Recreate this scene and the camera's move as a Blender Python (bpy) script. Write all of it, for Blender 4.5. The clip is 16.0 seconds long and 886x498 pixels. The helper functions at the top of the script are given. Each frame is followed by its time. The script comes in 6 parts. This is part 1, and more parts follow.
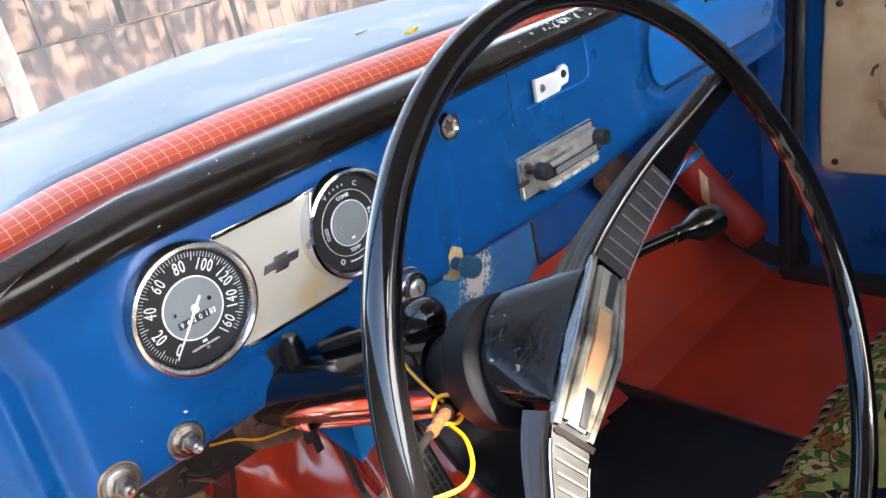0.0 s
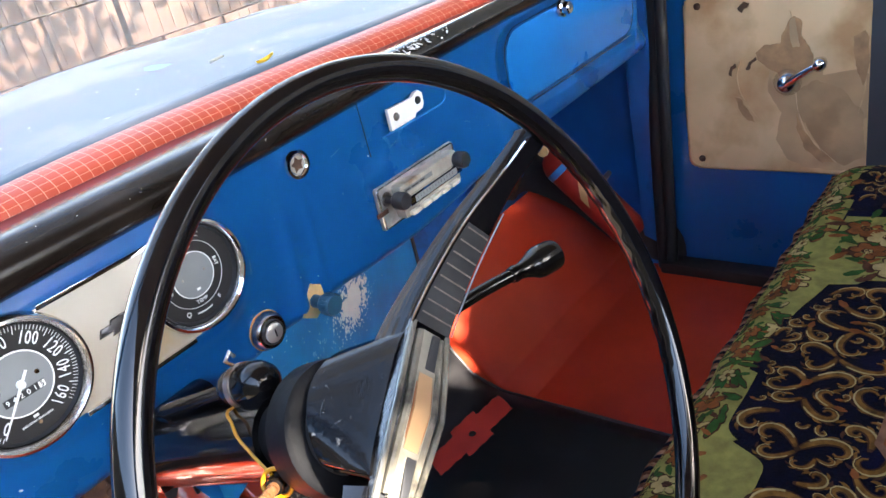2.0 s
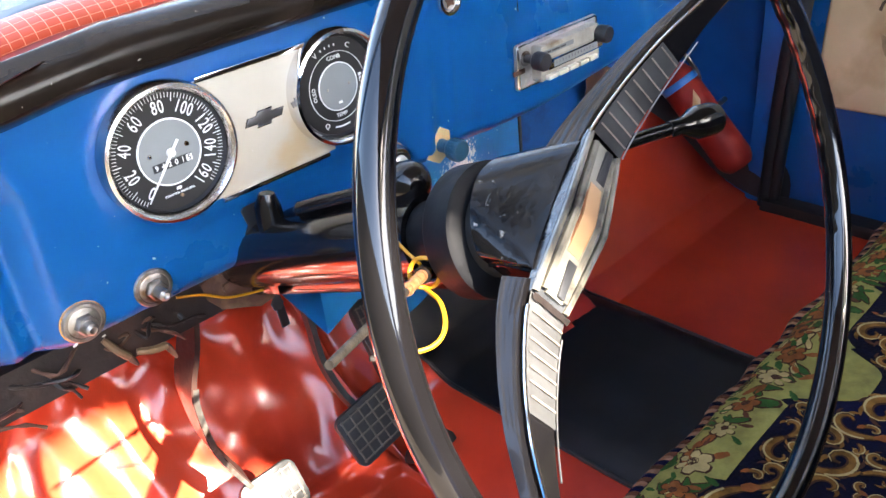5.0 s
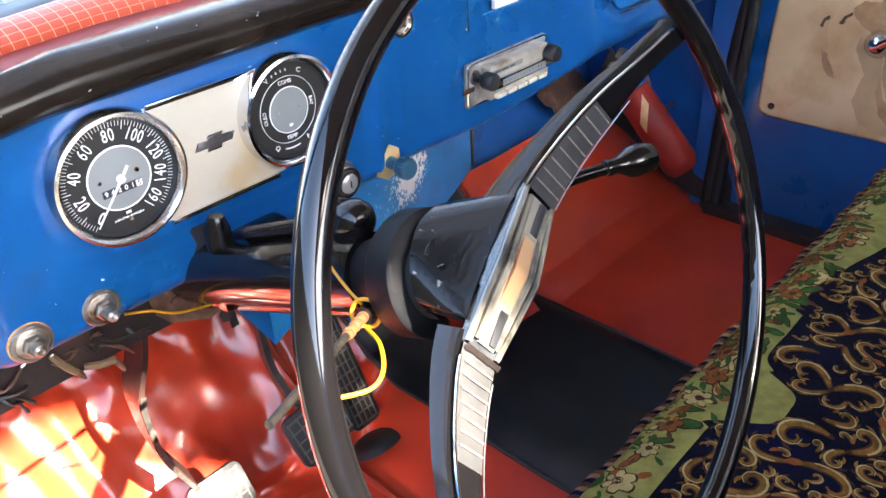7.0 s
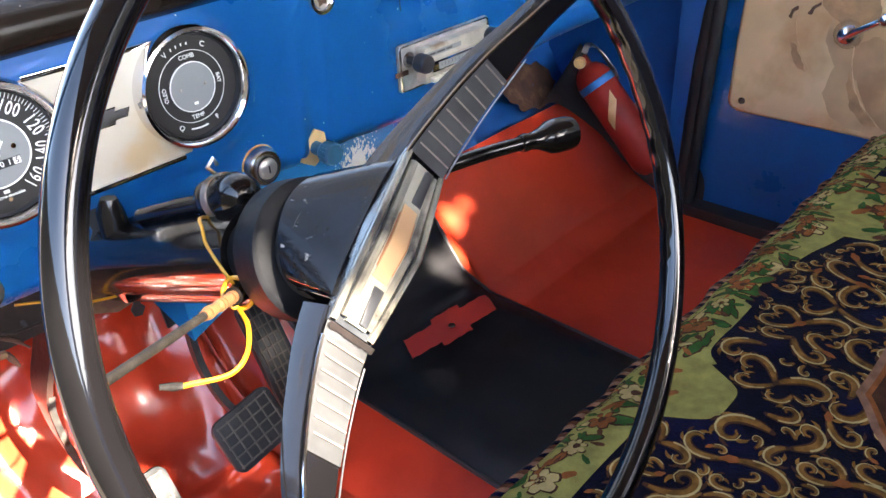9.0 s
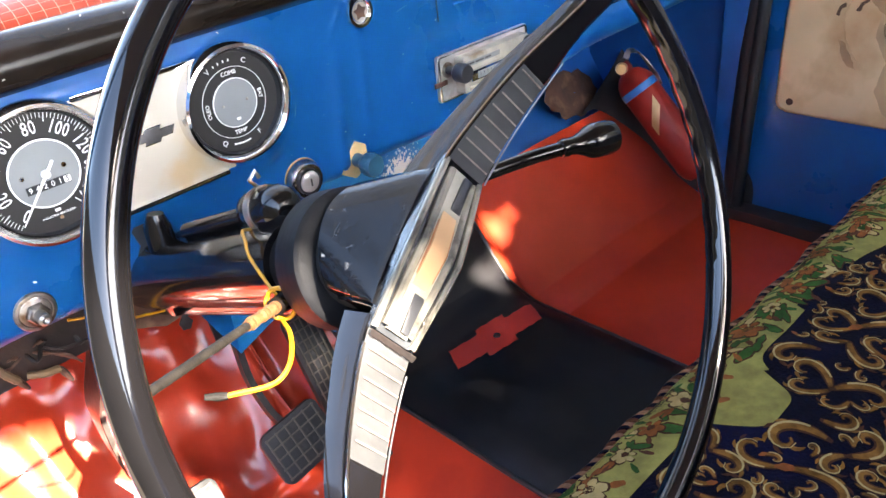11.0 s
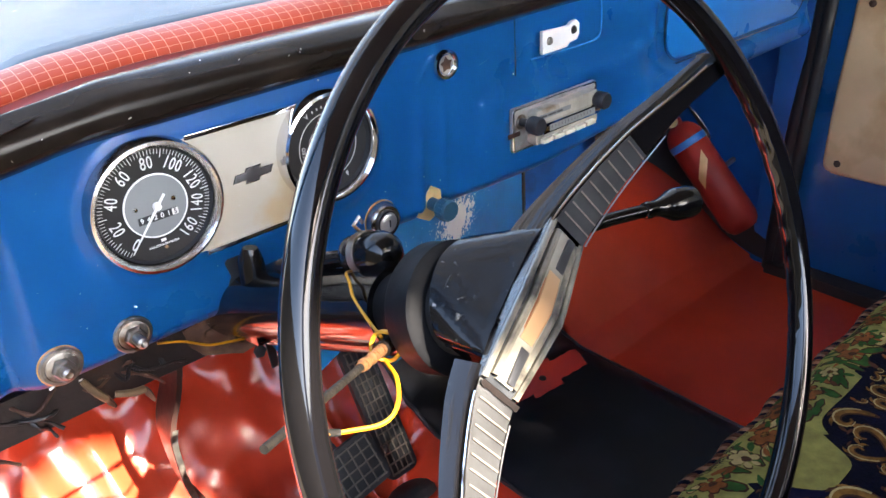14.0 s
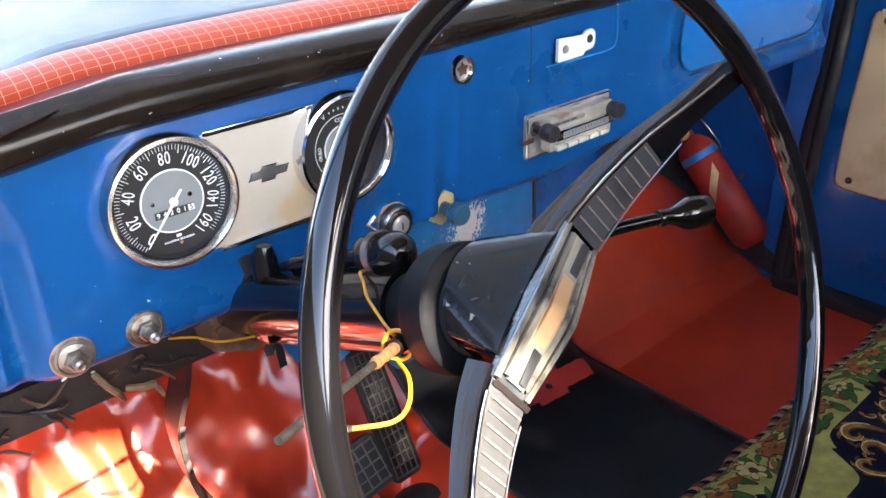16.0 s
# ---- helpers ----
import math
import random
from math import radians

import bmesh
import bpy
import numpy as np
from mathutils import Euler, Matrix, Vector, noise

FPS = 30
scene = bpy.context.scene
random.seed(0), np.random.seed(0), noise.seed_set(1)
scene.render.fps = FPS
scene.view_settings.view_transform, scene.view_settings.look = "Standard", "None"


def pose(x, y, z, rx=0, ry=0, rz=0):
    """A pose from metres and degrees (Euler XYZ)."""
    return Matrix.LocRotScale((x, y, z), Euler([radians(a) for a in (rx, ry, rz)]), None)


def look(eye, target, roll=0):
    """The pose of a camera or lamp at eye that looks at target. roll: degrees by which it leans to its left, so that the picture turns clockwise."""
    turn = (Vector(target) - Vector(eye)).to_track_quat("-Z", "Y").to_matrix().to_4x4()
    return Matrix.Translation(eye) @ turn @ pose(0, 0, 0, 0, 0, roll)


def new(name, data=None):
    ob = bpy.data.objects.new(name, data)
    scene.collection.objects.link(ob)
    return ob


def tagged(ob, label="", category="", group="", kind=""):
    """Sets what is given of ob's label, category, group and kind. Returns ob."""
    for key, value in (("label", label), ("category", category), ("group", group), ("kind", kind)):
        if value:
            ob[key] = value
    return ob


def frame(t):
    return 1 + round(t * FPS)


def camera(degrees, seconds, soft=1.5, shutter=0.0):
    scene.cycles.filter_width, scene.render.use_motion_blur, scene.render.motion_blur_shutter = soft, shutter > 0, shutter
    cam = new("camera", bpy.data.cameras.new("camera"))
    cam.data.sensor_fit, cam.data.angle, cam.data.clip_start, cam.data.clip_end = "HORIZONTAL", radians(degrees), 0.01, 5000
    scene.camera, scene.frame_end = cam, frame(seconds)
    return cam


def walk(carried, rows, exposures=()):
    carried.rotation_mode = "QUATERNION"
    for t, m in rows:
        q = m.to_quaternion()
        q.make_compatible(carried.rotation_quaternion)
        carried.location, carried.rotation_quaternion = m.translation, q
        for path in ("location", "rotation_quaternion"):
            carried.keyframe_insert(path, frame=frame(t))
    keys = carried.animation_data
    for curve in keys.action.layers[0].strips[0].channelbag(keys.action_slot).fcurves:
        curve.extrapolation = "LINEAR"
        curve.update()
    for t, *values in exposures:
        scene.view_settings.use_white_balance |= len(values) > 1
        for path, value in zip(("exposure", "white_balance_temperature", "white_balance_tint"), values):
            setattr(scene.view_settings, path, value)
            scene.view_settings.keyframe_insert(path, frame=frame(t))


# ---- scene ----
import collections
import itertools
cam = camera(57.9, 16.0)
PATH = [
    (0, (-0.335, -0.624, 0.927), (0.888, 0.745, 0.132), -12.3),
    (0.5, (-0.301, -0.621, 0.941), (0.962, 0.687, 0.108), -13.2),
    (1, (-0.273, -0.64, 0.955), (0.993, 0.652, 0.1), -14.3),
    (1.5, (-0.265, -0.649, 0.955), (1.046, 0.581, 0.078), -13.7),
    (2, (-0.268, -0.663, 0.958), (1.069, 0.546, 0.093), -13.2),
    (2.5, (-0.265, -0.679, 0.956), (1.099, 0.507, 0.1), -12.8),
    (3, (-0.252, -0.677, 0.963), (1.138, 0.492, 0.125), -11.3),
    (3.5, (-0.255, -0.673, 0.956), (1.189, 0.437, 0.13), -10.0),
    (4, (-0.285, -0.646, 0.933), (1.076, 0.553, 0.091), -7.8),
    (4.4, (-0.324, -0.641, 0.908), (0.951, 0.583, -0.028), -6.6),
    (4.5, (-0.334, -0.633, 0.9), (0.911, 0.593, -0.073), -6.1),
    (4.7, (-0.346, -0.615, 0.891), (0.84, 0.658, -0.096), -6.6),
    (6.8, (-0.33, -0.622, 0.939), (0.876, 0.567, -0.124), -1.7),
    (7, (-0.334, -0.624, 0.946), (0.889, 0.548, -0.117), -2.8),
    (7.5, (-0.337, -0.625, 0.946), (0.911, 0.528, -0.109), -2.3),
    (8, (-0.304, -0.642, 0.92), (0.951, 0.511, -0.127), -2.1),
    (8.2, (-0.29, -0.647, 0.912), (0.965, 0.51, -0.132), -2.1),
    (10.3, (-0.255, -0.67, 0.89), (0.932, 0.577, -0.128), -5.7),
    (10.5, (-0.256, -0.668, 0.89), (0.927, 0.586, -0.123), -5.8),
    (11, (-0.261, -0.663, 0.891), (0.909, 0.615, -0.109), -6.2),
    (11.5, (-0.266, -0.665, 0.892), (0.897, 0.627, -0.097), -6.4),
    (12, (-0.268, -0.663, 0.894), (0.894, 0.637, -0.086), -6.5),
    (12.5, (-0.278, -0.654, 0.902), (0.885, 0.649, -0.072), -6.2),
    (13, (-0.289, -0.66, 0.903), (0.876, 0.645, -0.067), -5.5),
    (13.5, (-0.307, -0.642, 0.916), (0.858, 0.669, -0.045), -4.5),
    (14, (-0.313, -0.639, 0.923), (0.855, 0.691, -0.008), -3.3),
    (14.5, (-0.315, -0.642, 0.923), (0.854, 0.701, 0.012), -2.6),
    (15, (-0.31, -0.65, 0.916), (0.857, 0.698, 0.009), -2.3),
    (15.5, (-0.317, -0.643, 0.919), (0.849, 0.703, 0.01), -2.2),
    (16, (-0.321, -0.639, 0.92), (0.843, 0.708, 0.009), -2.0),
]
walk(cam, [(t, look(eye, target, roll)) for t, eye, target, roll in PATH],
     [(0, 3.72, 7000, 11), (0.6, 3.84, 7000, 11), (3.0, 3.82, 7000, 11), (4.0, 3.97, 7000, 11), (7.0, 4.17, 7050, 12), (8.0, 4.06, 7050, 12), (10.5, 4.30, 7100, 12), (12.5, 4.2, 7100, 12), (14.0, 3.72, 7050, 12), (16.0, 3.90, 7050, 12)])

# ---- light ----
world = bpy.data.worlds.new("world")
scene.world = world
world.use_nodes = True
wn = world.node_tree
sky = wn.nodes.new("ShaderNodeTexSky")
sky.sky_type, sky.sun_disc = "NISHITA", False
SUN_DIR = Vector((-0.05, 0.79, -0.60)).normalized()
sky.sun_elevation = math.asin(-SUN_DIR.z)
sky.sun_rotation = math.atan2(-SUN_DIR.x, -SUN_DIR.y)
wn.links.new(sky.outputs[0], wn.nodes["Background"].inputs[0])
wn.nodes["Background"].inputs[1].default_value = 0.15
sun_data = bpy.data.lights.new("sun", "SUN")
sun_data.energy, sun_data.angle, sun_data.color = 5.0, radians(0.5), (1.0, 0.94, 0.85)
sun = new("sun", sun_data)
sun.matrix_world = SUN_DIR.to_track_quat("-Z", "Y").to_matrix().to_4x4()


# ---- materials ----
def material(name, color, rough=0.5, metal=0.0, vary=0.15, scale=8.0, bump=0.0, bump_scale=60.0, coat=0.0,
             second=None, second_scale=3.0, second_amount=0.5, spec=0.5, coords="Object"):
    """Principled material with grain and larger stains at real-world size."""
    m = bpy.data.materials.new(name)
    m.use_nodes = True
    nt = m.node_tree
    b = nt.nodes["Principled BSDF"]
    tc = nt.nodes.new("ShaderNodeTexCoord")
    out = tc.outputs[coords]
    n1 = nt.nodes.new("ShaderNodeTexNoise")
    n1.inputs["Scale"].default_value, n1.inputs["Detail"].default_value = scale, 6
    nt.links.new(out, n1.inputs["Vector"])
    ramp = nt.nodes.new("ShaderNodeValToRGB")
    c = color
    ramp.color_ramp.elements[0].position, ramp.color_ramp.elements[1].position = 0.3, 0.7
    ramp.color_ramp.elements[0].color = (*[x * (1 - vary) for x in c], 1)
    ramp.color_ramp.elements[1].color = (*[min(1, x * (1 + vary)) for x in c], 1)
    nt.links.new(n1.outputs[0], ramp.inputs[0])
    col = ramp.outputs[0]
    if second:
        n2 = nt.nodes.new("ShaderNodeTexNoise")
        n2.inputs["Scale"].default_value, n2.inputs["Detail"].default_value = second_scale, 8
        nt.links.new(out, n2.inputs["Vector"])
        r2 = nt.nodes.new("ShaderNodeValToRGB")
        r2.color_ramp.elements[0].position, r2.color_ramp.elements[1].position = 1 - second_amount, min(1, 1.12 - second_amount)
        nt.links.new(n2.outputs[0], r2.inputs[0])
        mix = nt.nodes.new("ShaderNodeMix")
        mix.data_type = "RGBA"
        nt.links.new(r2.outputs[0], mix.inputs[0])
        nt.links.new(col, mix.inputs[6])
        mix.inputs[7].default_value = (*second, 1)
        col = mix.outputs[2]
    nt.links.new(col, b.inputs["Base Color"])
    rr = nt.nodes.new("ShaderNodeMapRange")
    rr.inputs[3].default_value, rr.inputs[4].default_value = max(0.02, rough * 0.75), min(1, rough * 1.3)
    nt.links.new(n1.outputs[0], rr.inputs[0])
    nt.links.new(rr.outputs[0], b.inputs["Roughness"])
    b.inputs["Metallic"].default_value = metal
    b.inputs["Specular IOR Level"].default_value = spec
    if coat:
        b.inputs["Coat Weight"].default_value, b.inputs["Coat Roughness"].default_value = coat, 0.06
    if bump:
        n3 = nt.nodes.new("ShaderNodeTexNoise")
        n3.inputs["Scale"].default_value, n3.inputs["Detail"].default_value = bump_scale, 4
        nt.links.new(out, n3.inputs["Vector"])
        bp = nt.nodes.new("ShaderNodeBump")
        bp.inputs["Strength"].default_value, bp.inputs["Distance"].default_value = bump, 0.004
        nt.links.new(n3.outputs[0], bp.inputs["Height"])
        nt.links.new(bp.outputs[0], b.inputs["Normal"])
    return m


M_BLUE = material("blue_paint", (0.002, 0.138, 0.43), 0.28, vary=0.10, scale=5, bump=0.06, bump_scale=40, coat=0.22,
                  second=(0.003, 0.158, 0.47), second_scale=9, second_amount=0.42)
M_BLUE_OLD = material("worn_blue_paint", (0.002, 0.098, 0.335), 0.45, vary=0.2, scale=9, bump=0.1, bump_scale=60,
                      second=(0.022, 0.030, 0.05), second_scale=7, second_amount=0.38)
M_TEAL = material("faded_teal_paint", (0.006, 0.185, 0.45), 0.4, vary=0.2, scale=14, bump=0.1)
M_BLACK = material("black_gloss_paint", (0.004, 0.0035, 0.0035), 0.13, vary=0.3, scale=6, bump=0.05, bump_scale=30, coat=0.1, spec=0.34)
M_PAD = material("brown_black_paint", (0.011, 0.008, 0.0062), 0.20, vary=0.3, scale=6, bump=0.14, bump_scale=16, spec=0.24,
                 second=(0.018, 0.013, 0.010), second_scale=12, second_amount=0.5)
M_WHEEL = material("black_wheel_plastic", (0.0035, 0.0032, 0.0035), 0.075, vary=0.3, scale=20, bump=0.03, bump_scale=45, coat=0.12, spec=0.45)
M_HUB = material("scratched_black_plastic", (0.004, 0.004, 0.0045), 0.08, vary=0.3, spec=0.20, scale=60, bump=0.06, bump_scale=190,
                 second=(0.28, 0.28, 0.28), second_scale=150, second_amount=0.325, coat=0.08)
M_RUBBER = material("black_rubber", (0.011, 0.011, 0.0115), 0.55, vary=0.25, scale=20, bump=0.25, bump_scale=120)
M_SATIN = material("worn_satin_black", (0.006, 0.0062, 0.0072), 0.48, vary=0.35, scale=40, bump=0.1, bump_scale=120, spec=0.10)
M_MAT = material("black_vinyl_mat", (0.018, 0.017, 0.0185), 0.36, vary=0.3, scale=6, bump=0.12, bump_scale=14,
                 second=(0.034, 0.033, 0.039), second_scale=5, second_amount=0.46)
M_RED = material("red_vinyl", (0.46, 0.043, 0.017), 0.22, vary=0.14, scale=7, bump=0.2, bump_scale=9,
                 second=(0.34, 0.030, 0.015), second_scale=5, second_amount=0.45)
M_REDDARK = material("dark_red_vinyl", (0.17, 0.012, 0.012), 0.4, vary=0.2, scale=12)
M_REDPATCH = material("red_vinyl_patch", (0.42, 0.035, 0.024), 0.38, vary=0.15, scale=12)
M_PADEDGE = material("worn_rubber_ridge", (0.095, 0.075, 0.058), 0.55, vary=0.3, scale=60)
M_CHROME = material("chrome", (0.75, 0.75, 0.76), 0.10, 1.0, vary=0.08, scale=30)
M_OLDCHROME = material("pitted_chrome", (0.60, 0.57, 0.53), 0.24, 1.0, vary=0.2, scale=40, bump=0.1, bump_scale=300,
                       second=(0.20, 0.11, 0.05), second_scale=35, second_amount=0.42)
M_RADIO = material("dull_chrome_plate", (0.60, 0.58, 0.54), 0.32, 0.7, vary=0.2, scale=30, bump=0.1, bump_scale=200, second=(0.32, 0.26, 0.19), second_scale=22, second_amount=0.42)
M_STEEL = material("dull_steel", (0.33, 0.31, 0.28), 0.42, 1.0, vary=0.25, scale=50, bump=0.2, bump_scale=200,
                   second=(0.12, 0.07, 0.04), second_scale=40, second_amount=0.45)
M_OLDSTEEL = material("grimy_steel", (0.0060, 0.0048, 0.0038), 0.6, 0.0, spec=0.2, vary=0.4, scale=90, bump=0.3, bump_scale=250)
M_RUST = material("rusty_steel", (0.075, 0.035, 0.022), 0.7, 0.2, vary=0.4, scale=30, bump=0.5, bump_scale=80,
                  second=(0.16, 0.09, 0.05), second_scale=25, second_amount=0.45)
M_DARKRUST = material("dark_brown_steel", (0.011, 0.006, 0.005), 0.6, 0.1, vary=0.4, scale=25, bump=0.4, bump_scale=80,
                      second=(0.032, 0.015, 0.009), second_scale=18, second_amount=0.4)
M_PEDAL = material("brown_pedal_steel", (0.030, 0.014, 0.011), 0.4, 0.1, vary=0.3, scale=25, bump=0.15, bump_scale=100)
M_CREAM = material("cream_paint", (0.42, 0.385, 0.315), 0.35, vary=0.05, scale=12,
                   second=(0.42, 0.32, 0.19), second_scale=14, second_amount=0.48)
M_CARD = material("beige_card", (0.70, 0.47, 0.25), 0.6, vary=0.16, scale=6, bump=0.3, bump_scale=8,
                  second=(0.46, 0.26, 0.11), second_scale=5, second_amount=0.5)
M_TORN = material("torn_card", (0.38, 0.215, 0.10), 0.8, vary=0.25, scale=40, bump=0.4, bump_scale=120)
M_DIAL = material("black_dial", (0.014, 0.013, 0.013), 0.5, vary=0.1)
M_DIALGREY = material("grey_dial", (0.20, 0.215, 0.215), 0.5, vary=0.05, scale=30)
M_WHITE = material("white_marking", (0.80, 0.80, 0.78), 0.5, vary=0.05)
M_WHITEPLASTIC = material("white_plastic", (0.74, 0.73, 0.70), 0.4, vary=0.06, scale=40)
M_DARKPLASTIC = material("dark_plastic", (0.02, 0.021, 0.024), 0.35, vary=0.2, scale=30)
M_IVORY = material("yellowed_plastic", (0.60, 0.57, 0.48), 0.3, vary=0.1, scale=30)
M_NOSE = material("tarnished_radio_nose", (0.42, 0.39, 0.32), 0.3, 0.35, vary=0.25, scale=40, second=(0.24, 0.17, 0.10), second_scale=28, second_amount=0.42)
M_TAN = material("tan_insert", (0.30, 0.178, 0.092), 0.35, vary=0.08, scale=25)
M_BARBODY = material("scratched_grey_plastic", (0.028, 0.030, 0.033), 0.20, 0.0, vary=0.3, scale=60, bump=0.2, bump_scale=220, coat=0.3, second=(0.11, 0.11, 0.11), second_scale=90, second_amount=0.42)
M_COPPER = material("copper_brown_rim", (0.22, 0.085, 0.035), 0.3, 0.5, vary=0.3, scale=60)
M_CHANNEL = material("yellowed_clear_plastic", (0.22, 0.205, 0.168), 0.12, vary=0.3, scale=30, bump=0.1, bump_scale=90, coat=0.5, second=(0.12, 0.105, 0.075), second_scale=45, second_amount=0.42)
M_CLEAR = material("scratched_clear_plastic", (0.135, 0.124, 0.100), 0.12, 0.0, vary=0.3, scale=45, bump=0.15, bump_scale=180, coat=0.5, second=(0.045, 0.042, 0.036), second_scale=38, second_amount=0.47)
M_RIBLINE = material("worn_rib_edge", (0.20, 0.16, 0.13), 0.45, 0.2, vary=0.3, scale=90)
M_RIBBED = material("brushed_metal", (0.128, 0.130, 0.134), 0.22, 0.5, vary=0.3, scale=25, bump=0.08, bump_scale=160)
M_DARKMETAL = material("dark_metal", (0.22, 0.22, 0.23), 0.35, 0.9, vary=0.2, scale=60)
M_YELLOW = material("yellow_cable", (0.48, 0.21, 0.006), 0.35, vary=0.08, scale=40)
M_TAPE = material("old_tape", (0.075, 0.029, 0.007), 0.6, vary=0.3, scale=80, bump=0.4, bump_scale=200)
M_TEALPLASTIC = material("teal_plastic", (0.02, 0.085, 0.14), 0.4, vary=0.15, scale=60)
M_BRASS = material("worn_brass_plate", (0.62, 0.43, 0.20), 0.4, 0.3, vary=0.2, scale=60)
M_REDPAINT = material("red_cylinder_paint", (0.26, 0.020, 0.013), 0.48, spec=0.25, vary=0.25, scale=14, bump=0.05, bump_scale=60)
M_DARKVINYL = material("dark_grey_vinyl", (0.035, 0.042, 0.048), 0.45, vary=0.15, scale=9, bump=0.1, bump_scale=150)
M_CORNER = material("dark_brown_black", (0.018, 0.014, 0.013), 0.55, vary=0.4, scale=18, bump=0.3, bump_scale=60)
# Blue greyed and paled in the base colour to imitate the sky's milky reflection.
M_HOOD = material("hazy_blue_paint", (0.076, 0.112, 0.145), 0.46, vary=0.25, scale=3, spec=0.24, bump=0.06, bump_scale=6,
                  second=(0.17, 0.18, 0.20), second_scale=4, second_amount=0.52)
M_BRICK = material("terracotta", (0.032, 0.0155, 0.0088), 0.85, vary=0.45, scale=6, bump=0.4, bump_scale=30)
M_DUST = material("dusty_ground", (0.10, 0.082, 0.064), 0.9, vary=0.25, scale=1.2, bump=0.5, bump_scale=12,
                  second=(0.13, 0.108, 0.086), second_scale=0.8, second_amount=0.5)
M_HEADLINER = material("headliner", (0.24, 0.18, 0.13), 0.8, vary=0.06, scale=5)


# ---- mesh helpers ----
def part(name, bm, mat, parent=None, label="", smooth=40):
    """One mesh object from a bmesh built in world metres."""
    me = bpy.data.meshes.new(name)
    bmesh.ops.recalc_face_normals(bm, faces=bm.faces[:])
    bm.to_mesh(me)
    bm.free()
    me.materials.append(mat)
    if smooth:
        me.polygons.foreach_set("use_smooth", [True] * len(me.polygons))
        me.set_sharp_from_angle(angle=radians(smooth))
    ob = new(name, me)
    if parent is not None:
        ob.parent = parent
        if parent.type == "EMPTY":
            ob.matrix_parent_inverse = parent.matrix_basis.inverted()
    if label:
        ob["label"] = label
    return ob


def thing(name, at, label, category, group="", kind=""):
    e = new(name)
    e.empty_display_size = 0.02
    e.matrix_basis = Matrix.Translation(at)
    return tagged(e, label, category, group, kind)


def box(x0, x1, y0, y1, z0, z1, bevel=0.0, bm=None, m=None, seg=2):
    own = bmesh.new()
    r = bmesh.ops.create_cube(own, size=1)
    bmesh.ops.transform(own, matrix=Matrix.Translation(((x0 + x1) / 2, (y0 + y1) / 2, (z0 + z1) / 2)) @ Matrix.Diagonal((abs(x1 - x0), abs(y1 - y0), abs(z1 - z0), 1)), verts=own.verts)
    if bevel:
        bmesh.ops.bevel(own, geom=own.edges[:], offset=bevel, segments=seg, profile=0.6, affect="EDGES")
    if m is not None:
        bmesh.ops.transform(own, matrix=m, verts=own.verts)
    return merge(bm, own)


def merge(bm, own):
    if bm is None:
        return own
    me = bpy.data.meshes.new("tmp")
    own.to_mesh(me)
    own.free()
    bm.from_mesh(me)
    bpy.data.meshes.remove(me)
    return bm


def sheet(us, vs, f, bm=None, wrap_u=False, wrap_v=False, uv=False):
    """A grid of faces through f(u, v)."""
    bm = bm or bmesh.new()
    grid = [[bm.verts.new(f(u, v)) for v in vs] for u in us]
    lay = bm.loops.layers.uv.verify() if uv else None
    nu, nv = len(us), len(vs)
    for i in range(nu if wrap_u else nu - 1):
        for j in range(nv if wrap_v else nv - 1):
            i2, j2 = (i + 1) % nu, (j + 1) % nv
            fc = bm.faces.new((grid[i][j], grid[i2][j], grid[i2][j2], grid[i][j2]))
            if uv:
                for lp, (a, b) in zip(fc.loops, ((i, j), (i + 1, j), (i + 1, j + 1), (i, j + 1))):
                    lp[lay].uv = (us[a % nu] if a < nu else us[-1], vs[b % nv] if b < nv else vs[-1])
    return bm


def span(a, b, n):
    return [a + (b - a) * i / (n - 1) for i in range(n)]


def lathe(profile, m, seg=40, bm=None):
    """Profile of (radius, height) turned about the local z axis of m."""
    bm = bm or bmesh.new()
    rows = []
    for r, h in profile:
        if r < 1e-6:
            rows.append([bm.verts.new(m @ Vector((0, 0, h)))])
        else:
            rows.append([bm.verts.new(m @ Vector((r * math.cos(2 * math.pi * k / seg), r * math.sin(2 * math.pi * k / seg), h))) for k in range(seg)])
    for a, b in zip(rows, rows[1:]):
        for k in range(seg):
            q = [a[k % len(a)], a[(k + 1) % len(a)], b[(k + 1) % len(b)], b[k % len(b)]]
            q = list(dict.fromkeys(q))
            if len(q) > 2:
                bm.faces.new(q)
    return bm


def smooth_path(pts, n=8):
    """Catmull-Rom through the points."""
    p = [Vector(q) for q in pts]
    p = [p[0] * 2 - p[1]] + p + [p[-1] * 2 - p[-2]]
    out = []
    for i in range(1, len(p) - 2):
        for k in range(n):
            t = k / n
            out.append(0.5 * (2 * p[i] + (p[i + 1] - p[i - 1]) * t + (2 * p[i - 1] - 5 * p[i] + 4 * p[i + 1] - p[i + 2]) * t * t + (3 * p[i] - p[i - 1] - 3 * p[i + 1] + p[i + 2]) * t ** 3))
    return out + [p[-2]]


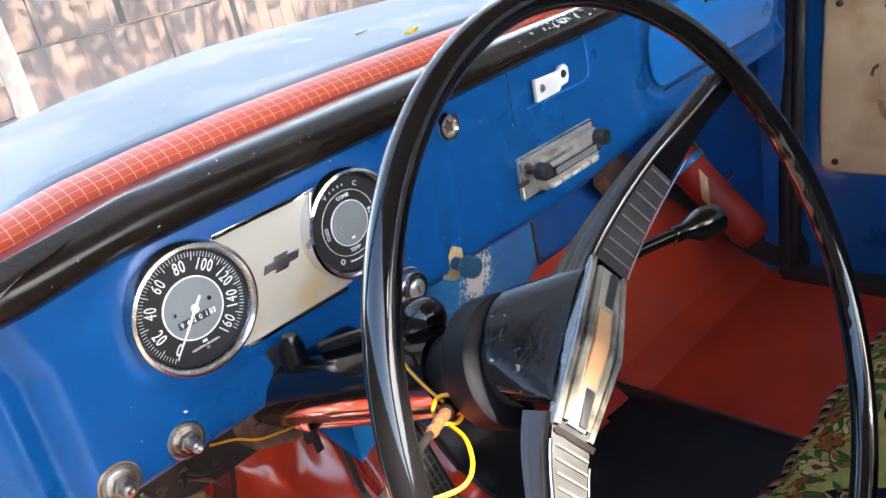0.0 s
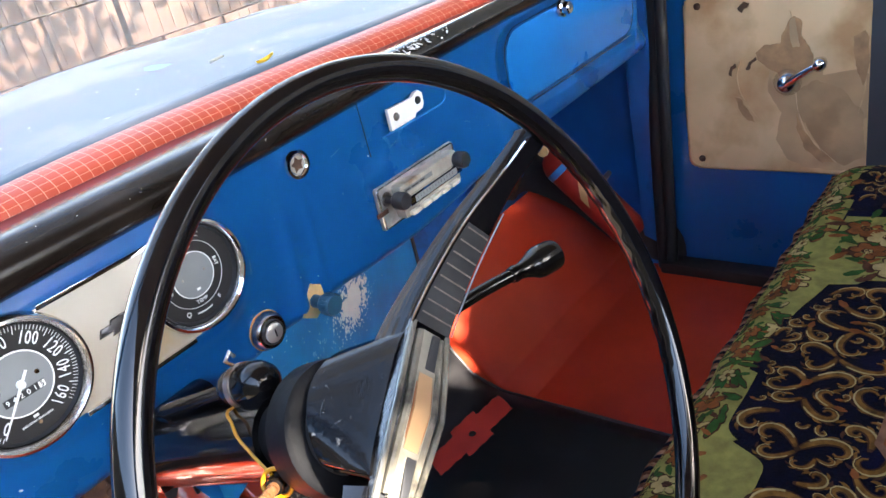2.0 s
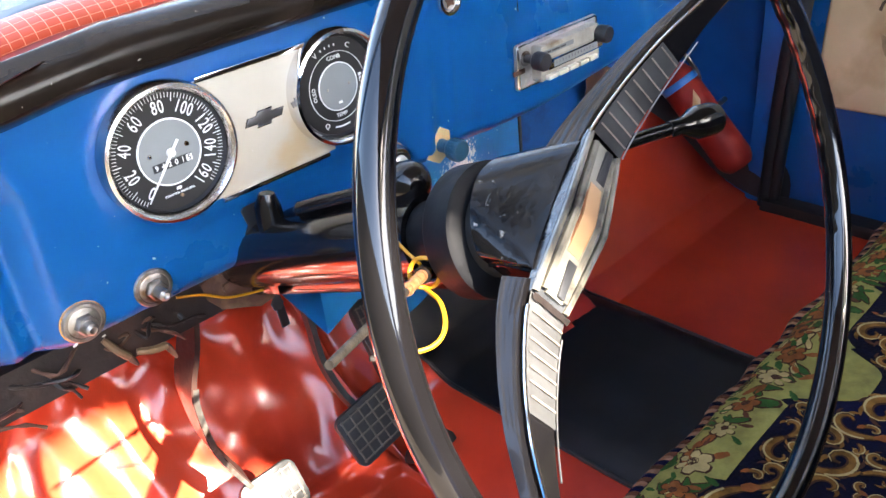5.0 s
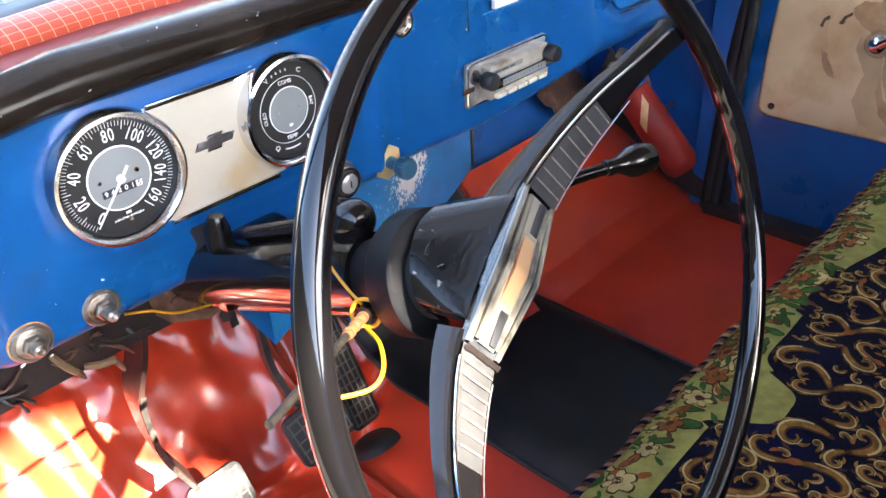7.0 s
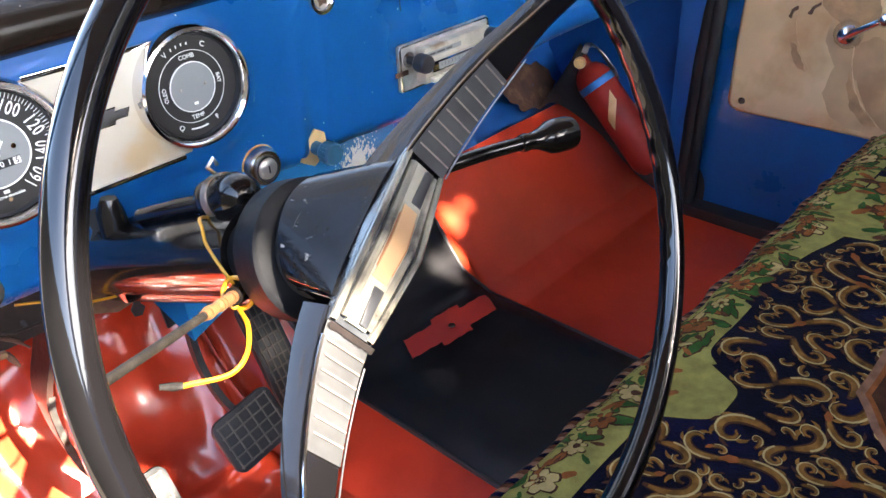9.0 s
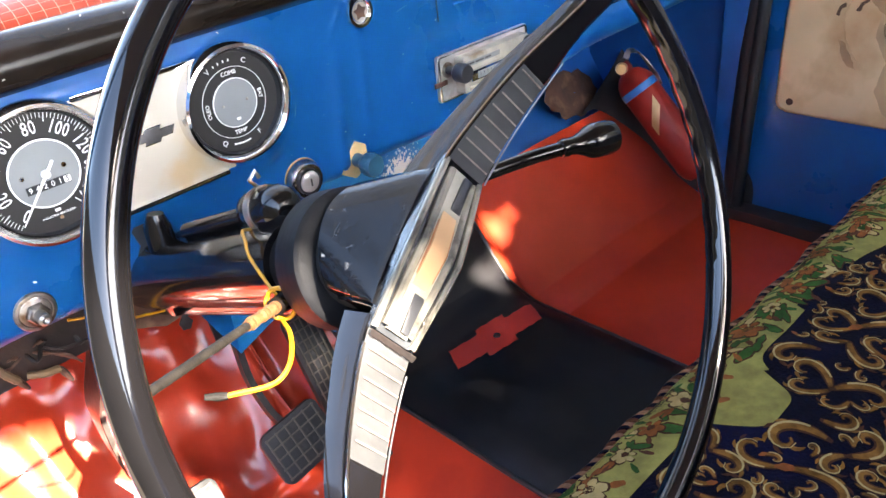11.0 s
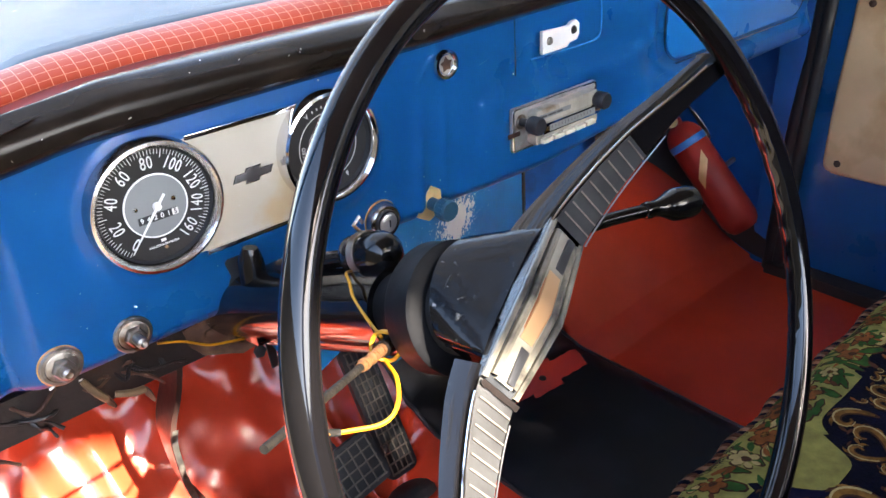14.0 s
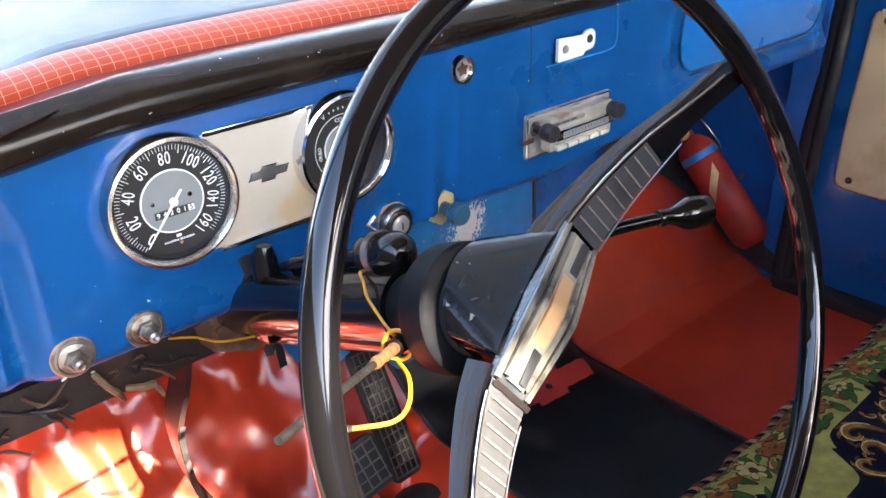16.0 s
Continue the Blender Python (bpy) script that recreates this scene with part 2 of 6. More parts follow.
def tube(pts, radius, seg=10, bm=None, closed=False, flat=None):
    """A tube along points; radius a number or a list; flat: (side, width, height) for a rectangular bar."""
    bm = bm or bmesh.new()
    p = [Vector(q) for q in pts]
    n = len(p)
    rad = radius if isinstance(radius, (list, tuple)) else [radius] * n
    rings, prev = [], None
    for i in range(n):
        d = (p[(i + 1) % n] - p[i - 1]) if closed else (p[min(i + 1, n - 1)] - p[max(i - 1, 0)])
        d.normalize()
        if flat:
            s = Vector(flat[0]).normalized()
            s = (s - d * s.dot(d)).normalized()
            u = d.cross(s)
            c = [(-1, -1), (1, -1), (1, 1), (-1, 1)]
            rings.append([bm.verts.new(p[i] + s * a * flat[1] / 2 + u * b * flat[2] / 2) for a, b in c])
            continue
        s = prev if prev else (Vector((0, 0, 1)) if abs(d.z) < 0.9 else Vector((1, 0, 0)))
        s = (s - d * s.dot(d)).normalized()
        prev = s
        u = d.cross(s)
        rings.append([bm.verts.new(p[i] + (s * math.cos(2 * math.pi * k / seg) + u * math.sin(2 * math.pi * k / seg)) * rad[i]) for k in range(seg)])
    m = len(rings[0])
    for i in range(n if closed else n - 1):
        a, b = rings[i], rings[(i + 1) % n]
        for k in range(m):
            bm.faces.new((a[k], a[(k + 1) % m], b[(k + 1) % m], b[k]))
    if not closed:
        bm.faces.new(rings[0][::-1])
        bm.faces.new(rings[-1])
    return bm


def prism(outline, m, depth, bm=None, bevel=0.0):
    """A flat outline in the local xy plane of m, given thickness along local z."""
    own = bmesh.new()
    vs = [own.verts.new((x, y, 0)) for x, y in outline]
    f = own.faces.new(vs)
    r = bmesh.ops.extrude_face_region(own, geom=[f])
    bmesh.ops.translate(own, vec=(0, 0, depth), verts=[v for v in r["geom"] if isinstance(v, bmesh.types.BMVert)])
    if bevel:
        bmesh.ops.bevel(own, geom=own.edges[:], offset=bevel, segments=2, profile=0.6, affect="EDGES")
    bmesh.ops.transform(own, matrix=m, verts=own.verts)
    return merge(bm, own)


def facing(x, y, z, tilt=0.0):
    """Local xy plane that faces the seat: x to the right, y up, z towards the seat."""
    return Matrix.Translation((x, y, z)) @ Euler((radians(90 - tilt), 0, 0)).to_matrix().to_4x4()


def rounded(w, h, r, n=6):
    out = []
    for cx, cy, a0 in ((w / 2 - r, h / 2 - r, 0), (-w / 2 + r, h / 2 - r, 90), (-w / 2 + r, -h / 2 + r, 180), (w / 2 - r, -h / 2 + r, 270)):
        out += [(cx + r * math.cos(radians(a0 + 90 * k / n)), cy + r * math.sin(radians(a0 + 90 * k / n))) for k in range(n + 1)]
    return out


def words(text, m, size, bm=None, depth=0.0003):
    cu = bpy.data.curves.new("t", "FONT")
    cu.body, cu.size, cu.align_x, cu.align_y, cu.extrude, cu.resolution_u = text, size, "CENTER", "CENTER", depth, 3
    ob = bpy.data.objects.new("t", cu)
    scene.collection.objects.link(ob)
    bpy.context.view_layer.update()
    me = bpy.data.meshes.new_from_object(ob.evaluated_get(bpy.context.evaluated_depsgraph_get()))
    bpy.data.objects.remove(ob)
    bpy.data.curves.remove(cu)
    own = bmesh.new()
    own.from_mesh(me)
    bpy.data.meshes.remove(me)
    bmesh.ops.remove_doubles(own, verts=own.verts[:], dist=1e-6)
    bmesh.ops.transform(own, matrix=m, verts=own.verts)
    return merge(bm, own)


def lerp_table(table, x):
    if x <= table[0][0]:
        return table[0][1]
    for (a, va), (b, vb) in zip(table, table[1:]):
        if x <= b:
            t = (x - a) / (b - a)
            t = t * t * (3 - 2 * t) * 0.5 + t * 0.5
            return va + (vb - va) * t
    return table[-1][1]


# ---- cab shell ----
LEFT, RIGHT, BACK, ROOF, FLOOR = -0.40, 1.24, -1.08, 1.40, 0.05
WIN_LOW, WIN_HIGH = 0.84, 1.35
MID = 0.445
GROUND = -0.62


def floor_profile(v):
    """Floor, toe board and lower firewall, by distance along the profile."""
    pts = ((-1.08, 0.05), (-0.3, 0.05), (0.06, 0.05), (0.12, 0.075), (0.28, 0.26), (0.34, 0.36), (0.36, 0.46))
    k = min(int(v), len(pts) - 2)
    t = v - k
    return pts[k][0] + (pts[k + 1][0] - pts[k][0]) * t, pts[k][1] + (pts[k + 1][1] - pts[k][1]) * t


def hump(x, y):
    """Height of the gearbox tunnel over the floor."""
    d = abs(x - 0.42) / 0.24
    k = 0.0 if d > 1 else (1 - max(0.0, (d - 0.5) / 0.5) ** 1.6)
    return 0.10 * k * min(1, max(0, (y + 1.1) / 0.3))


def floor_point(x, v):
    y, z = floor_profile(v)
    up = hump(x, y) * (1.0 if v < 4 else max(0.0, 1 - (v - 4) / 1.5))
    if x < 0.30 and v > 1.6:
        w = min(1, (0.30 - x) / 0.15) * min(1, (v - 1.6) / 0.8)
        p = Vector((x * 9, v * 1.1, 3.0))
        c = noise.noise(p) * 0.024 + noise.noise(p * 1.9) * 0.020 + (0.3 - abs(noise.noise(p * 1.5 + Vector((4, 1, 0))))) * 0.026 + (0.2 - abs(noise.noise(p * 2.6 + Vector((0, 7, 0))))) * 0.009
        return Vector((x, y - c * w * 0.8, z + up + c * w * 0.6))
    return Vector((x, y + 0.004 * noise.noise(Vector((x * 5, v, 0))), z + up + 0.003 * noise.noise(Vector((x * 6, v * 2, 1)))))


def floor_top(x):
    """Upper end of the red vinyl."""
    return 6.0 if x < 0.16 else 4.0


us = span(LEFT + 0.03, RIGHT - 0.025, 220)
bm = sheet(us, span(0, 1, 150), lambda x, w: floor_point(x, w * floor_top(x)))
fl = part("floor", bm, M_RED, smooth=180)
tagged(fl, "glossy red vinyl floor covering running up the toe board", "floor", kind="structure")
bm = box(LEFT, RIGHT, BACK, 0.42, FLOOR - 0.05, FLOOR - 0.015)
tagged(part("floor_pan", bm, M_RUST), "steel floor pan under the vinyl", "floor", kind="structure")

# firewall, sloping upper part behind the dashboard
bm = sheet(span(LEFT + 0.03, RIGHT - 0.03, 30), (0, 1, 2, 3, 4), lambda x, k: Vector((x, (0.30, 0.385, 0.395, 0.38, 0.30)[k], (0.20, 0.34, 0.46, 0.66, 0.74)[k])))
tagged(part("firewall", bm, M_BLUE_OLD), "worn dark blue steel firewall", "wall", kind="structure")
# chipped teal duct under the dashboard
DUCT_A, DUCT_B = Vector((0.04, -0.0023, 0)), Vector((0.668, 0.252, 0))


def duct_low(k):
    return lerp_table(((0.10, 0.392), (0.16, 0.375), (0.26, 0.295), (0.35, 0.285)), k)


def duct_point(k, z, out=0.0):
    n = Vector((DUCT_B.y - DUCT_A.y, -(DUCT_B.x - DUCT_A.x), 0)).normalized()
    return DUCT_A.lerp(DUCT_B, k) + Vector((0, 0, z)) + n * out


bm = sheet(span(0, 1, 40), span(0, 1, 10), lambda k, q: duct_point(k, duct_low(k) + (0.525 - duct_low(k)) * q))
sheet((0, 1), (0, 1), lambda k, q: duct_point(1, 0.285 + 0.24 * q) + Vector((0.004 * k, 0.13 * k, 0)), bm)
sheet(span(0, 1, 40), (0, 1), lambda k, q: duct_point(k, duct_low(k)) + Vector((0, 0.12 * q, 0.03 * q)), bm)
bmesh.ops.remove_doubles(bm, verts=bm.verts[:], dist=0.0005)
shelf = part("firewall_duct", bm, M_TEAL)
tagged(shelf, "chipped teal-blue steel duct under the dashboard", "duct", kind="structure")
bm = tube([duct_point(1.0, 0.29, 0.002), duct_point(0.995, 0.40, 0.002), duct_point(1.0, 0.52, 0.002)], 0, flat=((1, 0.4, 0), 0.010, 0.003))
part("rusty_edge", bm, M_RUST, shelf, "rusty folded edge")

bm = box(1.165, 1.215, BACK, 0.02, 0.045, 0.075, 0.008)
tagged(part("trim_sill_passenger", bm, M_CORNER), "dark scuffed sill trim under the passenger door", "sill", kind="structure")
# dark sheet across the corner between the floor and the kick panel
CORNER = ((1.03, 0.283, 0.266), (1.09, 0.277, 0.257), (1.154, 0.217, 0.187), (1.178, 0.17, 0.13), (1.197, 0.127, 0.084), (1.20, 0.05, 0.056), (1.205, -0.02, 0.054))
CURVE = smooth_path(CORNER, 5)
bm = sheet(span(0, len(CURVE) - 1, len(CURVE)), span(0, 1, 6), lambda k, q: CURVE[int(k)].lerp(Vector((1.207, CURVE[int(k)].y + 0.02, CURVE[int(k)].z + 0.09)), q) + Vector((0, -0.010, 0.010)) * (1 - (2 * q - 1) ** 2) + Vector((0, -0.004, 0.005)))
tagged(part("trim_corner", bm, M_CORNER, smooth=180), "dark brown-black sheet across the footwell corner", "trim", kind="structure")
def rust_at(a, q):
    """A blot of rust with a ragged outline on the sloping firewall."""
    rag = q * (1 + 0.30 * noise.noise(Vector((2.2 * math.cos(a), 2.2 * math.sin(a), 4))) + 0.10 * noise.noise(Vector((9 * math.cos(a), 9 * math.sin(a), 1))))
    x, k = 1.052 + 0.080 * rag * math.cos(a), 0.5 + 0.52 * rag * math.sin(a)
    return Vector((x, 0.290 + 0.052 * k + 0.004 * math.sin(x * 40), 0.266 + 0.085 * k - 0.09 * abs(x - 1.02) * k))


bm = sheet(span(0, 2 * math.pi, 41)[:-1], span(0.02, 1, 7), rust_at, wrap_u=True)
tagged(part("rust_patch", bm, M_RUST, smooth=180), "rusty brown patch on the firewall above the vinyl", "patch", kind="structure")

# side walls
bm = sheet(span(0.012, 0.44, 12), span(0.02, 0.74, 16), lambda y, z: Vector((1.212 + 0.02 * (z - 0.05) - 0.03 * max(0, y - 0.1) + 0.004 * math.exp(-((z - 0.47) / 0.012) ** 2), y, z)))
bmesh.ops.solidify(bm, geom=bm.faces[:], thickness=-0.004)
tagged(part("wall_kick_panel", bm, M_BLUE_OLD), "blue painted kick panel beside the footwell", "wall", kind="structure")
bm = box(LEFT - 0.02, LEFT + 0.03, 0.02, 0.44, 0.0, 0.74, 0.006)
tagged(part("wall_kick_panel_driver", bm, M_BLUE), "blue painted kick panel by the open door", "wall", kind="structure")
bm = box(LEFT - 0.02, RIGHT + 0.03, BACK - 0.04, BACK, 0.0, WIN_LOW, 0.0)
bm = box(LEFT - 0.02, RIGHT + 0.03, BACK - 0.04, BACK, WIN_HIGH, ROOF, 0.0, bm)
for a, b in ((LEFT - 0.02, LEFT + 0.08), (RIGHT - 0.07, RIGHT + 0.03)):
    bm = box(a, b, BACK - 0.04, BACK, WIN_LOW, WIN_HIGH, 0.0, bm)
tagged(part("wall_back", bm, M_BLUE), "blue steel back wall of the cab with a window opening", "wall", kind="structure")
bm = box(LEFT - 0.02, RIGHT + 0.03, BACK - 0.04, -0.10, ROOF, ROOF + 0.03, 0.0)
tagged(part("ceiling", bm, M_HEADLINER), "pale headliner under the steel roof", "ceiling", kind="structure")
bm = box(LEFT - 0.03, LEFT + 0.04, BACK - 0.04, 0.06, -0.06, 0.05, 0.01)
tagged(part("trim_sill", bm, M_BLUE), "blue painted door sill", "sill", kind="structure")
for x in (LEFT, RIGHT):
    bm = tube([(x, 0.06, 0.74), (x + (0.02 if x < 0 else -0.02), -0.06, 1.0), (x + (0.05 if x < 0 else -0.05), -0.16, ROOF)], 0, flat=((0, 1, 0), 0.06, 0.05))
    tagged(part("trim_pillar", bm, M_BLUE), "slim blue windscreen pillar", "pillar", kind="structure")
bm = box(LEFT - 0.02, LEFT + 0.03, BACK - 0.04, BACK + 0.06, 0.0, ROOF)
tagged(part("trim_pillar_rear", bm, M_BLUE), "blue door post", "pillar", kind="structure")


# ---- passenger door ----
def door_x(z):
    return 1.205 + 0.05 * (z - 0.05) / 0.6


door = thing("door_1", (1.22, -0.5, 0.0), "blue steel passenger door with a torn beige card", "door", kind="structure")
bm = sheet(span(-1.03, 0.0, 40), span(0, 1, 26), lambda y, k: Vector((door_x(0.0 + 0.69 * k) + 0.006 * math.exp(-((k * 0.69 - 0.24) / 0.012) ** 2) * (1 if y < -0.17 else 0), y, 0.0 + 0.69 * k)))
bmesh.ops.solidify(bm, geom=bm.faces[:], thickness=-0.004)
part("door_skin", bm, M_BLUE, door)
bm = tube([(1.262, 0.0, 0.70), (1.262, -1.03, 0.70)], 0.022, 12)
part("window_ledge", bm, M_BLUE, door)
bm = tube([(1.225, -0.02, 0.705), (1.225, -1.03, 0.695)], 0.008, 10)
part("ledge_moulding", bm, M_BLUE, door)
bm = box(1.27, 1.29, -1.03, 0.02, 0.69, 0.72)
part("window_sill", bm, M_RUBBER, door)
bm = box(1.262, 1.266, -1.02, -0.02, 0.71, 1.37)
glass_side = bm
bm = box(1.203, 1.30, 0.016, 0.07, -0.02, 0.76, 0.004)
tagged(part("trim_hinge_post", bm, M_BLUE_OLD), "blue hinge post of the passenger door", "pillar", kind="structure")
bm = box(1.255, 1.30, -1.05, 0.02, -0.05, 0.70)
part("door_shell", bm, M_BLUE, door)
# dark seal between door and pillar
bm = tube(smooth_path([(1.20, 0.018, 0.02), (1.208, 0.014, 0.3), (1.225, 0.008, 0.55), (1.232, 0.004, 0.74)], 6), 0.020, 12)
tube(smooth_path([(1.185, 0.000, 0.02), (1.194, -0.006, 0.3), (1.210, -0.010, 0.55), (1.217, -0.014, 0.74)], 6), 0.012, 10, bm)
seal = part("door_seal", bm, M_RUBBER)
tagged(seal, "black rubber door seal along the hinge post", "seal", kind="structure")


def glass_material(name, haze):
    """Thin pane: clear with a film of dust that scatters, and a glossy skin."""
    m = bpy.data.materials.new(name)
    m.use_nodes = True
    nt = m.node_tree
    nt.nodes.remove(nt.nodes["Principled BSDF"])
    out = nt.nodes["Material Output"]
    tr, gl = nt.nodes.new("ShaderNodeBsdfTransparent"), nt.nodes.new("ShaderNodeBsdfGlossy")
    di, tl = nt.nodes.new("ShaderNodeBsdfDiffuse"), nt.nodes.new("ShaderNodeBsdfTranslucent")
    gl.inputs["Roughness"].default_value = 0.03
    dust = nt.nodes.new("ShaderNodeAddShader")
    nt.links.new(di.outputs[0], dust.inputs[0])
    nt.links.new(tl.outputs[0], dust.inputs[1])
    for s in (di, tl):
        s.inputs[0].default_value = (0.42, 0.41, 0.39, 1)
    no = nt.nodes.new("ShaderNodeTexNoise")
    no.inputs["Scale"].default_value, no.inputs["Detail"].default_value = 5, 9
    tc = nt.nodes.new("ShaderNodeTexCoord")
    nt.links.new(tc.outputs["Object"], no.inputs["Vector"])
    mr = nt.nodes.new("ShaderNodeMapRange")
    mr.inputs[1].default_value, mr.inputs[2].default_value = 0.3, 0.75
    mr.inputs[3].default_value, mr.inputs[4].default_value = haze * 0.6, haze * 1.5
    nt.links.new(no.outputs[0], mr.inputs[0])
    m1 = nt.nodes.new("ShaderNodeMixShader")
    nt.links.new(mr.outputs[0], m1.inputs[0])
    nt.links.new(tr.outputs[0], m1.inputs[1])
    nt.links.new(dust.outputs[0], m1.inputs[2])
    lw = nt.nodes.new("ShaderNodeLayerWeight")
    lw.inputs[0].default_value = 0.5
    pw = nt.nodes.new("ShaderNodeMath")
    pw.operation, pw.inputs[1].default_value = "POWER", 4.0
    nt.links.new(lw.outputs["Facing"], pw.inputs[0])
    fr = nt.nodes.new("ShaderNodeMapRange")
    fr.inputs[3].default_value, fr.inputs[4].default_value = 0.03, 0.55
    nt.links.new(pw.outputs[0], fr.inputs[0])
    m2 = nt.nodes.new("ShaderNodeMixShader")
    nt.links.new(fr.outputs[0], m2.inputs[0])
    nt.links.new(m1.outputs[0], m2.inputs[1])
    nt.links.new(gl.outputs[0], m2.inputs[2])
    nt.links.new(m2.outputs[0], out.inputs[0])
    return m


M_SCREEN = glass_material("dusty_windscreen_glass", 0.18)
M_PANE = glass_material("window_glass", 0.05)
side_pane = part("pane", glass_side, M_PANE, door, "clear side window glass")
side_pane.visible_shadow = False

# ---- dashboard line, seen from above ----
PLAN = ((-0.34, -0.17), (-0.25, -0.11), (-0.19, -0.065), (-0.09, -0.022), (0.0, -0.006), (0.2, 0.0), (0.45, -0.012), (0.65, -0.030), (0.85, -0.045), (1.0, -0.065), (1.1, -0.10), (1.2, -0.16))


def bow(x):
    return lerp_table(PLAN, x)


# windscreen
def screen_point(x, k):
    t = k
    return Vector((MID + (x - MID) * (1 - 0.10 * t), 0.225 + bow(x) * 1.0 - 0.40 * t, 0.742 + 0.55 * t))


bm = sheet(span(-0.36, 1.22, 40), span(0, 1.2, 8), screen_point)
screen = part("window_1", bm, M_SCREEN, smooth=180)
tagged(screen, "dusty curved windscreen glass", "windscreen", kind="structure")
screen.visible_shadow = False
bm = box(LEFT + 0.08, RIGHT - 0.07, BACK - 0.022, BACK - 0.018, WIN_LOW, WIN_HIGH)
rear = part("window_2", bm, M_PANE)
tagged(rear, "clear rear window glass of the cab", "window", kind="structure")
rear.visible_shadow = False


# hood and cowl
def hood_point(x, y):
    """Rounded nose that drops away earlier towards the sides."""
    w = abs(x - MID) / 0.66
    edge = max(0.0, w - 0.8) / 0.2
    past = max(0.0, y - (0.80 - 0.433 * (math.hypot(x - MID, 0.1) - 0.1)) + 0.15)
    return Vector((x, y, 0.752 + 0.012 * (1 - w * w) - 0.05 * edge ** 2 - 0.47 * past ** 2))


def hood_at(x, k):
    if k == 0:
        return hood_point(x, 0.166 + bow(x)) + Vector((0, 0, -0.03))
    return hood_point(x, 0.172 + bow(x) + (k - 1 / 39) * (1.25 - 0.196 - bow(x) - 0.12 * ((x - MID) / 0.66) ** 2))


bm = sheet(span(MID - 0.66, MID + 0.66, 51), span(0, 1, 40), hood_at)
tagged(part("hood", bm, M_HOOD, smooth=180), "blue engine hood with dust on it, pale sky sheen put into its colour", "hood", kind="structure")


def fender_point(x, y, side):
    u = (x - 0.62) / 0.30
    return Vector((MID + side * x, y, 0.712 - 0.10 * u * u - 0.25 * max(0, u - 0.5) ** 2 - 0.10 * max(0, (y - 0.9) / 0.4) ** 2))


for side in (1, -1):
    bm = sheet(span(0.60, 1.0, 20), span(0.15, 1.35, 24), lambda x, y: fender_point(x, y, side))
    bmesh.ops.solidify(bm, geom=bm.faces[:], thickness=0.004)
    tagged(part("fender", bm, M_HOOD, smooth=180), "rounded blue front fender", "fender", kind="structure")

# ---- outdoors ----
bm = sheet(span(-60, 60, 60), span(-60, 60, 60), lambda x, y: Vector((x, y, GROUND + (0.03 * noise.noise(Vector((x * 0.7, y * 0.7, 0))) if abs(x) < 20 and abs(y) < 20 else 0))))
tagged(part("ground", bm, M_DUST, smooth=180), "pale dusty yard with dry earth", "ground", kind="structure")

# ---- dashboard ----
dash = thing("dashboard", (MID, 0.0, 0.5), "bright blue painted steel dashboard with a glossy black top", "dashboard")
FACE = -0.018


def face_end(x):
    """How far the face turns away at its two ends."""
    l = max(0.0, (-0.195 - x) / 0.13)
    r = max(0.0, (x - 1.085) / 0.075)
    return 0.06 * l ** 2 + 0.10 * r ** 2.2


def face_low(x):
    return lerp_table(((-0.33, 0.523), (0.05, 0.520), (0.22, 0.535), (0.40, 0.532), (0.68, 0.553), (1.1, 0.560)), x)


def face_top(x):
    return lerp_table(((-0.33, 0.695), (-0.21, 0.712), (-0.12, 0.722), (0.16, 0.726), (0.45, 0.732), (0.7, 0.736), (1.12, 0.732)), x)


def ridge(d, w):
    return math.exp(-(d / w) ** 2)


def face_relief(x, z):
    """Pressed shapes of the steel face, towards the seat."""
    r = 0.0
    # raised field round the two instruments
    dx, dz = max(0, abs(x - 0.003) - 0.085), z - 0.652
    rr = math.hypot(dx, dz)
    r += 0.006 * (1 / (1 + math.exp((rr - 0.066) / 0.0035)))
    # central radio field, lower step
    r += 0.004 / (1 + math.exp(-(x - 0.30) / 0.006)) / (1 + math.exp((z - 0.652) / 0.004)) / (1 + math.exp((x - 0.62) / 0.006))
    # pressed rib beside the radio
    r += 0.005 * ridge(x - 0.205 - 0.10 * (z - 0.6), 0.010) * (1 / (1 + math.exp((z - 0.645) / 0.012)))
    # shallow dents beside the lighter and the radio
    r += 0.0022 * ridge(x - 0.243 - 0.05 * (z - 0.62), 0.006) * ridge(z - 0.618, 0.045)
    r += 0.0012 * ridge(x - 0.220 - 0.7 * (z - 0.70), 0.003) * ridge(z - 0.702, 0.014)
    # glove box surround
    dx, dz = max(0, abs(x - 0.865) - 0.175), max(0, abs(z - 0.665) - 0.012)
    rr = math.hypot(dx, dz)
    r += 0.003 * ridge(rr - 0.055, 0.006)
    # recessed end beside the door
    r += 0.008 / (1 + math.exp(-(x + 0.212 - 0.03 * (z - 0.6) + 0.35 * max(0.0, z - 0.66)) / 0.0035)) - 0.008
    # pressed groove and bead that curve down the driver's end
    g = x + 0.226 - 0.030 * (z - 0.6) + 1.6 * max(0.0, z - 0.655) ** 1.5
    r += 0.0035 * ridge(g + 0.016, 0.006) - 0.0045 * ridge(g, 0.007)
    # rounded lower roll of the passenger half
    r += 0.012 / (1 + math.exp(-(x - 0.62) / 0.02)) * ridge(z - 0.585, 0.02)
    return r


def face_point(x, k):
    lo, hi = face_low(x), face_top(x)
    z = lo + (hi - lo) * k
    curl = 0.020 * max(0, 1 - k / 0.10) ** 2
    return Vector((x, FACE - face_relief(x, z) + face_end(x) + curl + 0.004 * (k - 0.5), z))


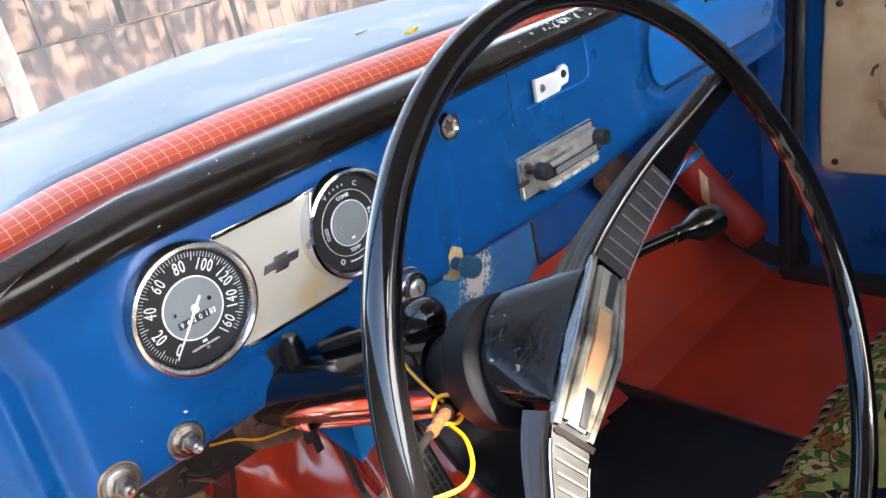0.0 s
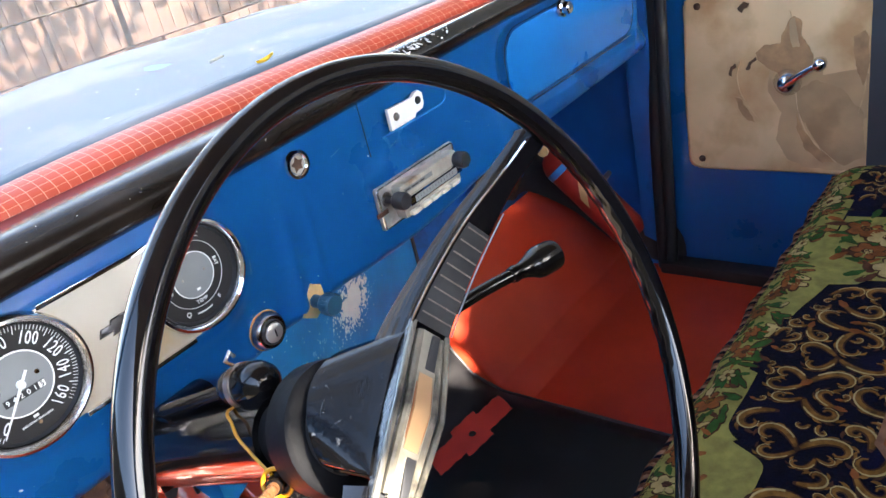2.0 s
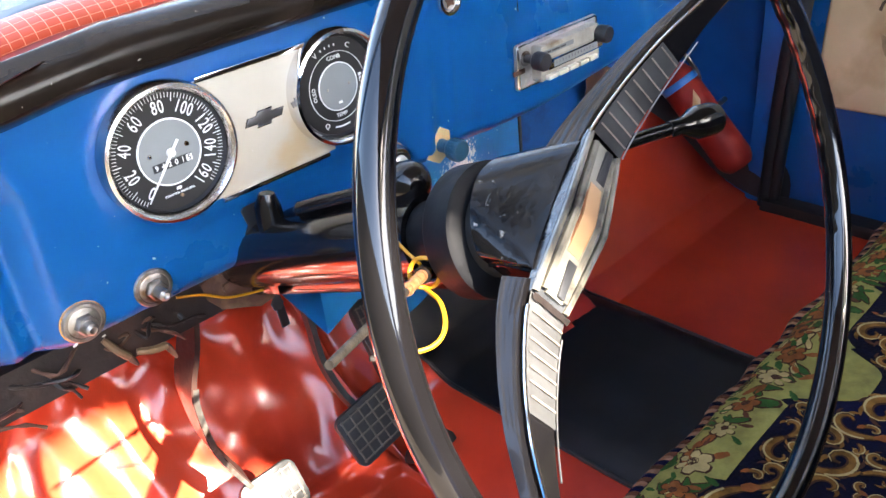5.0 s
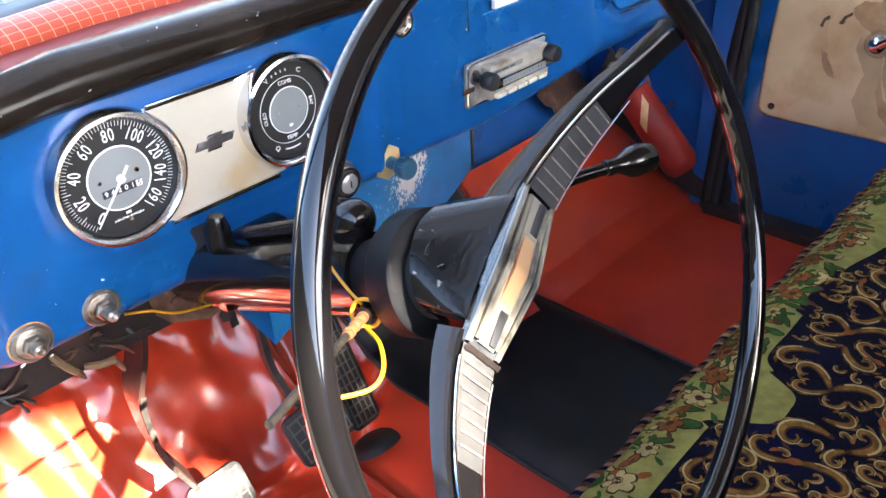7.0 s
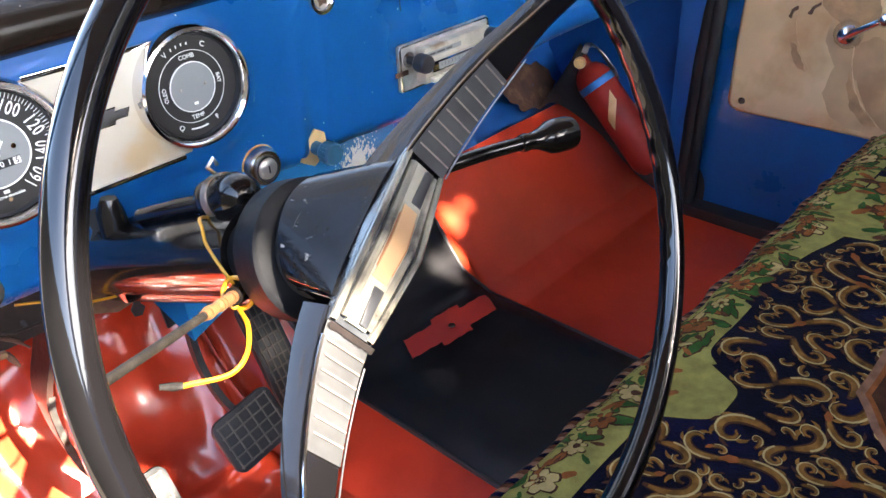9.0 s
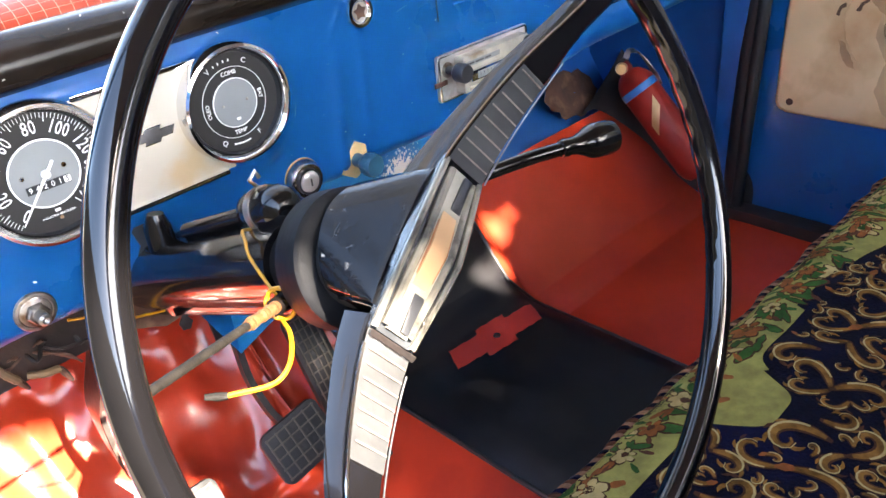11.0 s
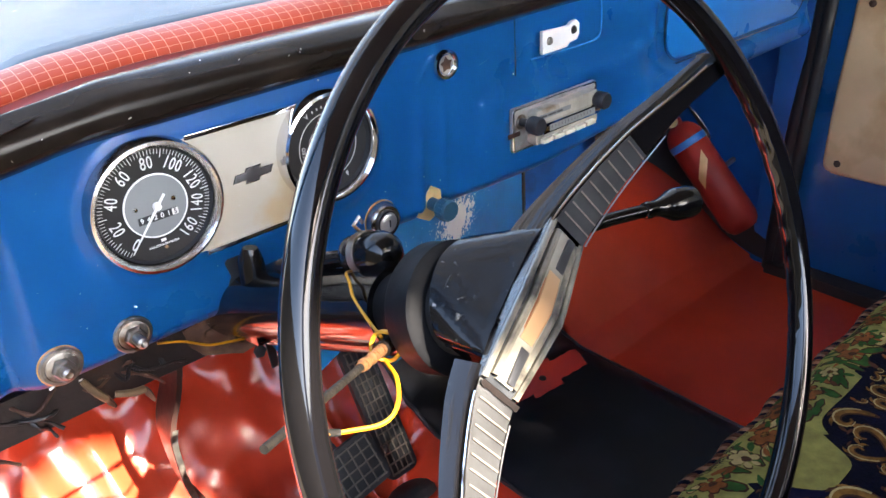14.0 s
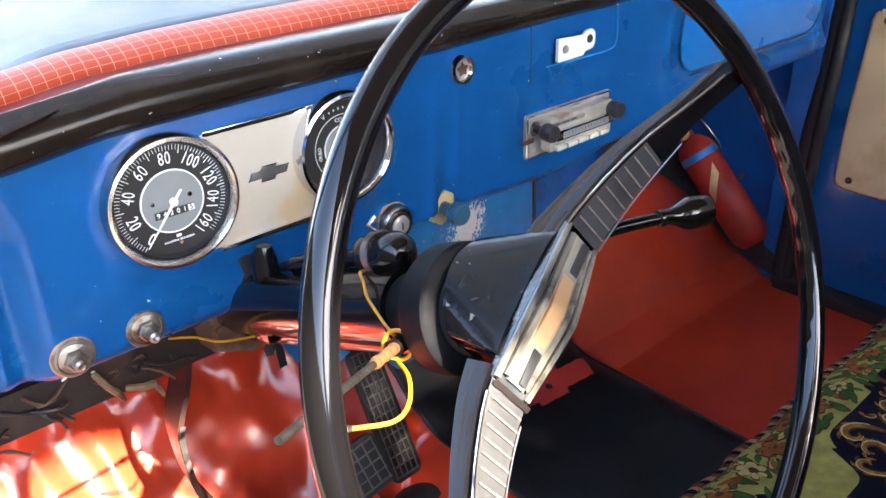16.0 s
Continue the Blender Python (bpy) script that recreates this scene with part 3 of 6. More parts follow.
xs = span(-0.325, -0.15, 80) + span(-0.147, 0.62, 230) + span(0.624, 1.165, 120)
bm = sheet(xs, [-0.05] + span(0, 1, 70), face_point)
bmesh.ops.solidify(bm, geom=bm.faces[:], thickness=0.0015)
part("face_panel", bm, M_BLUE, dash, smooth=60)


def top_point(x, k):
    """Black top: a rounded nose over the face, then a flat ledge to the red roll."""
    y0, z0 = FACE + face_end(x), face_top(x)
    crest = 0.763 - 0.020 * max(0.0, (-0.10 - x) / 0.2)
    d = 0.014 + bow(x) - y0
    tail = y0 + 0.02 + (d + math.sqrt(d * d + 0.0006)) / 2
    pts = ((y0 + 0.002, z0 - 0.002), (y0 - 0.010, z0 + 0.006), (y0 - 0.014, z0 + 0.018), (y0 - 0.009, crest - 0.010), (y0 + 0.006, crest - 0.001), (y0 + 0.5 * (tail - y0), crest), (tail, crest - 0.004))
    f = min(k, 0.99999) * (len(pts) - 1)
    n = int(f)
    t = f - n
    p = [pts[max(n - 1, 0)], pts[n], pts[n + 1], pts[min(n + 2, len(pts) - 1)]]
    out = [0.5 * (2 * p[1][q] + (p[2][q] - p[0][q]) * t + (2 * p[0][q] - 5 * p[1][q] + 4 * p[2][q] - p[3][q]) * t * t + (3 * p[1][q] - p[0][q] - 3 * p[2][q] + p[3][q]) * t ** 3) for q in (0, 1)]
    return Vector((x, out[0], out[1]))


bm = sheet(span(-0.335, 1.168, 130), span(0, 1, 30), top_point)
part("top_pad", bm, M_PAD, dash, "glossy black painted top edge", smooth=180)
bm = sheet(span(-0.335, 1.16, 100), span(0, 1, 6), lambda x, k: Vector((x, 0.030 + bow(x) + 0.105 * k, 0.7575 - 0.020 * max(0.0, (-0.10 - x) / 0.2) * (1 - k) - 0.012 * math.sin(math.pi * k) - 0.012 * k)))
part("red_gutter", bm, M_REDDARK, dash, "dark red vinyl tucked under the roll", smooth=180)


def grid_material():
    """Red vinyl printed with a pale square grid that follows the sheet."""
    m = material("red_grid_vinyl", (0.43, 0.056, 0.023), 0.38, vary=0.12, scale=10, bump=0.08, bump_scale=30)
    nt = m.node_tree
    b = nt.nodes["Principled BSDF"]
    uvn = nt.nodes.new("ShaderNodeUVMap")
    sep = nt.nodes.new("ShaderNodeSeparateXYZ")
    nt.links.new(uvn.outputs[0], sep.inputs[0])
    lines = []
    for axis, size in ((0, 0.0132), (1, 0.0128)):
        md = nt.nodes.new("ShaderNodeMath")
        md.operation = "PINGPONG"
        md.inputs[1].default_value = size / 2
        nt.links.new(sep.outputs[axis], md.inputs[0])
        lt = nt.nodes.new("ShaderNodeMath")
        lt.operation = "LESS_THAN"
        lt.inputs[1].default_value = 0.00032
        nt.links.new(md.outputs[0], lt.inputs[0])
        lines.append(lt)
    mx = nt.nodes.new("ShaderNodeMath")
    mx.operation = "MAXIMUM"
    nt.links.new(lines[0].outputs[0], mx.inputs[0])
    nt.links.new(lines[1].outputs[0], mx.inputs[1])
    mix = nt.nodes.new("ShaderNodeMix")
    mix.data_type = "RGBA"
    old = b.inputs["Base Color"].links[0].from_socket
    nt.links.new(mx.outputs[0], mix.inputs[0])
    nt.links.new(old, mix.inputs[6])
    mix.inputs[7].default_value = (0.72, 0.36, 0.24, 1)
    nt.links.new(mix.outputs[2], b.inputs["Base Color"])
    return m


M_GRID = grid_material()


def roll_point(x, w):
    a = math.pi * (1.22 - 1.42 * (w / 0.16))
    f = 1 - 0.22 * min(1.0, max(0.0, (0.10 - x) / 0.3))
    return Vector((x, 0.121 + 0.039 * f + bow(x) - 0.039 * f * math.cos(math.pi - a), 0.742 + 0.0205 * f * math.sin(a)))


bm = sheet(span(-0.335, 1.16, 150), span(0, 0.16, 28), roll_point, uv=True)
part("padded_roll", bm, M_GRID, dash, "padded red vinyl roll with a pale grid print", smooth=180)

# ---- steering wheel ----
WC = Vector((0.003, -0.428, 0.686))
WN = Vector((0.0536, -0.9317, 0.3594)).normalized()
WA = Vector((0.99835, 0.05747, 0.0)).normalized()
WB = WN.cross(WA).normalized()
WM = Matrix.Translation(WC) @ Matrix((WA, WB, WN)).transposed().to_4x4()
SPOKE = WM @ Matrix.Rotation(radians(33), 4, "Z") @ Matrix.Translation((0, -0.009, 0))     # local x runs along the spokes
wheel = thing("steering_wheel", WC, "large black two-spoke steering wheel with a chrome and tan horn bar", "steering wheel")
RIM = 0.2003
RC = Vector((0.0016, -0.4262, 0.6818))
RN = Vector((0.0378, -1.0, 0.387)).normalized()
RA = Vector((0, 0, 1)).cross(RN).normalized()
RM = Matrix.Translation(RC) @ Matrix((RA, RN.cross(RA).normalized(), RN)).transposed().to_4x4()


def rim_point(a, b):
    ang = 2 * math.pi * a
    grip = 0.0
    c, s = math.cos(2 * math.pi * b), math.sin(2 * math.pi * b)
    da = (math.degrees(ang) + 180) % 360 - 180
    if -28 < da < 30 and c < 0.1 and s < 0.3:
        grip = 0.0006 * (0.5 + 0.5 * math.cos(radians((da + 28) * 360 / 6.4))) * min(1, (0.1 - c) * 2)
    r = RIM + (0.0080 - grip) * c
    return RM @ Vector((r * math.cos(ang), r * math.sin(ang), (0.0086 - grip) * s))


bm = sheet(span(0, 1, 361)[:-1], span(0, 1, 25)[:-1], rim_point, wrap_u=True, wrap_v=True)
part("rim", bm, M_WHEEL, wheel, smooth=180)


def soft_table(table, x):
    """Smooth curve through the rows of a table."""
    if x <= table[0][0]:
        return table[0][1]
    for k, ((a, va), (b, vb)) in enumerate(zip(table, table[1:])):
        if x <= b:
            t = (x - a) / (b - a)
            m0 = (vb - table[k - 1][1]) / (b - table[k - 1][0]) * (b - a) if k else (vb - va)
            m1 = (table[k + 2][1] - va) / (table[k + 2][0] - a) * (b - a) if k + 2 < len(table) else (vb - va)
            return (2 * t ** 3 - 3 * t * t + 1) * va + (t ** 3 - 2 * t * t + t) * m0 + (3 * t * t - 2 * t ** 3) * vb + (t ** 3 - t * t) * m1
    return table[-1][1]


def spoke_h(s):
    return soft_table(((0.0, -0.080), (0.06, -0.078), (0.10, -0.066), (0.134, -0.050), (0.165, -0.030), (0.195, -0.006)), abs(s))


def spoke_w(s):
    return soft_table(((0.04, 0.040), (0.066, 0.037), (0.134, 0.0275), (0.17, 0.0185), (0.20, 0.0185)), abs(s))


for sgn, kind in ((1, "upper"), (-1, "lower")):
    bm = bmesh.new()
    rows = []
    for s in span(0.045, 0.199, 44):
        h, w = spoke_h(s), spoke_w(s) / 2
        d = soft_table(((0.045, 0.026), (0.12, 0.018), (0.199, 0.014)) if sgn > 0 else ((0.045, 0.021), (0.12, 0.016), (0.199, 0.013)), s)
        ring = [(-w, -d), (-w, -0.004), (-w + 0.003, 0), (w - 0.003, 0), (w, -0.004), (w + 0.2 * (d - 0.004), -d), (w * 0.5, -d - 0.006), (-w * 0.5, -d - 0.006)]
        rows.append([bm.verts.new(SPOKE @ Vector((sgn * s, q, h + z))) for q, z in ring])
    for a, b in zip(rows, rows[1:]):
        for k in range(8):
            bm.faces.new((a[k], a[(k + 1) % 8], b[(k + 1) % 8], b[k]))
    bm.faces.new(rows[0])
    bm.faces.new(rows[-1])
    sp = part("spoke", bm, M_WHEEL, wheel, smooth=35)
    # ribbed metal plate
    bm = sheet(span(0.064 if sgn > 0 else 0.053, 0.134 if sgn > 0 else 0.123, 18), span(-1, 1, 4), lambda s, q: SPOKE @ Vector((sgn * s, q * (spoke_w(s) / 2 - (0.003 if sgn > 0 or q < 0 else 0.0008)), spoke_h(s) + 0.0012)))
    bmesh.ops.solidify(bm, geom=bm.faces[:], thickness=0.0012)
    part("ribbed_plate", bm, M_RIBBED, sp, "brushed dark metal plate")
    for k in range(8 if sgn > 0 else 7):
        s = 0.071 + 0.0085 * k if sgn > 0 else 0.0635 + 0.0083 * k
        bm = bmesh.new()
        w = spoke_w(s) / 2 - 0.0045
        tube([SPOKE @ Vector((sgn * s, q, spoke_h(s) + 0.0026)) for q in (-w, w)], 0.00055, 6, bm)
        part("rib", bm, M_RIBLINE, sp)
    bm = tube([SPOKE @ Vector((sgn * s, spoke_w(s) / 2 - 0.001, spoke_h(s) + 0.001)) for s in span(0.062, 0.188, 18)], 0.0011, 6)
    part("trim_strip", bm, M_CHROME, sp, "chrome edge strip")
    bm = tube([SPOKE @ Vector((sgn * s, 0.0008 - spoke_w(s) / 2, spoke_h(s) + 0.0006)) for s in span(0.066, 0.150, 16)], 0.0006, 6)
    part("trim_strip", bm, M_DARKMETAL, sp, "dull metal edge strip")


# broken brown edge where the horn bar meets the lower spoke
rj = random.Random(8)
bm = sheet(span(-1, 1, 22), (0, 1), lambda q, k: SPOKE @ Vector((-0.0535 - 0.0030 * k - (0.0014 * rj.random() if k else 0.0), q * 0.0178, spoke_h(0.054) + 0.0042 - 0.0012 * k)))
bmesh.ops.solidify(bm, geom=bm.faces[:], thickness=0.0025)
part("broken_edge", bm, M_DARKRUST, wheel, "ragged brown plastic edge", smooth=20)

# bell-shaped hub behind the horn bar
def hub_point(a, k):
    """From the oblong behind the bar back to a round neck, cut off flat at its lower end."""
    ang = 2 * math.pi * a
    c, q = math.cos(ang), math.sin(ang)
    x0, y0 = 0.006 + 0.0585 * math.copysign(abs(c) ** 0.45, c), (0.0225 if q > 0 else 0.0215) * math.copysign(abs(q) ** 0.6, q)
    t = k ** 1.35
    x, y = x0 * (1 - t) + (0.007 + 0.0495 * c) * t, y0 * (1 - t) + 0.0465 * q * t
    return SPOKE @ Vector((max(x, -0.039 + 0.006 * k), y, -0.0812 - 0.0498 * (1 - 0.16 * max(0.0, 0.25 - c)) * k ** 1.2))


bm = sheet(span(0, 1, 97)[:-1], span(0, 1, 18), hub_point, wrap_u=True)
bm.faces.new([bm.verts.new(hub_point(a, 0.0)) for a in span(0, 1, 97)[:-1]])
part("hub", bm, M_HUB, wheel, "scratched glossy black hub bell", smooth=50)
bm = tube([hub_point(0.5 + 0.10 * q, k) + WN * 0.0005 for q, k in ((-1, 0.0), (-0.9, 0.3), (-0.8, 0.7), (-0.6, 1.0))], 0.0016, 8)
part("hub_lip", bm, M_HUB, wheel)
bm = lathe([(0.0, -0.118), (0.032, -0.118), (0.032, -0.136), (0.0, -0.136)], WM, 40)
part("hub_core", bm, M_RUBBER, wheel)


# horn bar
BAR = SPOKE @ Matrix.Translation((0.0065, 0, 0))
def bar_outline(hl, mid, end, n=9):
    top = [(s, mid + (end - mid) * abs(s / hl) ** 1.2) for s in span(-hl, hl, n)]
    return top + [(s, -q) for s, q in reversed(top)]


def crown(outline, base, lift, depth, hl):
    """A bar with a slight ridge across its middle."""
    own = bmesh.new()
    lo = [own.verts.new((x, y, base)) for x, y in outline]
    hi = [own.verts.new((x, y, base + depth + lift * (1 - abs(x) / hl))) for x, y in outline]
    n = len(outline)
    for k in range(n):
        own.faces.new((lo[k], lo[(k + 1) % n], hi[(k + 1) % n], hi[k]))
    half = n // 2
    for k in range(half - 1):
        own.faces.new((hi[k], hi[k + 1], hi[n - 2 - k], hi[n - 1 - k]))
        own.faces.new((lo[k], lo[k + 1], lo[n - 2 - k], lo[n - 1 - k]))
    bmesh.ops.transform(own, matrix=BAR, verts=own.verts)
    return own


bar = part("horn_bar", crown(bar_outline(0.0585, 0.022, 0.0175), -0.083, 0.006, 0.004, 0.0585), M_BARBODY, wheel, "scratched grey and clear plastic horn bar", smooth=30)
for s in (1, -1):
    bm = tube([BAR @ Vector((x, s * (0.0195 + (0.015 - 0.0195) * abs(x / 0.0585) ** 1.2), -0.0780 + 0.006 * (1 - abs(x) / 0.0585))) for x in span(-0.0575, 0.0575, 15)], 0.0024, 8)
    part("edge_bead", bm, M_CLEAR, bar, "scratched grey plastic bead")
    bm = tube([BAR @ Vector((x, s * (0.0115 + (0.009 - 0.0115) * abs(x / 0.0585) ** 1.2), -0.0775 + 0.006 * (1 - abs(x) / 0.0585))) for x in span(-0.053, 0.053, 15)], 0.0028, 8)
    part("inner_bead", bm, M_CLEAR, bar, "yellowed clear plastic bead")
part("channel", crown(bar_outline(0.0545, 0.0098, 0.0078), -0.0800, 0.0052, 0.0036, 0.0585), M_CHANNEL, bar, "yellowed clear plastic channel", smooth=30)
part("insert_rim", crown(bar_outline(0.0265, 0.0078, 0.0068), -0.0785, 0.0045, 0.0036, 0.034), M_COPPER, bar, "copper-brown rim", smooth=30)
part("tan_insert", crown(bar_outline(0.0248, 0.0066, 0.0058), -0.0785, 0.0045, 0.0042, 0.034), M_TAN, bar, "tan plastic insert", smooth=30)
for s in (1, -1):
    part("end_insert", prism([(s * 0.0285, -0.0070), (s * 0.0530, -0.0062), (s * 0.0530, -0.0005), (s * 0.0285, 0.0016)], BAR @ Matrix.Translation((0, 0, -0.0785)), 0.0050, bevel=0.0006), M_DARKPLASTIC, bar)

# ---- steering column ----
column = thing("steering_column", (-0.02, -0.02, 0.52), "glossy black steering column with levers and a clamp", "steering column")
bm = lathe([(0.0, -0.134), (0.043, -0.134), (0.0462, -0.1365), (0.0462, -0.158), (0.0445, -0.161), (0.029, -0.1635), (0.0265, -0.170), (0.026, -0.212), (0.0, -0.212)], WM, 48)
part("collar", bm, M_SATIN, column, "worn satin black collar")
bm = lathe([(0.0, -0.20), (0.031, -0.20), (0.031, -0.47), (0.028, -0.48), (0.028, -0.62), (0.0, -0.62)], WM, 36)
part("jacket", bm, M_BLACK, column)
bm = tube([WM @ Vector((0.012, -0.034, -0.21)), WM @ Vector((0.012, -0.034, -0.60))], 0.013, 14)
part("shift_tube", bm, M_BLACK, column)
# switch capsule on top
CAP = WM @ Matrix.Translation((0.012, 0.039, -0.206)) @ Matrix.Scale(0.78, 4)
bm = lathe([(0.0, 0.004), (0.010, 0.003), (0.018, -0.004), (0.0215, -0.014), (0.0215, -0.05), (0.0195, -0.062), (0.013, -0.072), (0.0, -0.073)], CAP, 30)
cap = part("switch_housing", bm, M_BLACK, column, "rounded glossy black switch housing", smooth=80)
bm = lathe([(0.0216, -0.034), (0.0232, -0.034), (0.0232, -0.043), (0.0216, -0.043)], CAP, 30)
part("clamp_ring", bm, M_STEEL, cap, "steel clamp ring")
bm = tube([CAP @ Vector((0.0, 0.023, -0.038)), CAP @ Vector((-0.004, 0.031, -0.040)), CAP @ Vector((0.003, 0.037, -0.036)), CAP @ Vector((0.006, 0.030, -0.039))], 0.0018, 6)
part("clamp_wire", bm, M_STEEL, cap)
bm = tube([CAP @ Vector((0.0, -0.002, -0.06)), CAP @ Vector((-0.012, -0.004, -0.19))], 0.0075, 10)
part("cable_sleeve", bm, M_BLACK, column)
bm = box(-0.034, 0.055, -0.050, -0.022, 0.497, 0.566, 0.008)
bm = tube([(-0.022, -0.044, 0.55), (-0.023, -0.046, 0.588), (-0.021, -0.046, 0.600)], [0.013, 0.012, 0.007], 10, bm)
part("support_bracket", bm, M_BLACK, column)
# gear lever
bm = tube(smooth_path([(0.030, -0.255, 0.622), (0.09, -0.272, 0.633), (0.165, -0.290, 0.635), (0.214, -0.3055, 0.6345)], 6), 0.0056, 12)
lever = part("gear_lever", bm, M_BLACK, column)
KD = (Vector((0.262, -0.318, 0.630)) - Vector((0.205, -0.303, 0.635)))
KM = Matrix.Translation((0.205, -0.303, 0.635)) @ KD.to_track_quat("Z", "Y").to_matrix().to_4x4() @ Matrix.Scale(0.9, 4)
bm = lathe([(0.0, -0.002), (0.0074, 0.0), (0.0084, 0.005), (0.0076, 0.009), (0.0084, 0.017), (0.0118, 0.026), (0.0148, 0.032), (0.0158, 0.038), (0.0158, 0.052), (0.0146, 0.0575), (0.0130, 0.0585), (0.0118, 0.0565), (0.0, 0.0560)], KM, 30)
part("knob", bm, M_BLACK, lever, "glossy black flared knob with a flat end")
# broken signal lever
S0, S1 = Vector((-0.031, -0.264, 0.610)), Vector((-0.187, -0.359, 0.667))
bm = tube([S0, S0.lerp(S1, 0.16)], [0.0080, 0.006], 14)
stub = part("signal_lever", bm, M_BLACK, column, "bare steel signal lever bound with tape")
bm = tube([S0.lerp(S1, k) for k in span(0.14, 1, 8)], [0.0027] * 7 + [0.0025], 12)
part("rod", bm, M_OLDSTEEL, stub, "scuffed steel rod")
bm = bmesh.new()
for k in range(9):
    tube([S0.lerp(S1, 0.13 + 0.026 * k), S0.lerp(S1, 0.152 + 0.026 * k)], [0.0036 + 0.0005 * (k % 2), 0.0033 + 0.0005 * ((k + 1) % 3)], 12, bm)
part("tape_binding", bm, M_TAPE, stub, "brown tape binding")

# yellow cable
cable = thing("cable", (-0.06, -0.3, 0.6), "yellow insulated cable tied round the signal lever", "cable")
pts = [(-0.014, -0.192, 0.628), (-0.027, -0.204, 0.636), (-0.033, -0.216, 0.635), (-0.039, -0.228, 0.630), (-0.045, -0.252, 0.624), (-0.050, -0.272, 0.6225)]
part("strand", tube(smooth_path(pts, 8), 0.0012, 8), M_YELLOW, cable)
K = S0.lerp(S1, 0.12)
ax = (S1 - S0).normalized()
e1 = ax.cross(Vector((0, 0, 1))).normalized()
e2 = ax.cross(e1)
part("loop", tube([K + ax * 0.0015 * math.sin(3 * a) + (e1 * math.cos(a) + e2 * math.sin(a)) * 0.0105 for a in span(0, 2 * math.pi, 25)[:-1]], 0.0016, 8, closed=True), M_YELLOW, cable)
pts = [K + e2 * 0.011, (-0.063, -0.302, 0.611), (-0.077, -0.319, 0.607), (-0.092, -0.322, 0.603), (-0.115, -0.311, 0.604)]
part("strand", tube(smooth_path(pts, 8), 0.0015, 8), M_YELLOW, cable)
part("bare_end", tube([(-0.115, -0.311, 0.604), (-0.120, -0.308, 0.605), (-0.126, -0.305, 0.607)], [0.0022, 0.0026, 0.0018], 8), M_OLDSTEEL, cable, "crimped metal end")
tagged(part("loose_cable", tube(smooth_path([(-0.105, 0.005, 0.515), (-0.082, 0.002, 0.507), (-0.060, 0.0, 0.493), (-0.035, 0.0, 0.485), (0.015, 0.0, 0.472), (0.036, -0.005, 0.468), (0.06, 0.02, 0.47)], 8), 0.0013, 8), M_YELLOW), "loose yellow cable under the dashboard edge", "cable")

# ---- instruments ----
def dial_place(x, z):
    return facing(x, FACE - 0.0100, z)


def gauge(name, x, z, radius, label):
    g = thing(name, (x, FACE, z), label, "gauge")
    m = dial_place(x, z)
    R = radius
    bm = lathe([(R - 0.0068, -0.004), (R - 0.0062, 0.004), (R - 0.0050, 0.0085), (R - 0.0025, 0.0112), (R, 0.010), (R + 0.0015, 0.006), (R + 0.0015, -0.004)], m, 72)
    part("bezel", bm, M_OLDCHROME if name == "speedometer" else M_CHROME, g, "chrome ring with worn edges")
    bm = lathe([(0.0, 0.0), (R - 0.0066, 0.0), (R - 0.0066, -0.003), (0.0, -0.003)], m, 64)
    part("dial", bm, M_DIAL, g, "black dial")
    bm = lathe([(R - 0.0082, 0.0002), (R - 0.0068, 0.004), (R - 0.0064, 0.0005)], m, 64)
    part("inner_ring", bm, M_DARKPLASTIC, g)
    return g, m


def on_dial(m, ang, r, h=0.0006, turn=True):
    a = radians(ang)
    return m @ Matrix.Translation((r * math.sin(a), r * math.cos(a), h)) @ (Matrix.Rotation(-a, 4, "Z") if turn else Matrix.Identity(4))


speedo, dm = gauge("speedometer", -0.0885, 0.6595, 0.0565, "round speedometer with black dial and chrome ring")
bm = lathe([(0.0, 0.0012), (0.0265, 0.0012), (0.0265, 0.0), (0.0, 0.0)], dm, 48)
part("centre_disc", bm, M_DIALGREY, speedo, "grey centre disc")
bm = lathe([(0.0265, 0.0005), (0.0265, 0.0017), (0.0277, 0.0017), (0.0277, 0.0005)], dm, 48)
part("centre_ring", bm, M_WHITE, speedo)
for k in range(9):
    text = str(20 * k)
    for n, ch in enumerate(text):
        flip = Matrix.Rotation(math.pi if abs(-140 + 35 * k) > 95 else 0.0, 4, "Z")
        place = on_dial(dm, -140 + 35 * k, 0.0368, 0.0005) @ flip @ Matrix.Translation(((n - (len(text) - 1) / 2) * 0.0057, 0, 0)) @ Matrix.Diagonal((0.66, 1, 1, 1))
        part("digit", words(ch, place, 0.0152), M_WHITE, speedo, smooth=0)
for k in range(81):
    ang = -140 + 3.5 * k
    long_, mid_ = k % 10 == 0, k % 5 == 0
    ln = 0.0042 if long_ else (0.0070 if mid_ else 0.0040)
    w = 0.0006 if mid_ and not long_ else 0.00036
    part("tick", box(-w / 2, w / 2, -ln, 0, 0, 0.0004, m=on_dial(dm, ang, 0.0478, 0.0002)), M_WHITE, speedo, smooth=0)
nm = dm @ Matrix.Rotation(radians(140), 4, "Z")
bm = prism([(-0.0011, -0.012), (0.0011, -0.012), (0.0013, 0.0), (0.0004, 0.0445), (-0.0004, 0.0445), (-0.0013, 0.0)], nm @ Matrix.Translation((0, 0, 0.0035)), 0.0006)
needle = part("needle", bm, M_WHITE, speedo, "white needle resting at zero", smooth=0)
bm = lathe([(0.0, 0.006), (0.0030, 0.0055), (0.0036, 0.002), (0.0, 0.002)], dm, 20)
part("needle_hub", bm, M_WHITE, needle)
bm = box(-0.0175, 0.0175, -0.0125, -0.0060, 0.0013, 0.0019, m=dm)
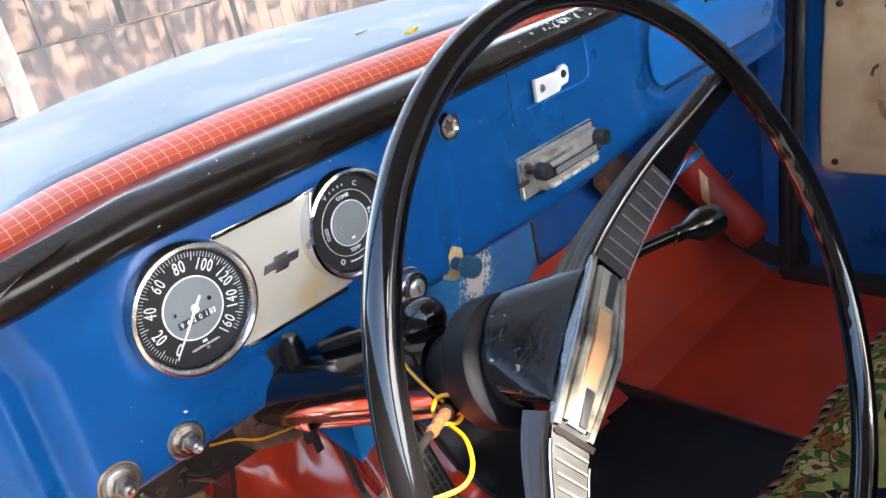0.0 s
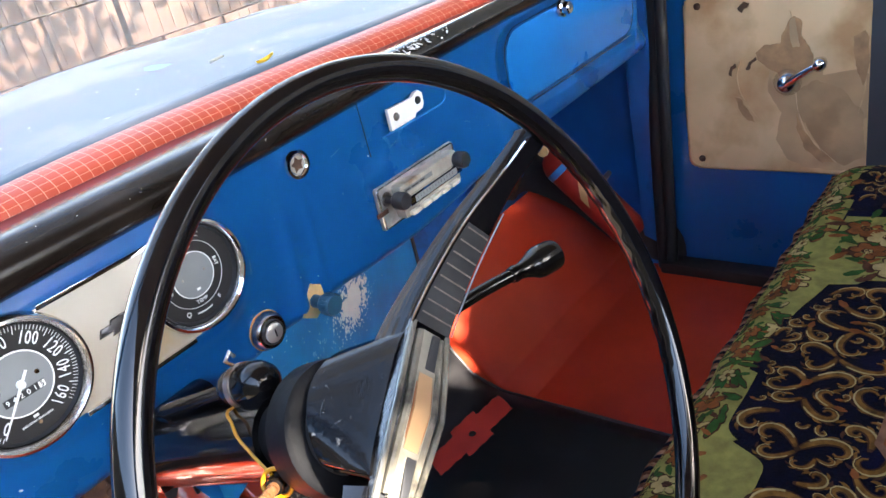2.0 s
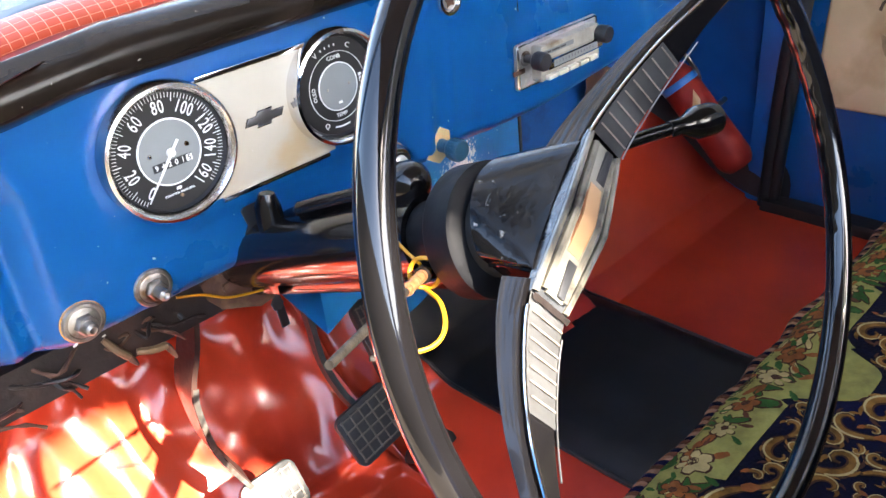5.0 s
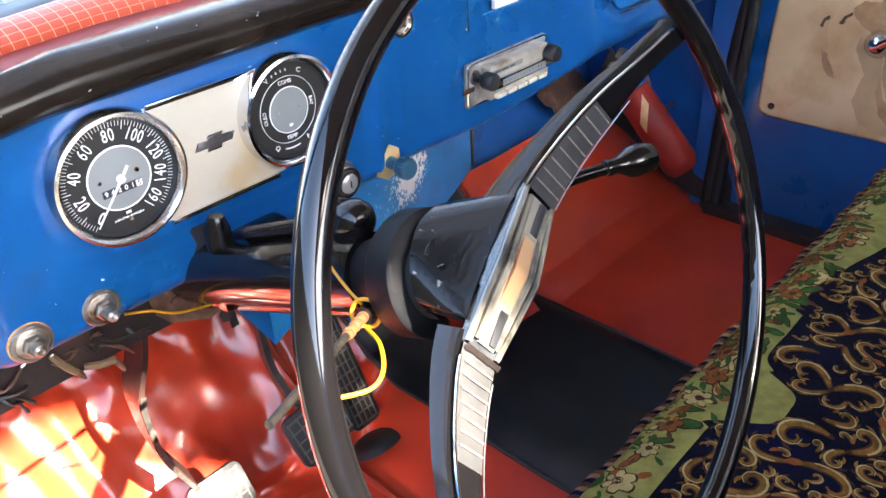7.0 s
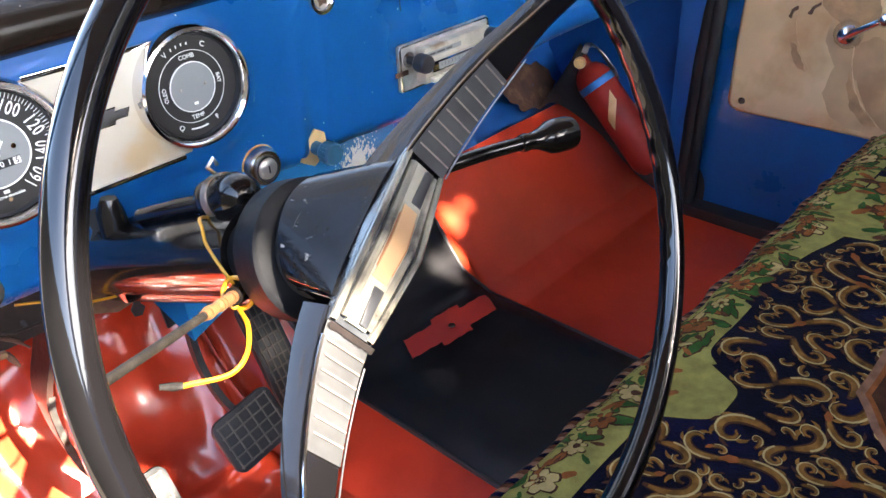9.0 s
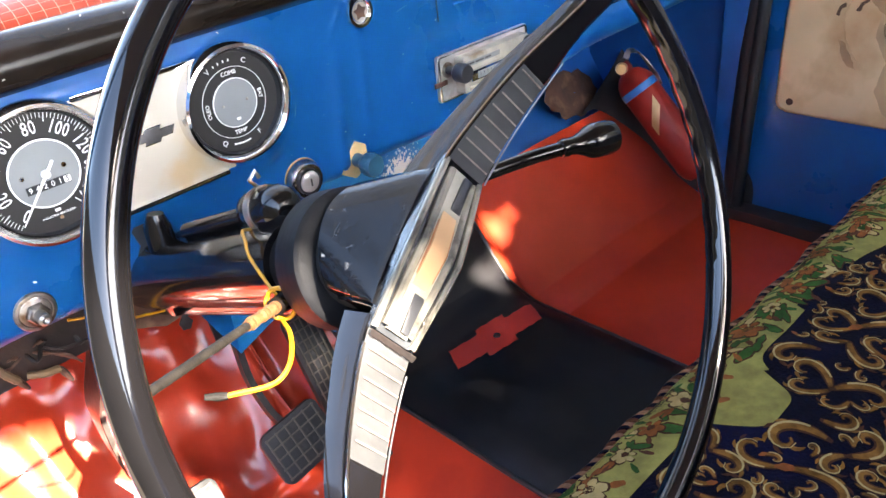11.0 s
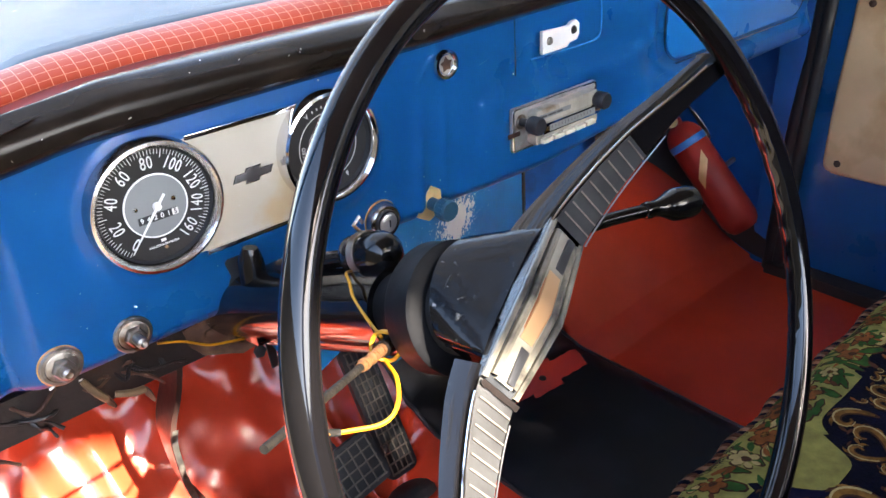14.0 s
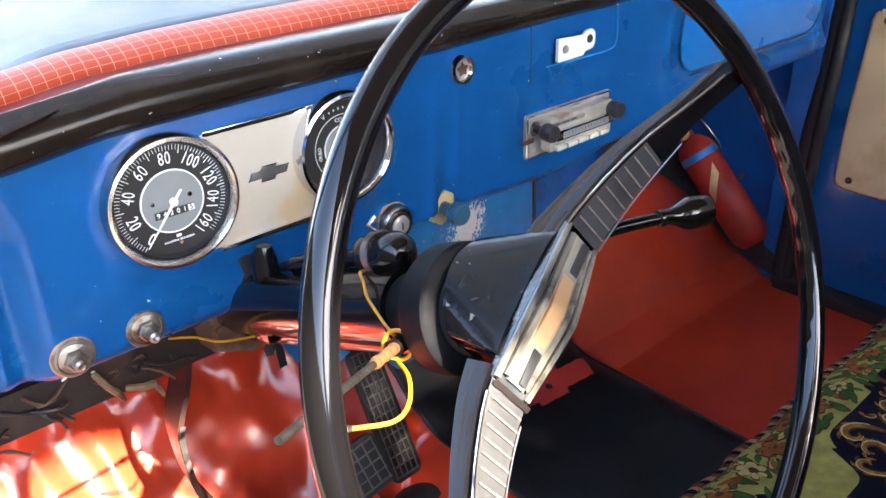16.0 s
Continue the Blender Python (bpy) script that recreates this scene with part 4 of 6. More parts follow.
odo = part("odometer", bm, M_DARKPLASTIC, speedo, "black odometer window", smooth=0)
part("tenths_wheel", box(0.0118, 0.0172, -0.0120, -0.0065, 0.0019, 0.0022, m=dm), M_WHITEPLASTIC, odo, smooth=0)
for k, ch in enumerate("94201"):
    part("digit", words(ch, dm @ Matrix.Translation((-0.0145 + 0.0058 * k, -0.0092, 0.0022)), 0.0062), M_WHITE, odo, smooth=0)
part("digit", words("5", dm @ Matrix.Translation((0.0145, -0.0092, 0.0025)), 0.0062), M_DARKPLASTIC, odo, smooth=0)
for sx in (-0.0175, 0.0155):
    part("rivet", lathe([(0.0, 0.0030), (0.0015, 0.0026), (0.0021, 0.0012)], dm @ Matrix.Translation((sx, 0.002, 0)), 14), M_OLDCHROME, speedo)
part("maker_mark", box(-0.0022, 0.0022, -0.0012, 0.0012, 0, 0.0004, m=dm @ Matrix.Translation((0.0, -0.0315, 0.0002))), M_WHITE, speedo, smooth=0)
part("lettering", words("INDUSTRIA BRASILEIRA", dm @ Matrix.Translation((0.0, -0.0355, 0.0002)), 0.0026), M_WHITE, speedo, smooth=0)
part("warning_lamp", lathe([(0.0, 0.0012), (0.0013, 0.001), (0.0016, 0.0002)], dm @ Matrix.Translation((0.001, -0.0385, 0)), 14), M_TAN, speedo, "amber warning lamp")

combo, cm = gauge("combined_gauge", 0.086, 0.661, 0.0535, "round combined fuel and temperature gauge with black dial")
bm = lathe([(0.0, 0.0014), (0.0218, 0.0014), (0.0218, 0.0), (0.0, 0.0)], cm, 48)
part("centre_disc", bm, M_DIALGREY, combo, "grey centre disc")
bm = lathe([(0.0218, 0.0005), (0.0218, 0.0018), (0.0226, 0.0018), (0.0226, 0.0005)], cm, 48)
part("centre_ring", bm, M_WHITE, combo)
bm = lathe([(0.0322, 0.0002), (0.0322, 0.0007), (0.0327, 0.0007), (0.0327, 0.0002)], cm, 64)
part("scale_ring", bm, M_WHITE, combo)
for t, ang, r, size in (("COMB", 0, 0.0272, 0.0054), ("TEMP", 180, 0.0272, 0.0054), ("OLEO", -92, 0.0272, 0.0052), ("BAT", 88, 0.0272, 0.0052), ("C", 27, 0.0385, 0.0068), ("V", -31, 0.0385, 0.0068), ("Q", -151, 0.0385, 0.0068), ("F", 151, 0.0385, 0.0068)):
    mm = on_dial(cm, ang, r, 0.0004, True)
    if abs(ang) > 95:
        mm = mm @ Matrix.Rotation(math.pi, 4, "Z")
    part("lettering", words(t, mm, size), M_WHITE, combo, smooth=0)
for k, ang in enumerate((-20, -12, -4, 4)):
    part("tick", box(-0.0006, 0.0006, -0.0011, 0.0011, 0, 0.0004, m=on_dial(cm, ang, 0.0385, 0.0002)), M_WHITE, combo, smooth=0)
bm = sheet(span(195, 168, 12), (0, 1), lambda a, k: cm @ Vector(((0.0375 + 0.0016 * k) * math.sin(radians(a)), (0.0375 + 0.0016 * k) * math.cos(radians(a)), 0.0006)))
part("scale_arc", bm, M_WHITE, combo, smooth=0)
for sx in (-0.0125, 0.0125):
    part("rivet", lathe([(0.0, 0.0024), (0.0010, 0.0020), (0.0013, 0.0014)], cm @ Matrix.Translation((sx, 0.0, 0)), 12), M_STEEL, combo)
part("maker_mark", box(-0.002, 0.002, -0.0012, 0.0012, 0, 0.0004, m=cm @ Matrix.Translation((0.0, -0.015, 0.0014))), M_WHITE, combo, smooth=0)

# cream plate between the instruments
plate = thing("instrument_plate", (0.003, FACE, 0.60), "cream painted metal plate with chrome edges between the gauges", "plate")
bm = box(-0.060, 0.075, FACE - 0.0068, FACE - 0.003, 0.6015, 0.7055, 0.001)
part("plate_body", bm, M_CREAM, plate)
for z in (0.6000, 0.7070):
    bm = box(-0.052, 0.066, FACE - 0.0095, FACE - 0.004, z - 0.0022, z + 0.0022, 0.001)
    part("edge_strip", bm, M_CHROME, plate, "chrome edge strip")
BOW = [(-0.0200, -0.0052), (-0.0165, 0.0014), (-0.0075, 0.0014), (-0.0060, 0.0046), (0.0085, 0.0046), (0.0070, 0.0014), (0.0200, 0.0014), (0.0165, -0.0052), (0.0065, -0.0052), (0.0050, -0.0084), (-0.0085, -0.0084), (-0.0070, -0.0052)]
bm = prism([(x, y + 0.002) for x, y in BOW], facing(0.005, FACE - 0.0067, 0.657), 0.0015, bevel=0.0003)
part("emblem_rim", prism([(x * 1.07, (y + 0.002) * 1.14) for x, y in BOW], facing(0.005, FACE - 0.0066, 0.657), 0.0012, bevel=0.0003), M_CHROME, plate)
part("emblem", bm, M_DARKMETAL, plate, "small dark metal bow-shaped emblem")

# ---- switches ----
def knob(name, x, z, label, profile, mat, seg=30, y=None):
    k = thing(name, (x, FACE, z), label, "knob")
    m = facing(x, FACE - 0.001 if y is None else y, z)
    return k, m, part("escutcheon", lathe(profile, m, seg), mat, k)


for x, z, variant in ((-0.1925, 0.5485, 0), (-0.131, 0.5495, 1)):
    k, m, e = knob("switch_stem", x, z, "bare threaded switch stem in a worn chrome collar", [(0.0, 0.0), (0.0170, 0.0), (0.0175, 0.0015), (0.0165, 0.0032), (0.0140, 0.0036), (0.0132, 0.0028), (0.0112, 0.0040), (0.0, 0.0042)], M_STEEL)
    part("nut", lathe([(0.0, 0.005), (0.0095, 0.005), (0.0095, 0.009), (0.008, 0.0105), (0.0, 0.0105)], m, 6), M_STEEL, k, "steel nut", smooth=20)
    part("stem", lathe([(0.0, 0.01), (0.0052, 0.01), (0.0052, 0.018 + 0.004 * variant), (0.003, 0.020 + 0.004 * variant), (0.0, 0.0185)], m, 16), M_STEEL, k)
k, m, e = knob("lighter_socket", 0.250, 0.702, "empty chrome lighter socket", [(0.0095, -0.004), (0.0100, 0.001), (0.0125, 0.0035), (0.0155, 0.003), (0.0165, 0.0)], M_CHROME, 40)
part("socket", lathe([(0.0, 0.0004), (0.0070, 0.0003), (0.0100, 0.0012)], m, 30), M_RADIO, k)
part("star_spring", prism([((0.0086 if i % 2 == 0 else 0.0052) * math.cos(math.pi * i / 5 + 0.4), (0.0086 if i % 2 == 0 else 0.0052) * math.sin(math.pi * i / 5 + 0.4)) for i in range(10)], m @ Matrix.Translation((0, 0, 0.0010)), 0.0006), M_RUST, k)
k, m, e = knob("ignition_lock", 0.1460, 0.5585, "chrome ignition lock with a keyhole", [(0.0, 0.0), (0.0205, 0.0), (0.0207, 0.006), (0.0175, 0.011), (0.0, 0.011)], M_OLDCHROME, 36)
part("cylinder", lathe([(0.0, 0.016), (0.0085, 0.016), (0.0105, 0.0145), (0.0115, 0.010), (0.0, 0.010)], m, 30), M_RADIO, k)
part("lock_ring", lathe([(0.0115, 0.010), (0.0115, 0.0135), (0.0135, 0.0135), (0.0140, 0.010)], m, 30), M_DARKPLASTIC, k)
part("keyhole", box(-0.0009, 0.0009, -0.004, 0.004, 0.0158, 0.0164, m=m), M_DARKPLASTIC, k, smooth=0)
k = thing("choke_knob", (0.212, FACE, 0.556), "teal choke knob on a worn brass-coloured plate", "knob")
m = facing(0.215, FACE - 0.001, 0.554)
part("back_plate", prism([(0.003, 0.0200), (0.0150, 0.0125), (0.0160, -0.010), (-0.004, -0.0205), (-0.0205, -0.0105), (-0.0195, 0.0045)], m, 0.004, bevel=0.0008), M_BRASS, k)
kn = part("knob", lathe([(0.0, 0.004), (0.0075, 0.004), (0.0072, 0.016), (0.0105, 0.019), (0.0122, 0.022), (0.0122, 0.033), (0.0108, 0.0355), (0.0, 0.0355)], m, 30), M_TEALPLASTIC, k, "teal ribbed plastic knob", smooth=35)
for i in range(14):
    a = 2 * math.pi * i / 14
    part("rib", box(0.0115, 0.0128, -0.0009, 0.0009, 0.0225, 0.033, m=m @ Matrix.Rotation(a, 4, "Z")), M_TEALPLASTIC, kn, smooth=0)

# ---- radio ----
radio = thing("radio", (0.447, FACE, 0.57), "old car radio with a pitted chrome front plate and two knobs", "radio")
m = facing(0.4195, FACE - 0.0055, 0.603, 0)
part("face_plate", prism(rounded(0.156, 0.0545, 0.004), m, 0.005, bevel=0.0012), M_RADIO, radio, "pitted chrome plate")
part("plate_rim", tube([m @ Vector((x, y, 0.0052)) for x, y in rounded(0.1525, 0.0510, 0.004)], 0.0013, 6, closed=True), M_CHROME, radio, "bright chrome edge")
nose = part("nose", prism(rounded(0.116, 0.042, 0.003), m @ Matrix.Translation((0.006, 0.0, 0.0045)), 0.015, bevel=0.0018), M_NOSE, radio, "yellowed radio nose")
m2 = m @ Matrix.Translation((0, 0, 0.007))
part("dial_window", box(-0.050, 0.058, -0.007, 0.0055, 0.0115, 0.0175, 0.0015, m=m2 @ Matrix.Translation((0.006, -0.001, 0.0))), M_CHROME, nose, "clear tuning window")
part("dial_scale", box(-0.040, 0.046, -0.0052, 0.0030, 0.0176, 0.0180, m=m2 @ Matrix.Translation((0.006, -0.001, 0.0))), M_DIALGREY, nose, smooth=0)
for i in range(13):
    part("scale_mark", box(-0.0003, 0.0003, -0.0030, 0.0006, 0.0181, 0.0183, m=m2 @ Matrix.Translation((-0.030 + 0.006 * i, 0, 0))), M_DARKPLASTIC, nose, smooth=0)
part("lettering_bar", box(-0.046, 0.010, 0.0095, 0.0150, 0.0126, 0.0131, m=m2), M_DIALGREY, nose, smooth=0)
for n, (u0, u1) in enumerate(((-0.044, -0.034), (-0.032, -0.018), (-0.016, -0.006))):
    part("lettering_bar", box(u0, u1, 0.0112, 0.0134, 0.0131, 0.0134, m=m2), M_DARKPLASTIC, nose, smooth=0)
for i in range(5):
    part("push_button", box(-0.0085, 0.0085, -0.0026, 0.0026, 0.010, 0.0185, 0.0008, m=m2 @ Matrix.Translation((-0.036 + 0.0205 * i, -0.0170, 0))), M_IVORY, radio)
for sx, up in ((-0.056, 0.013), (0.0545, 0.013)):
    mk = m @ Matrix.Translation((sx * 1.12, up - 0.004, 0.004))
    part("shaft_plate", lathe([(0.0, 0.002), (0.0085, 0.002), (0.0095, 0.0), (0.0, 0.0)], mk, 20), M_STEEL, radio)
    part("knob", lathe([(0.0, 0.001), (0.005, 0.001), (0.0052, 0.014), (0.0098, 0.016), (0.0108, 0.018), (0.0108, 0.030), (0.0095, 0.032), (0.0, 0.032)], mk, 26), M_DARKPLASTIC, radio, "dark plastic knob")
part("shaft_tab", box(-0.016, 0.004, -0.003, 0.003, 0.004, 0.006, 0.001, m=m @ Matrix.Translation((-0.070, -0.004, 0.001))), M_RUST, radio)

# speaker cover panel above the radio, with a white bracket
panel = thing("dash_cover", (0.44, FACE, 0.66), "blue cover panel outlined by thin grooves in the dashboard", "panel")
def on_face(x, z, out=0.0):
    return Vector((x, FACE - face_relief(x, z) - out + 0.004 * ((z - face_low(x)) / (face_top(x) - face_low(x)) - 0.5), z))


part("groove", tube([on_face(0.360, z, 0.0) for z in span(0.664, 0.7305, 12)], 0.0007, 6), M_DARKPLASTIC, panel)
part("groove", tube([on_face(x, 0.7305, 0.0) for x in span(0.360, 0.516, 12)], 0.0006, 6), M_DARKPLASTIC, panel)
part("pressed_edge", tube([on_face(x, z, -0.0004) for x, z in ((0.385, 0.677), (0.42, 0.6765), (0.46, 0.676), (0.505, 0.676), (0.516, 0.680), (0.520, 0.690), (0.520, 0.715), (0.518, 0.728))], 0.0017, 8), M_BLUE, panel)
bracket = thing("bracket", (0.4285, FACE - 0.005, 0.69), "white plastic bracket with two screws on the dashboard", "bracket")
m = facing(0.4285, FACE - 0.0046, 0.6975)
part("bracket_body", prism([(-0.033, -0.015), (0.012, -0.0145), (0.016, -0.010), (0.030, -0.0085), (0.034, -0.002), (0.034, 0.010), (0.028, 0.015), (0.020, 0.0145), (0.014, 0.010), (-0.033, 0.012)], m, 0.005, bevel=0.0008), M_WHITEPLASTIC, bracket)
for sx, sz in ((-0.021, -0.001), (0.023, 0.004)):
    part("screw", lathe([(0.0, 0.0075), (0.004, 0.007), (0.0052, 0.005), (0.0052, 0.0045)], m @ Matrix.Translation((sx, sz, 0)), 16), M_STEEL if sx < 0 else M_DARKPLASTIC, bracket)

# ---- glove box ----
glove = thing("glove_box_lid", (0.865, FACE, 0.62), "blue glove box lid with a chrome lock", "glove box")
m = facing(0.865, FACE - 0.0035, 0.668)
part("lid", prism(rounded(0.412, 0.106, 0.040, 8), m, 0.0018, bevel=0.0008), M_BLUE, glove)
out = [m @ Vector((x, y, 0.0005)) for x, y in rounded(0.418, 0.112, 0.042, 8)]
part("gap", tube(out, 0.0006, 6, closed=True), M_DARKPLASTIC, glove)
part("hinge_strip", box(-0.18, 0.185, -0.0592, -0.0578, 0.0, 0.0044, 0.0005, m=m), M_OLDCHROME, glove, "thin metal hinge strip")
mk = facing(0.826, FACE - 0.0065, 0.7145)
lk = part("lock", lathe([(0.0, 0.016), (0.0075, 0.016), (0.0095, 0.014), (0.0100, 0.006), (0.0130, 0.004), (0.0140, 0.0), (0.0, 0.0)], mk, 26), M_CHROME, glove, "chrome lock button")
part("keyhole", box(-0.0008, 0.0008, -0.003, 0.003, 0.0158, 0.0164, m=mk), M_DARKPLASTIC, lk, smooth=0)

# chipped and worn spots
M_CHIP = material("bare_primer", (0.62, 0.62, 0.60), 0.6, vary=0.2, scale=90)
M_SCRATCH = material("light_blue_scuff", (0.10, 0.26, 0.50), 0.5, vary=0.2, scale=90)


def blot(bm, centre, right, up, size, r, squash=0.6):
    n = right.cross(up).normalized()
    ring = []
    turn = r.uniform(0, 3.14)
    for k in range(9):
        a = 2 * math.pi * k / 9
        q = size * r.uniform(0.55, 1.15)
        u, v = q * math.cos(a), q * squash * math.sin(a)
        ring.append(bm.verts.new(centre + right * (u * math.cos(turn) - v * math.sin(turn)) + up * (u * math.sin(turn) + v * math.cos(turn)) + n * 0.0006))
    bm.faces.new(ring)


rd = random.Random(77)
RX, RZ = Vector((1, 0, 0)), Vector((0, 0, 1))
chips = bmesh.new()
for x, z, s in ((-0.123, 0.574, 0.0022), (-0.165, 0.572, 0.0010), (-0.205, 0.533, 0.0030), (-0.182, 0.529, 0.0018), (0.355, 0.668, 0.0016), (0.516, 0.7315, 0.0022), (0.545, 0.733, 0.0018), (0.60, 0.735, 0.0026), (0.66, 0.565, 0.0022),
                (0.70, 0.568, 0.0014), (0.785, 0.632, 0.0012), (0.30, 0.645, 0.0010), (0.155, 0.588, 0.0012), (0.205, 0.590, 0.0010), (0.232, 0.576, 0.0012), (0.09, 0.722, 0.0014), (0.17, 0.727, 0.0016)):
    blot(chips, on_face(x, z, 0.0006), RX, RZ, s, rd)
for i in range(40):
    x = rd.uniform(-0.2, 1.0)
    blot(chips, on_face(x, face_low(x) + 0.012 + rd.random() ** 2 * 0.16, 0.0006), RX, RZ, rd.uniform(0.0004, 0.0010), rd)
for i in range(70):
    x = rd.uniform(-0.2, 1.05)
    blot(chips, on_face(x, face_low(x) + 0.006 + rd.random() * 0.19, 0.0006), RX, RZ, rd.uniform(0.0002, 0.0005), rd)
for x, z, dx, dz in ((0.302, 0.690, 0.012, 0.003), (0.395, 0.663, 0.016, 0.004), (0.540, 0.640, 0.010, -0.003), (0.150, 0.625, 0.004, 0.012), (0.640, 0.600, 0.018, 0.004), (-0.02, 0.575, 0.010, 0.002), (0.94, 0.612, 0.014, 0.004), (0.355, 0.726, 0.020, 0.001)):
    for k in range(7):
        blot(chips, on_face(x + dx * k / 6 + rd.uniform(-0.001, 0.001), z + dz * k / 6, 0.0006), RX, RZ, rd.uniform(0.0004, 0.0009), rd, 0.4)
ch = part("paint_chips", chips, M_CHIP, dash, "small white chips in the blue paint", smooth=0)
ch["kind"] = "stuff"
scuffs = bmesh.new()
for i in range(46):
    x, k = rd.gauss(0.485, 0.030), rd.gauss(0.62, 0.05)
    p = top_point(x, k)
    q = top_point(x, k + 0.01) - p
    blot(scuffs, p + Vector((0, -0.0006, 0.0008)), RX, q.normalized(), rd.uniform(0.0010, 0.0050), rd, 0.35)
for i in range(30):
    x, k = rd.uniform(-0.2, 1.0), rd.uniform(0.25, 0.75)
    p = top_point(x, k)
    q = top_point(x, k + 0.01) - p
    blot(scuffs, p + Vector((0, -0.0006, 0.0008)), RX, q.normalized(), rd.uniform(0.0005, 0.0016), rd, 0.35)
sc = part("worn_spots", scuffs, M_CHIP, dash, "pale worn spots on the black top edge", smooth=0)
sc["kind"] = "stuff"
# rust rings and stains round the fittings
M_STAIN = material("rust_stain", (0.36, 0.20, 0.07), 0.6, vary=0.4, scale=60)
for x, z, r0, r1 in ((0.146, 0.5585, 0.0208, 0.0218), (-0.1925, 0.5485, 0.0176, 0.0182)):
    ring = lathe([(r0, 0.0002), (r0, 0.0016), (r1, 0.0012), (r1 + 0.0006, 0.0)], facing(x, FACE - face_relief(x, z) - 0.0005, z), 40)
    part("rust_ring", ring, M_STAIN, dash, "rust stain round a fitting")
# black slot beside the column
part("column_slot", prism([(-0.018, -0.030), (0.016, -0.028), (0.022, 0.0), (0.014, 0.026), (-0.006, 0.034), (-0.016, 0.020), (-0.012, 0.004), (-0.022, -0.012)], facing(-0.020, FACE - 0.0012, 0.560), 0.0016, bevel=0.0003), M_DARKPLASTIC, dash, "dark open slot by the column")

# ---- seat ----
seat = thing("bench_seat", (0.42, -0.7, 0.05), "wide bench seat under a patterned navy and gold cover", "seat")
SX0, SX1 = -0.26, 1.10
SEAT_PROFILE = ((-0.372, 0.16), (-0.366, 0.24), (-0.358, 0.31), (-0.358, 0.345), (-0.366, 0.372), (-0.384, 0.388), (-0.41, 0.395), (-0.47, 0.398), (-0.60, 0.392), (-0.80, 0.380), (-1.0, 0.37))
SEAT_LINE = smooth_path([(0, y, z) for y, z in SEAT_PROFILE], 8)
SEAT_ARC = [0.0]
for a, b in zip(SEAT_LINE, SEAT_LINE[1:]):
    SEAT_ARC.append(SEAT_ARC[-1] + (b - a).length)


def seat_point(x, v, lift=0.0):
    """Point of the cover: x across the cab, v along the cover from the bottom of the front."""
    v = min(max(v, 0), SEAT_ARC[-1] - 1e-6)
    k = next(i for i in range(len(SEAT_ARC) - 1) if SEAT_ARC[i + 1] >= v)
    t = (v - SEAT_ARC[k]) / (SEAT_ARC[k + 1] - SEAT_ARC[k])
    p = SEAT_LINE[k].lerp(SEAT_LINE[k + 1], t)
    d = (SEAT_LINE[k + 1] - SEAT_LINE[k]).normalized()
    nrm = Vector((0, d.z, -d.y))
    nrm = Vector((0, -abs(d.z), abs(d.y))) if v < 0.35 else Vector((0, -d.z * 0.0, 1))
    end = max(0.0, (x - (SX1 - 0.12)) / 0.12)
    wob = 0.006 * noise.noise(Vector((x * 15, v * 14, 0))) + 0.005 * noise.noise(Vector((x * 4, v * 3, 5))) + 0.0045 * math.sin(x * 62 + 5 * noise.noise(Vector((x * 5, v * 7, 2)))) * math.exp(-((v - 0.21) / 0.05) ** 2)
    return Vector((x, p.y, p.z - 0.07 * end ** 2.2 * min(1, max(0, v / 0.2)))) + nrm * (0.3 * lift + wob)


def cover_material():
    m = material("navy_velour", (0.0022, 0.0021, 0.0068), 0.95, vary=0.35, scale=60, bump=0.3, bump_scale=350,
                 second=(0.0030, 0.0030, 0.015), second_scale=9, second_amount=0.45, spec=0.05)
    m.node_tree.nodes["Principled BSDF"].inputs["Sheen Weight"].default_value = 0.01
    return m


def print_material(name, color, vary=0.25):
    return material(name, color, 0.9, vary=vary, scale=70, bump=0.3, bump_scale=350, spec=0.08)


M_NAVY = cover_material()
M_BAND = print_material("yellow_print", (0.165, 0.148, 0.042))
M_GOLD = print_material("gold_print", (0.115, 0.053, 0.012), 0.7)
M_PALE = print_material("pale_gold_print", (0.27, 0.20, 0.085))
M_ORANGE = print_material("orange_print", (0.145, 0.045, 0.013), 0.4)
M_GREEN = print_material("green_print", (0.018, 0.052, 0.012), 0.4)
M_BROWN = print_material("brown_print", (0.06, 0.022, 0.012), 0.4)
M_UMBER = print_material("umber_print", (0.035, 0.014, 0.008), 0.4)
M_PINK = print_material("pink_print", (0.15, 0.075, 0.045), 0.4)

bm = sheet(span(SX0, SX1, 260), span(0.0, SEAT_ARC[-1] - 0.001, 170), lambda x, v: seat_point(x, v))
part("cover", bm, M_NAVY, seat, "navy velour cover", smooth=180)
bm = box(SX0 + 0.02, SX1 - 0.02, -1.0, -0.385, 0.05, 0.33, 0.02)
part("base", bm, M_RUBBER, seat)
bm = box(SX0 + 0.02, SX1 - 0.02, -1.06, -0.93, 0.34, 0.80, 0.05, seg=4)
part("backrest", bm, M_NAVY, seat)

VF = next(SEAT_ARC[i] for i in range(len(SEAT_LINE)) if SEAT_LINE[i].z > 0.30)       # where the band starts on the front
VI = next(SEAT_ARC[i] for i in range(len(SEAT_LINE)) if SEAT_LINE[i].y < -0.412 and SEAT_LINE[i].z > 0.38)   # where it ends on top


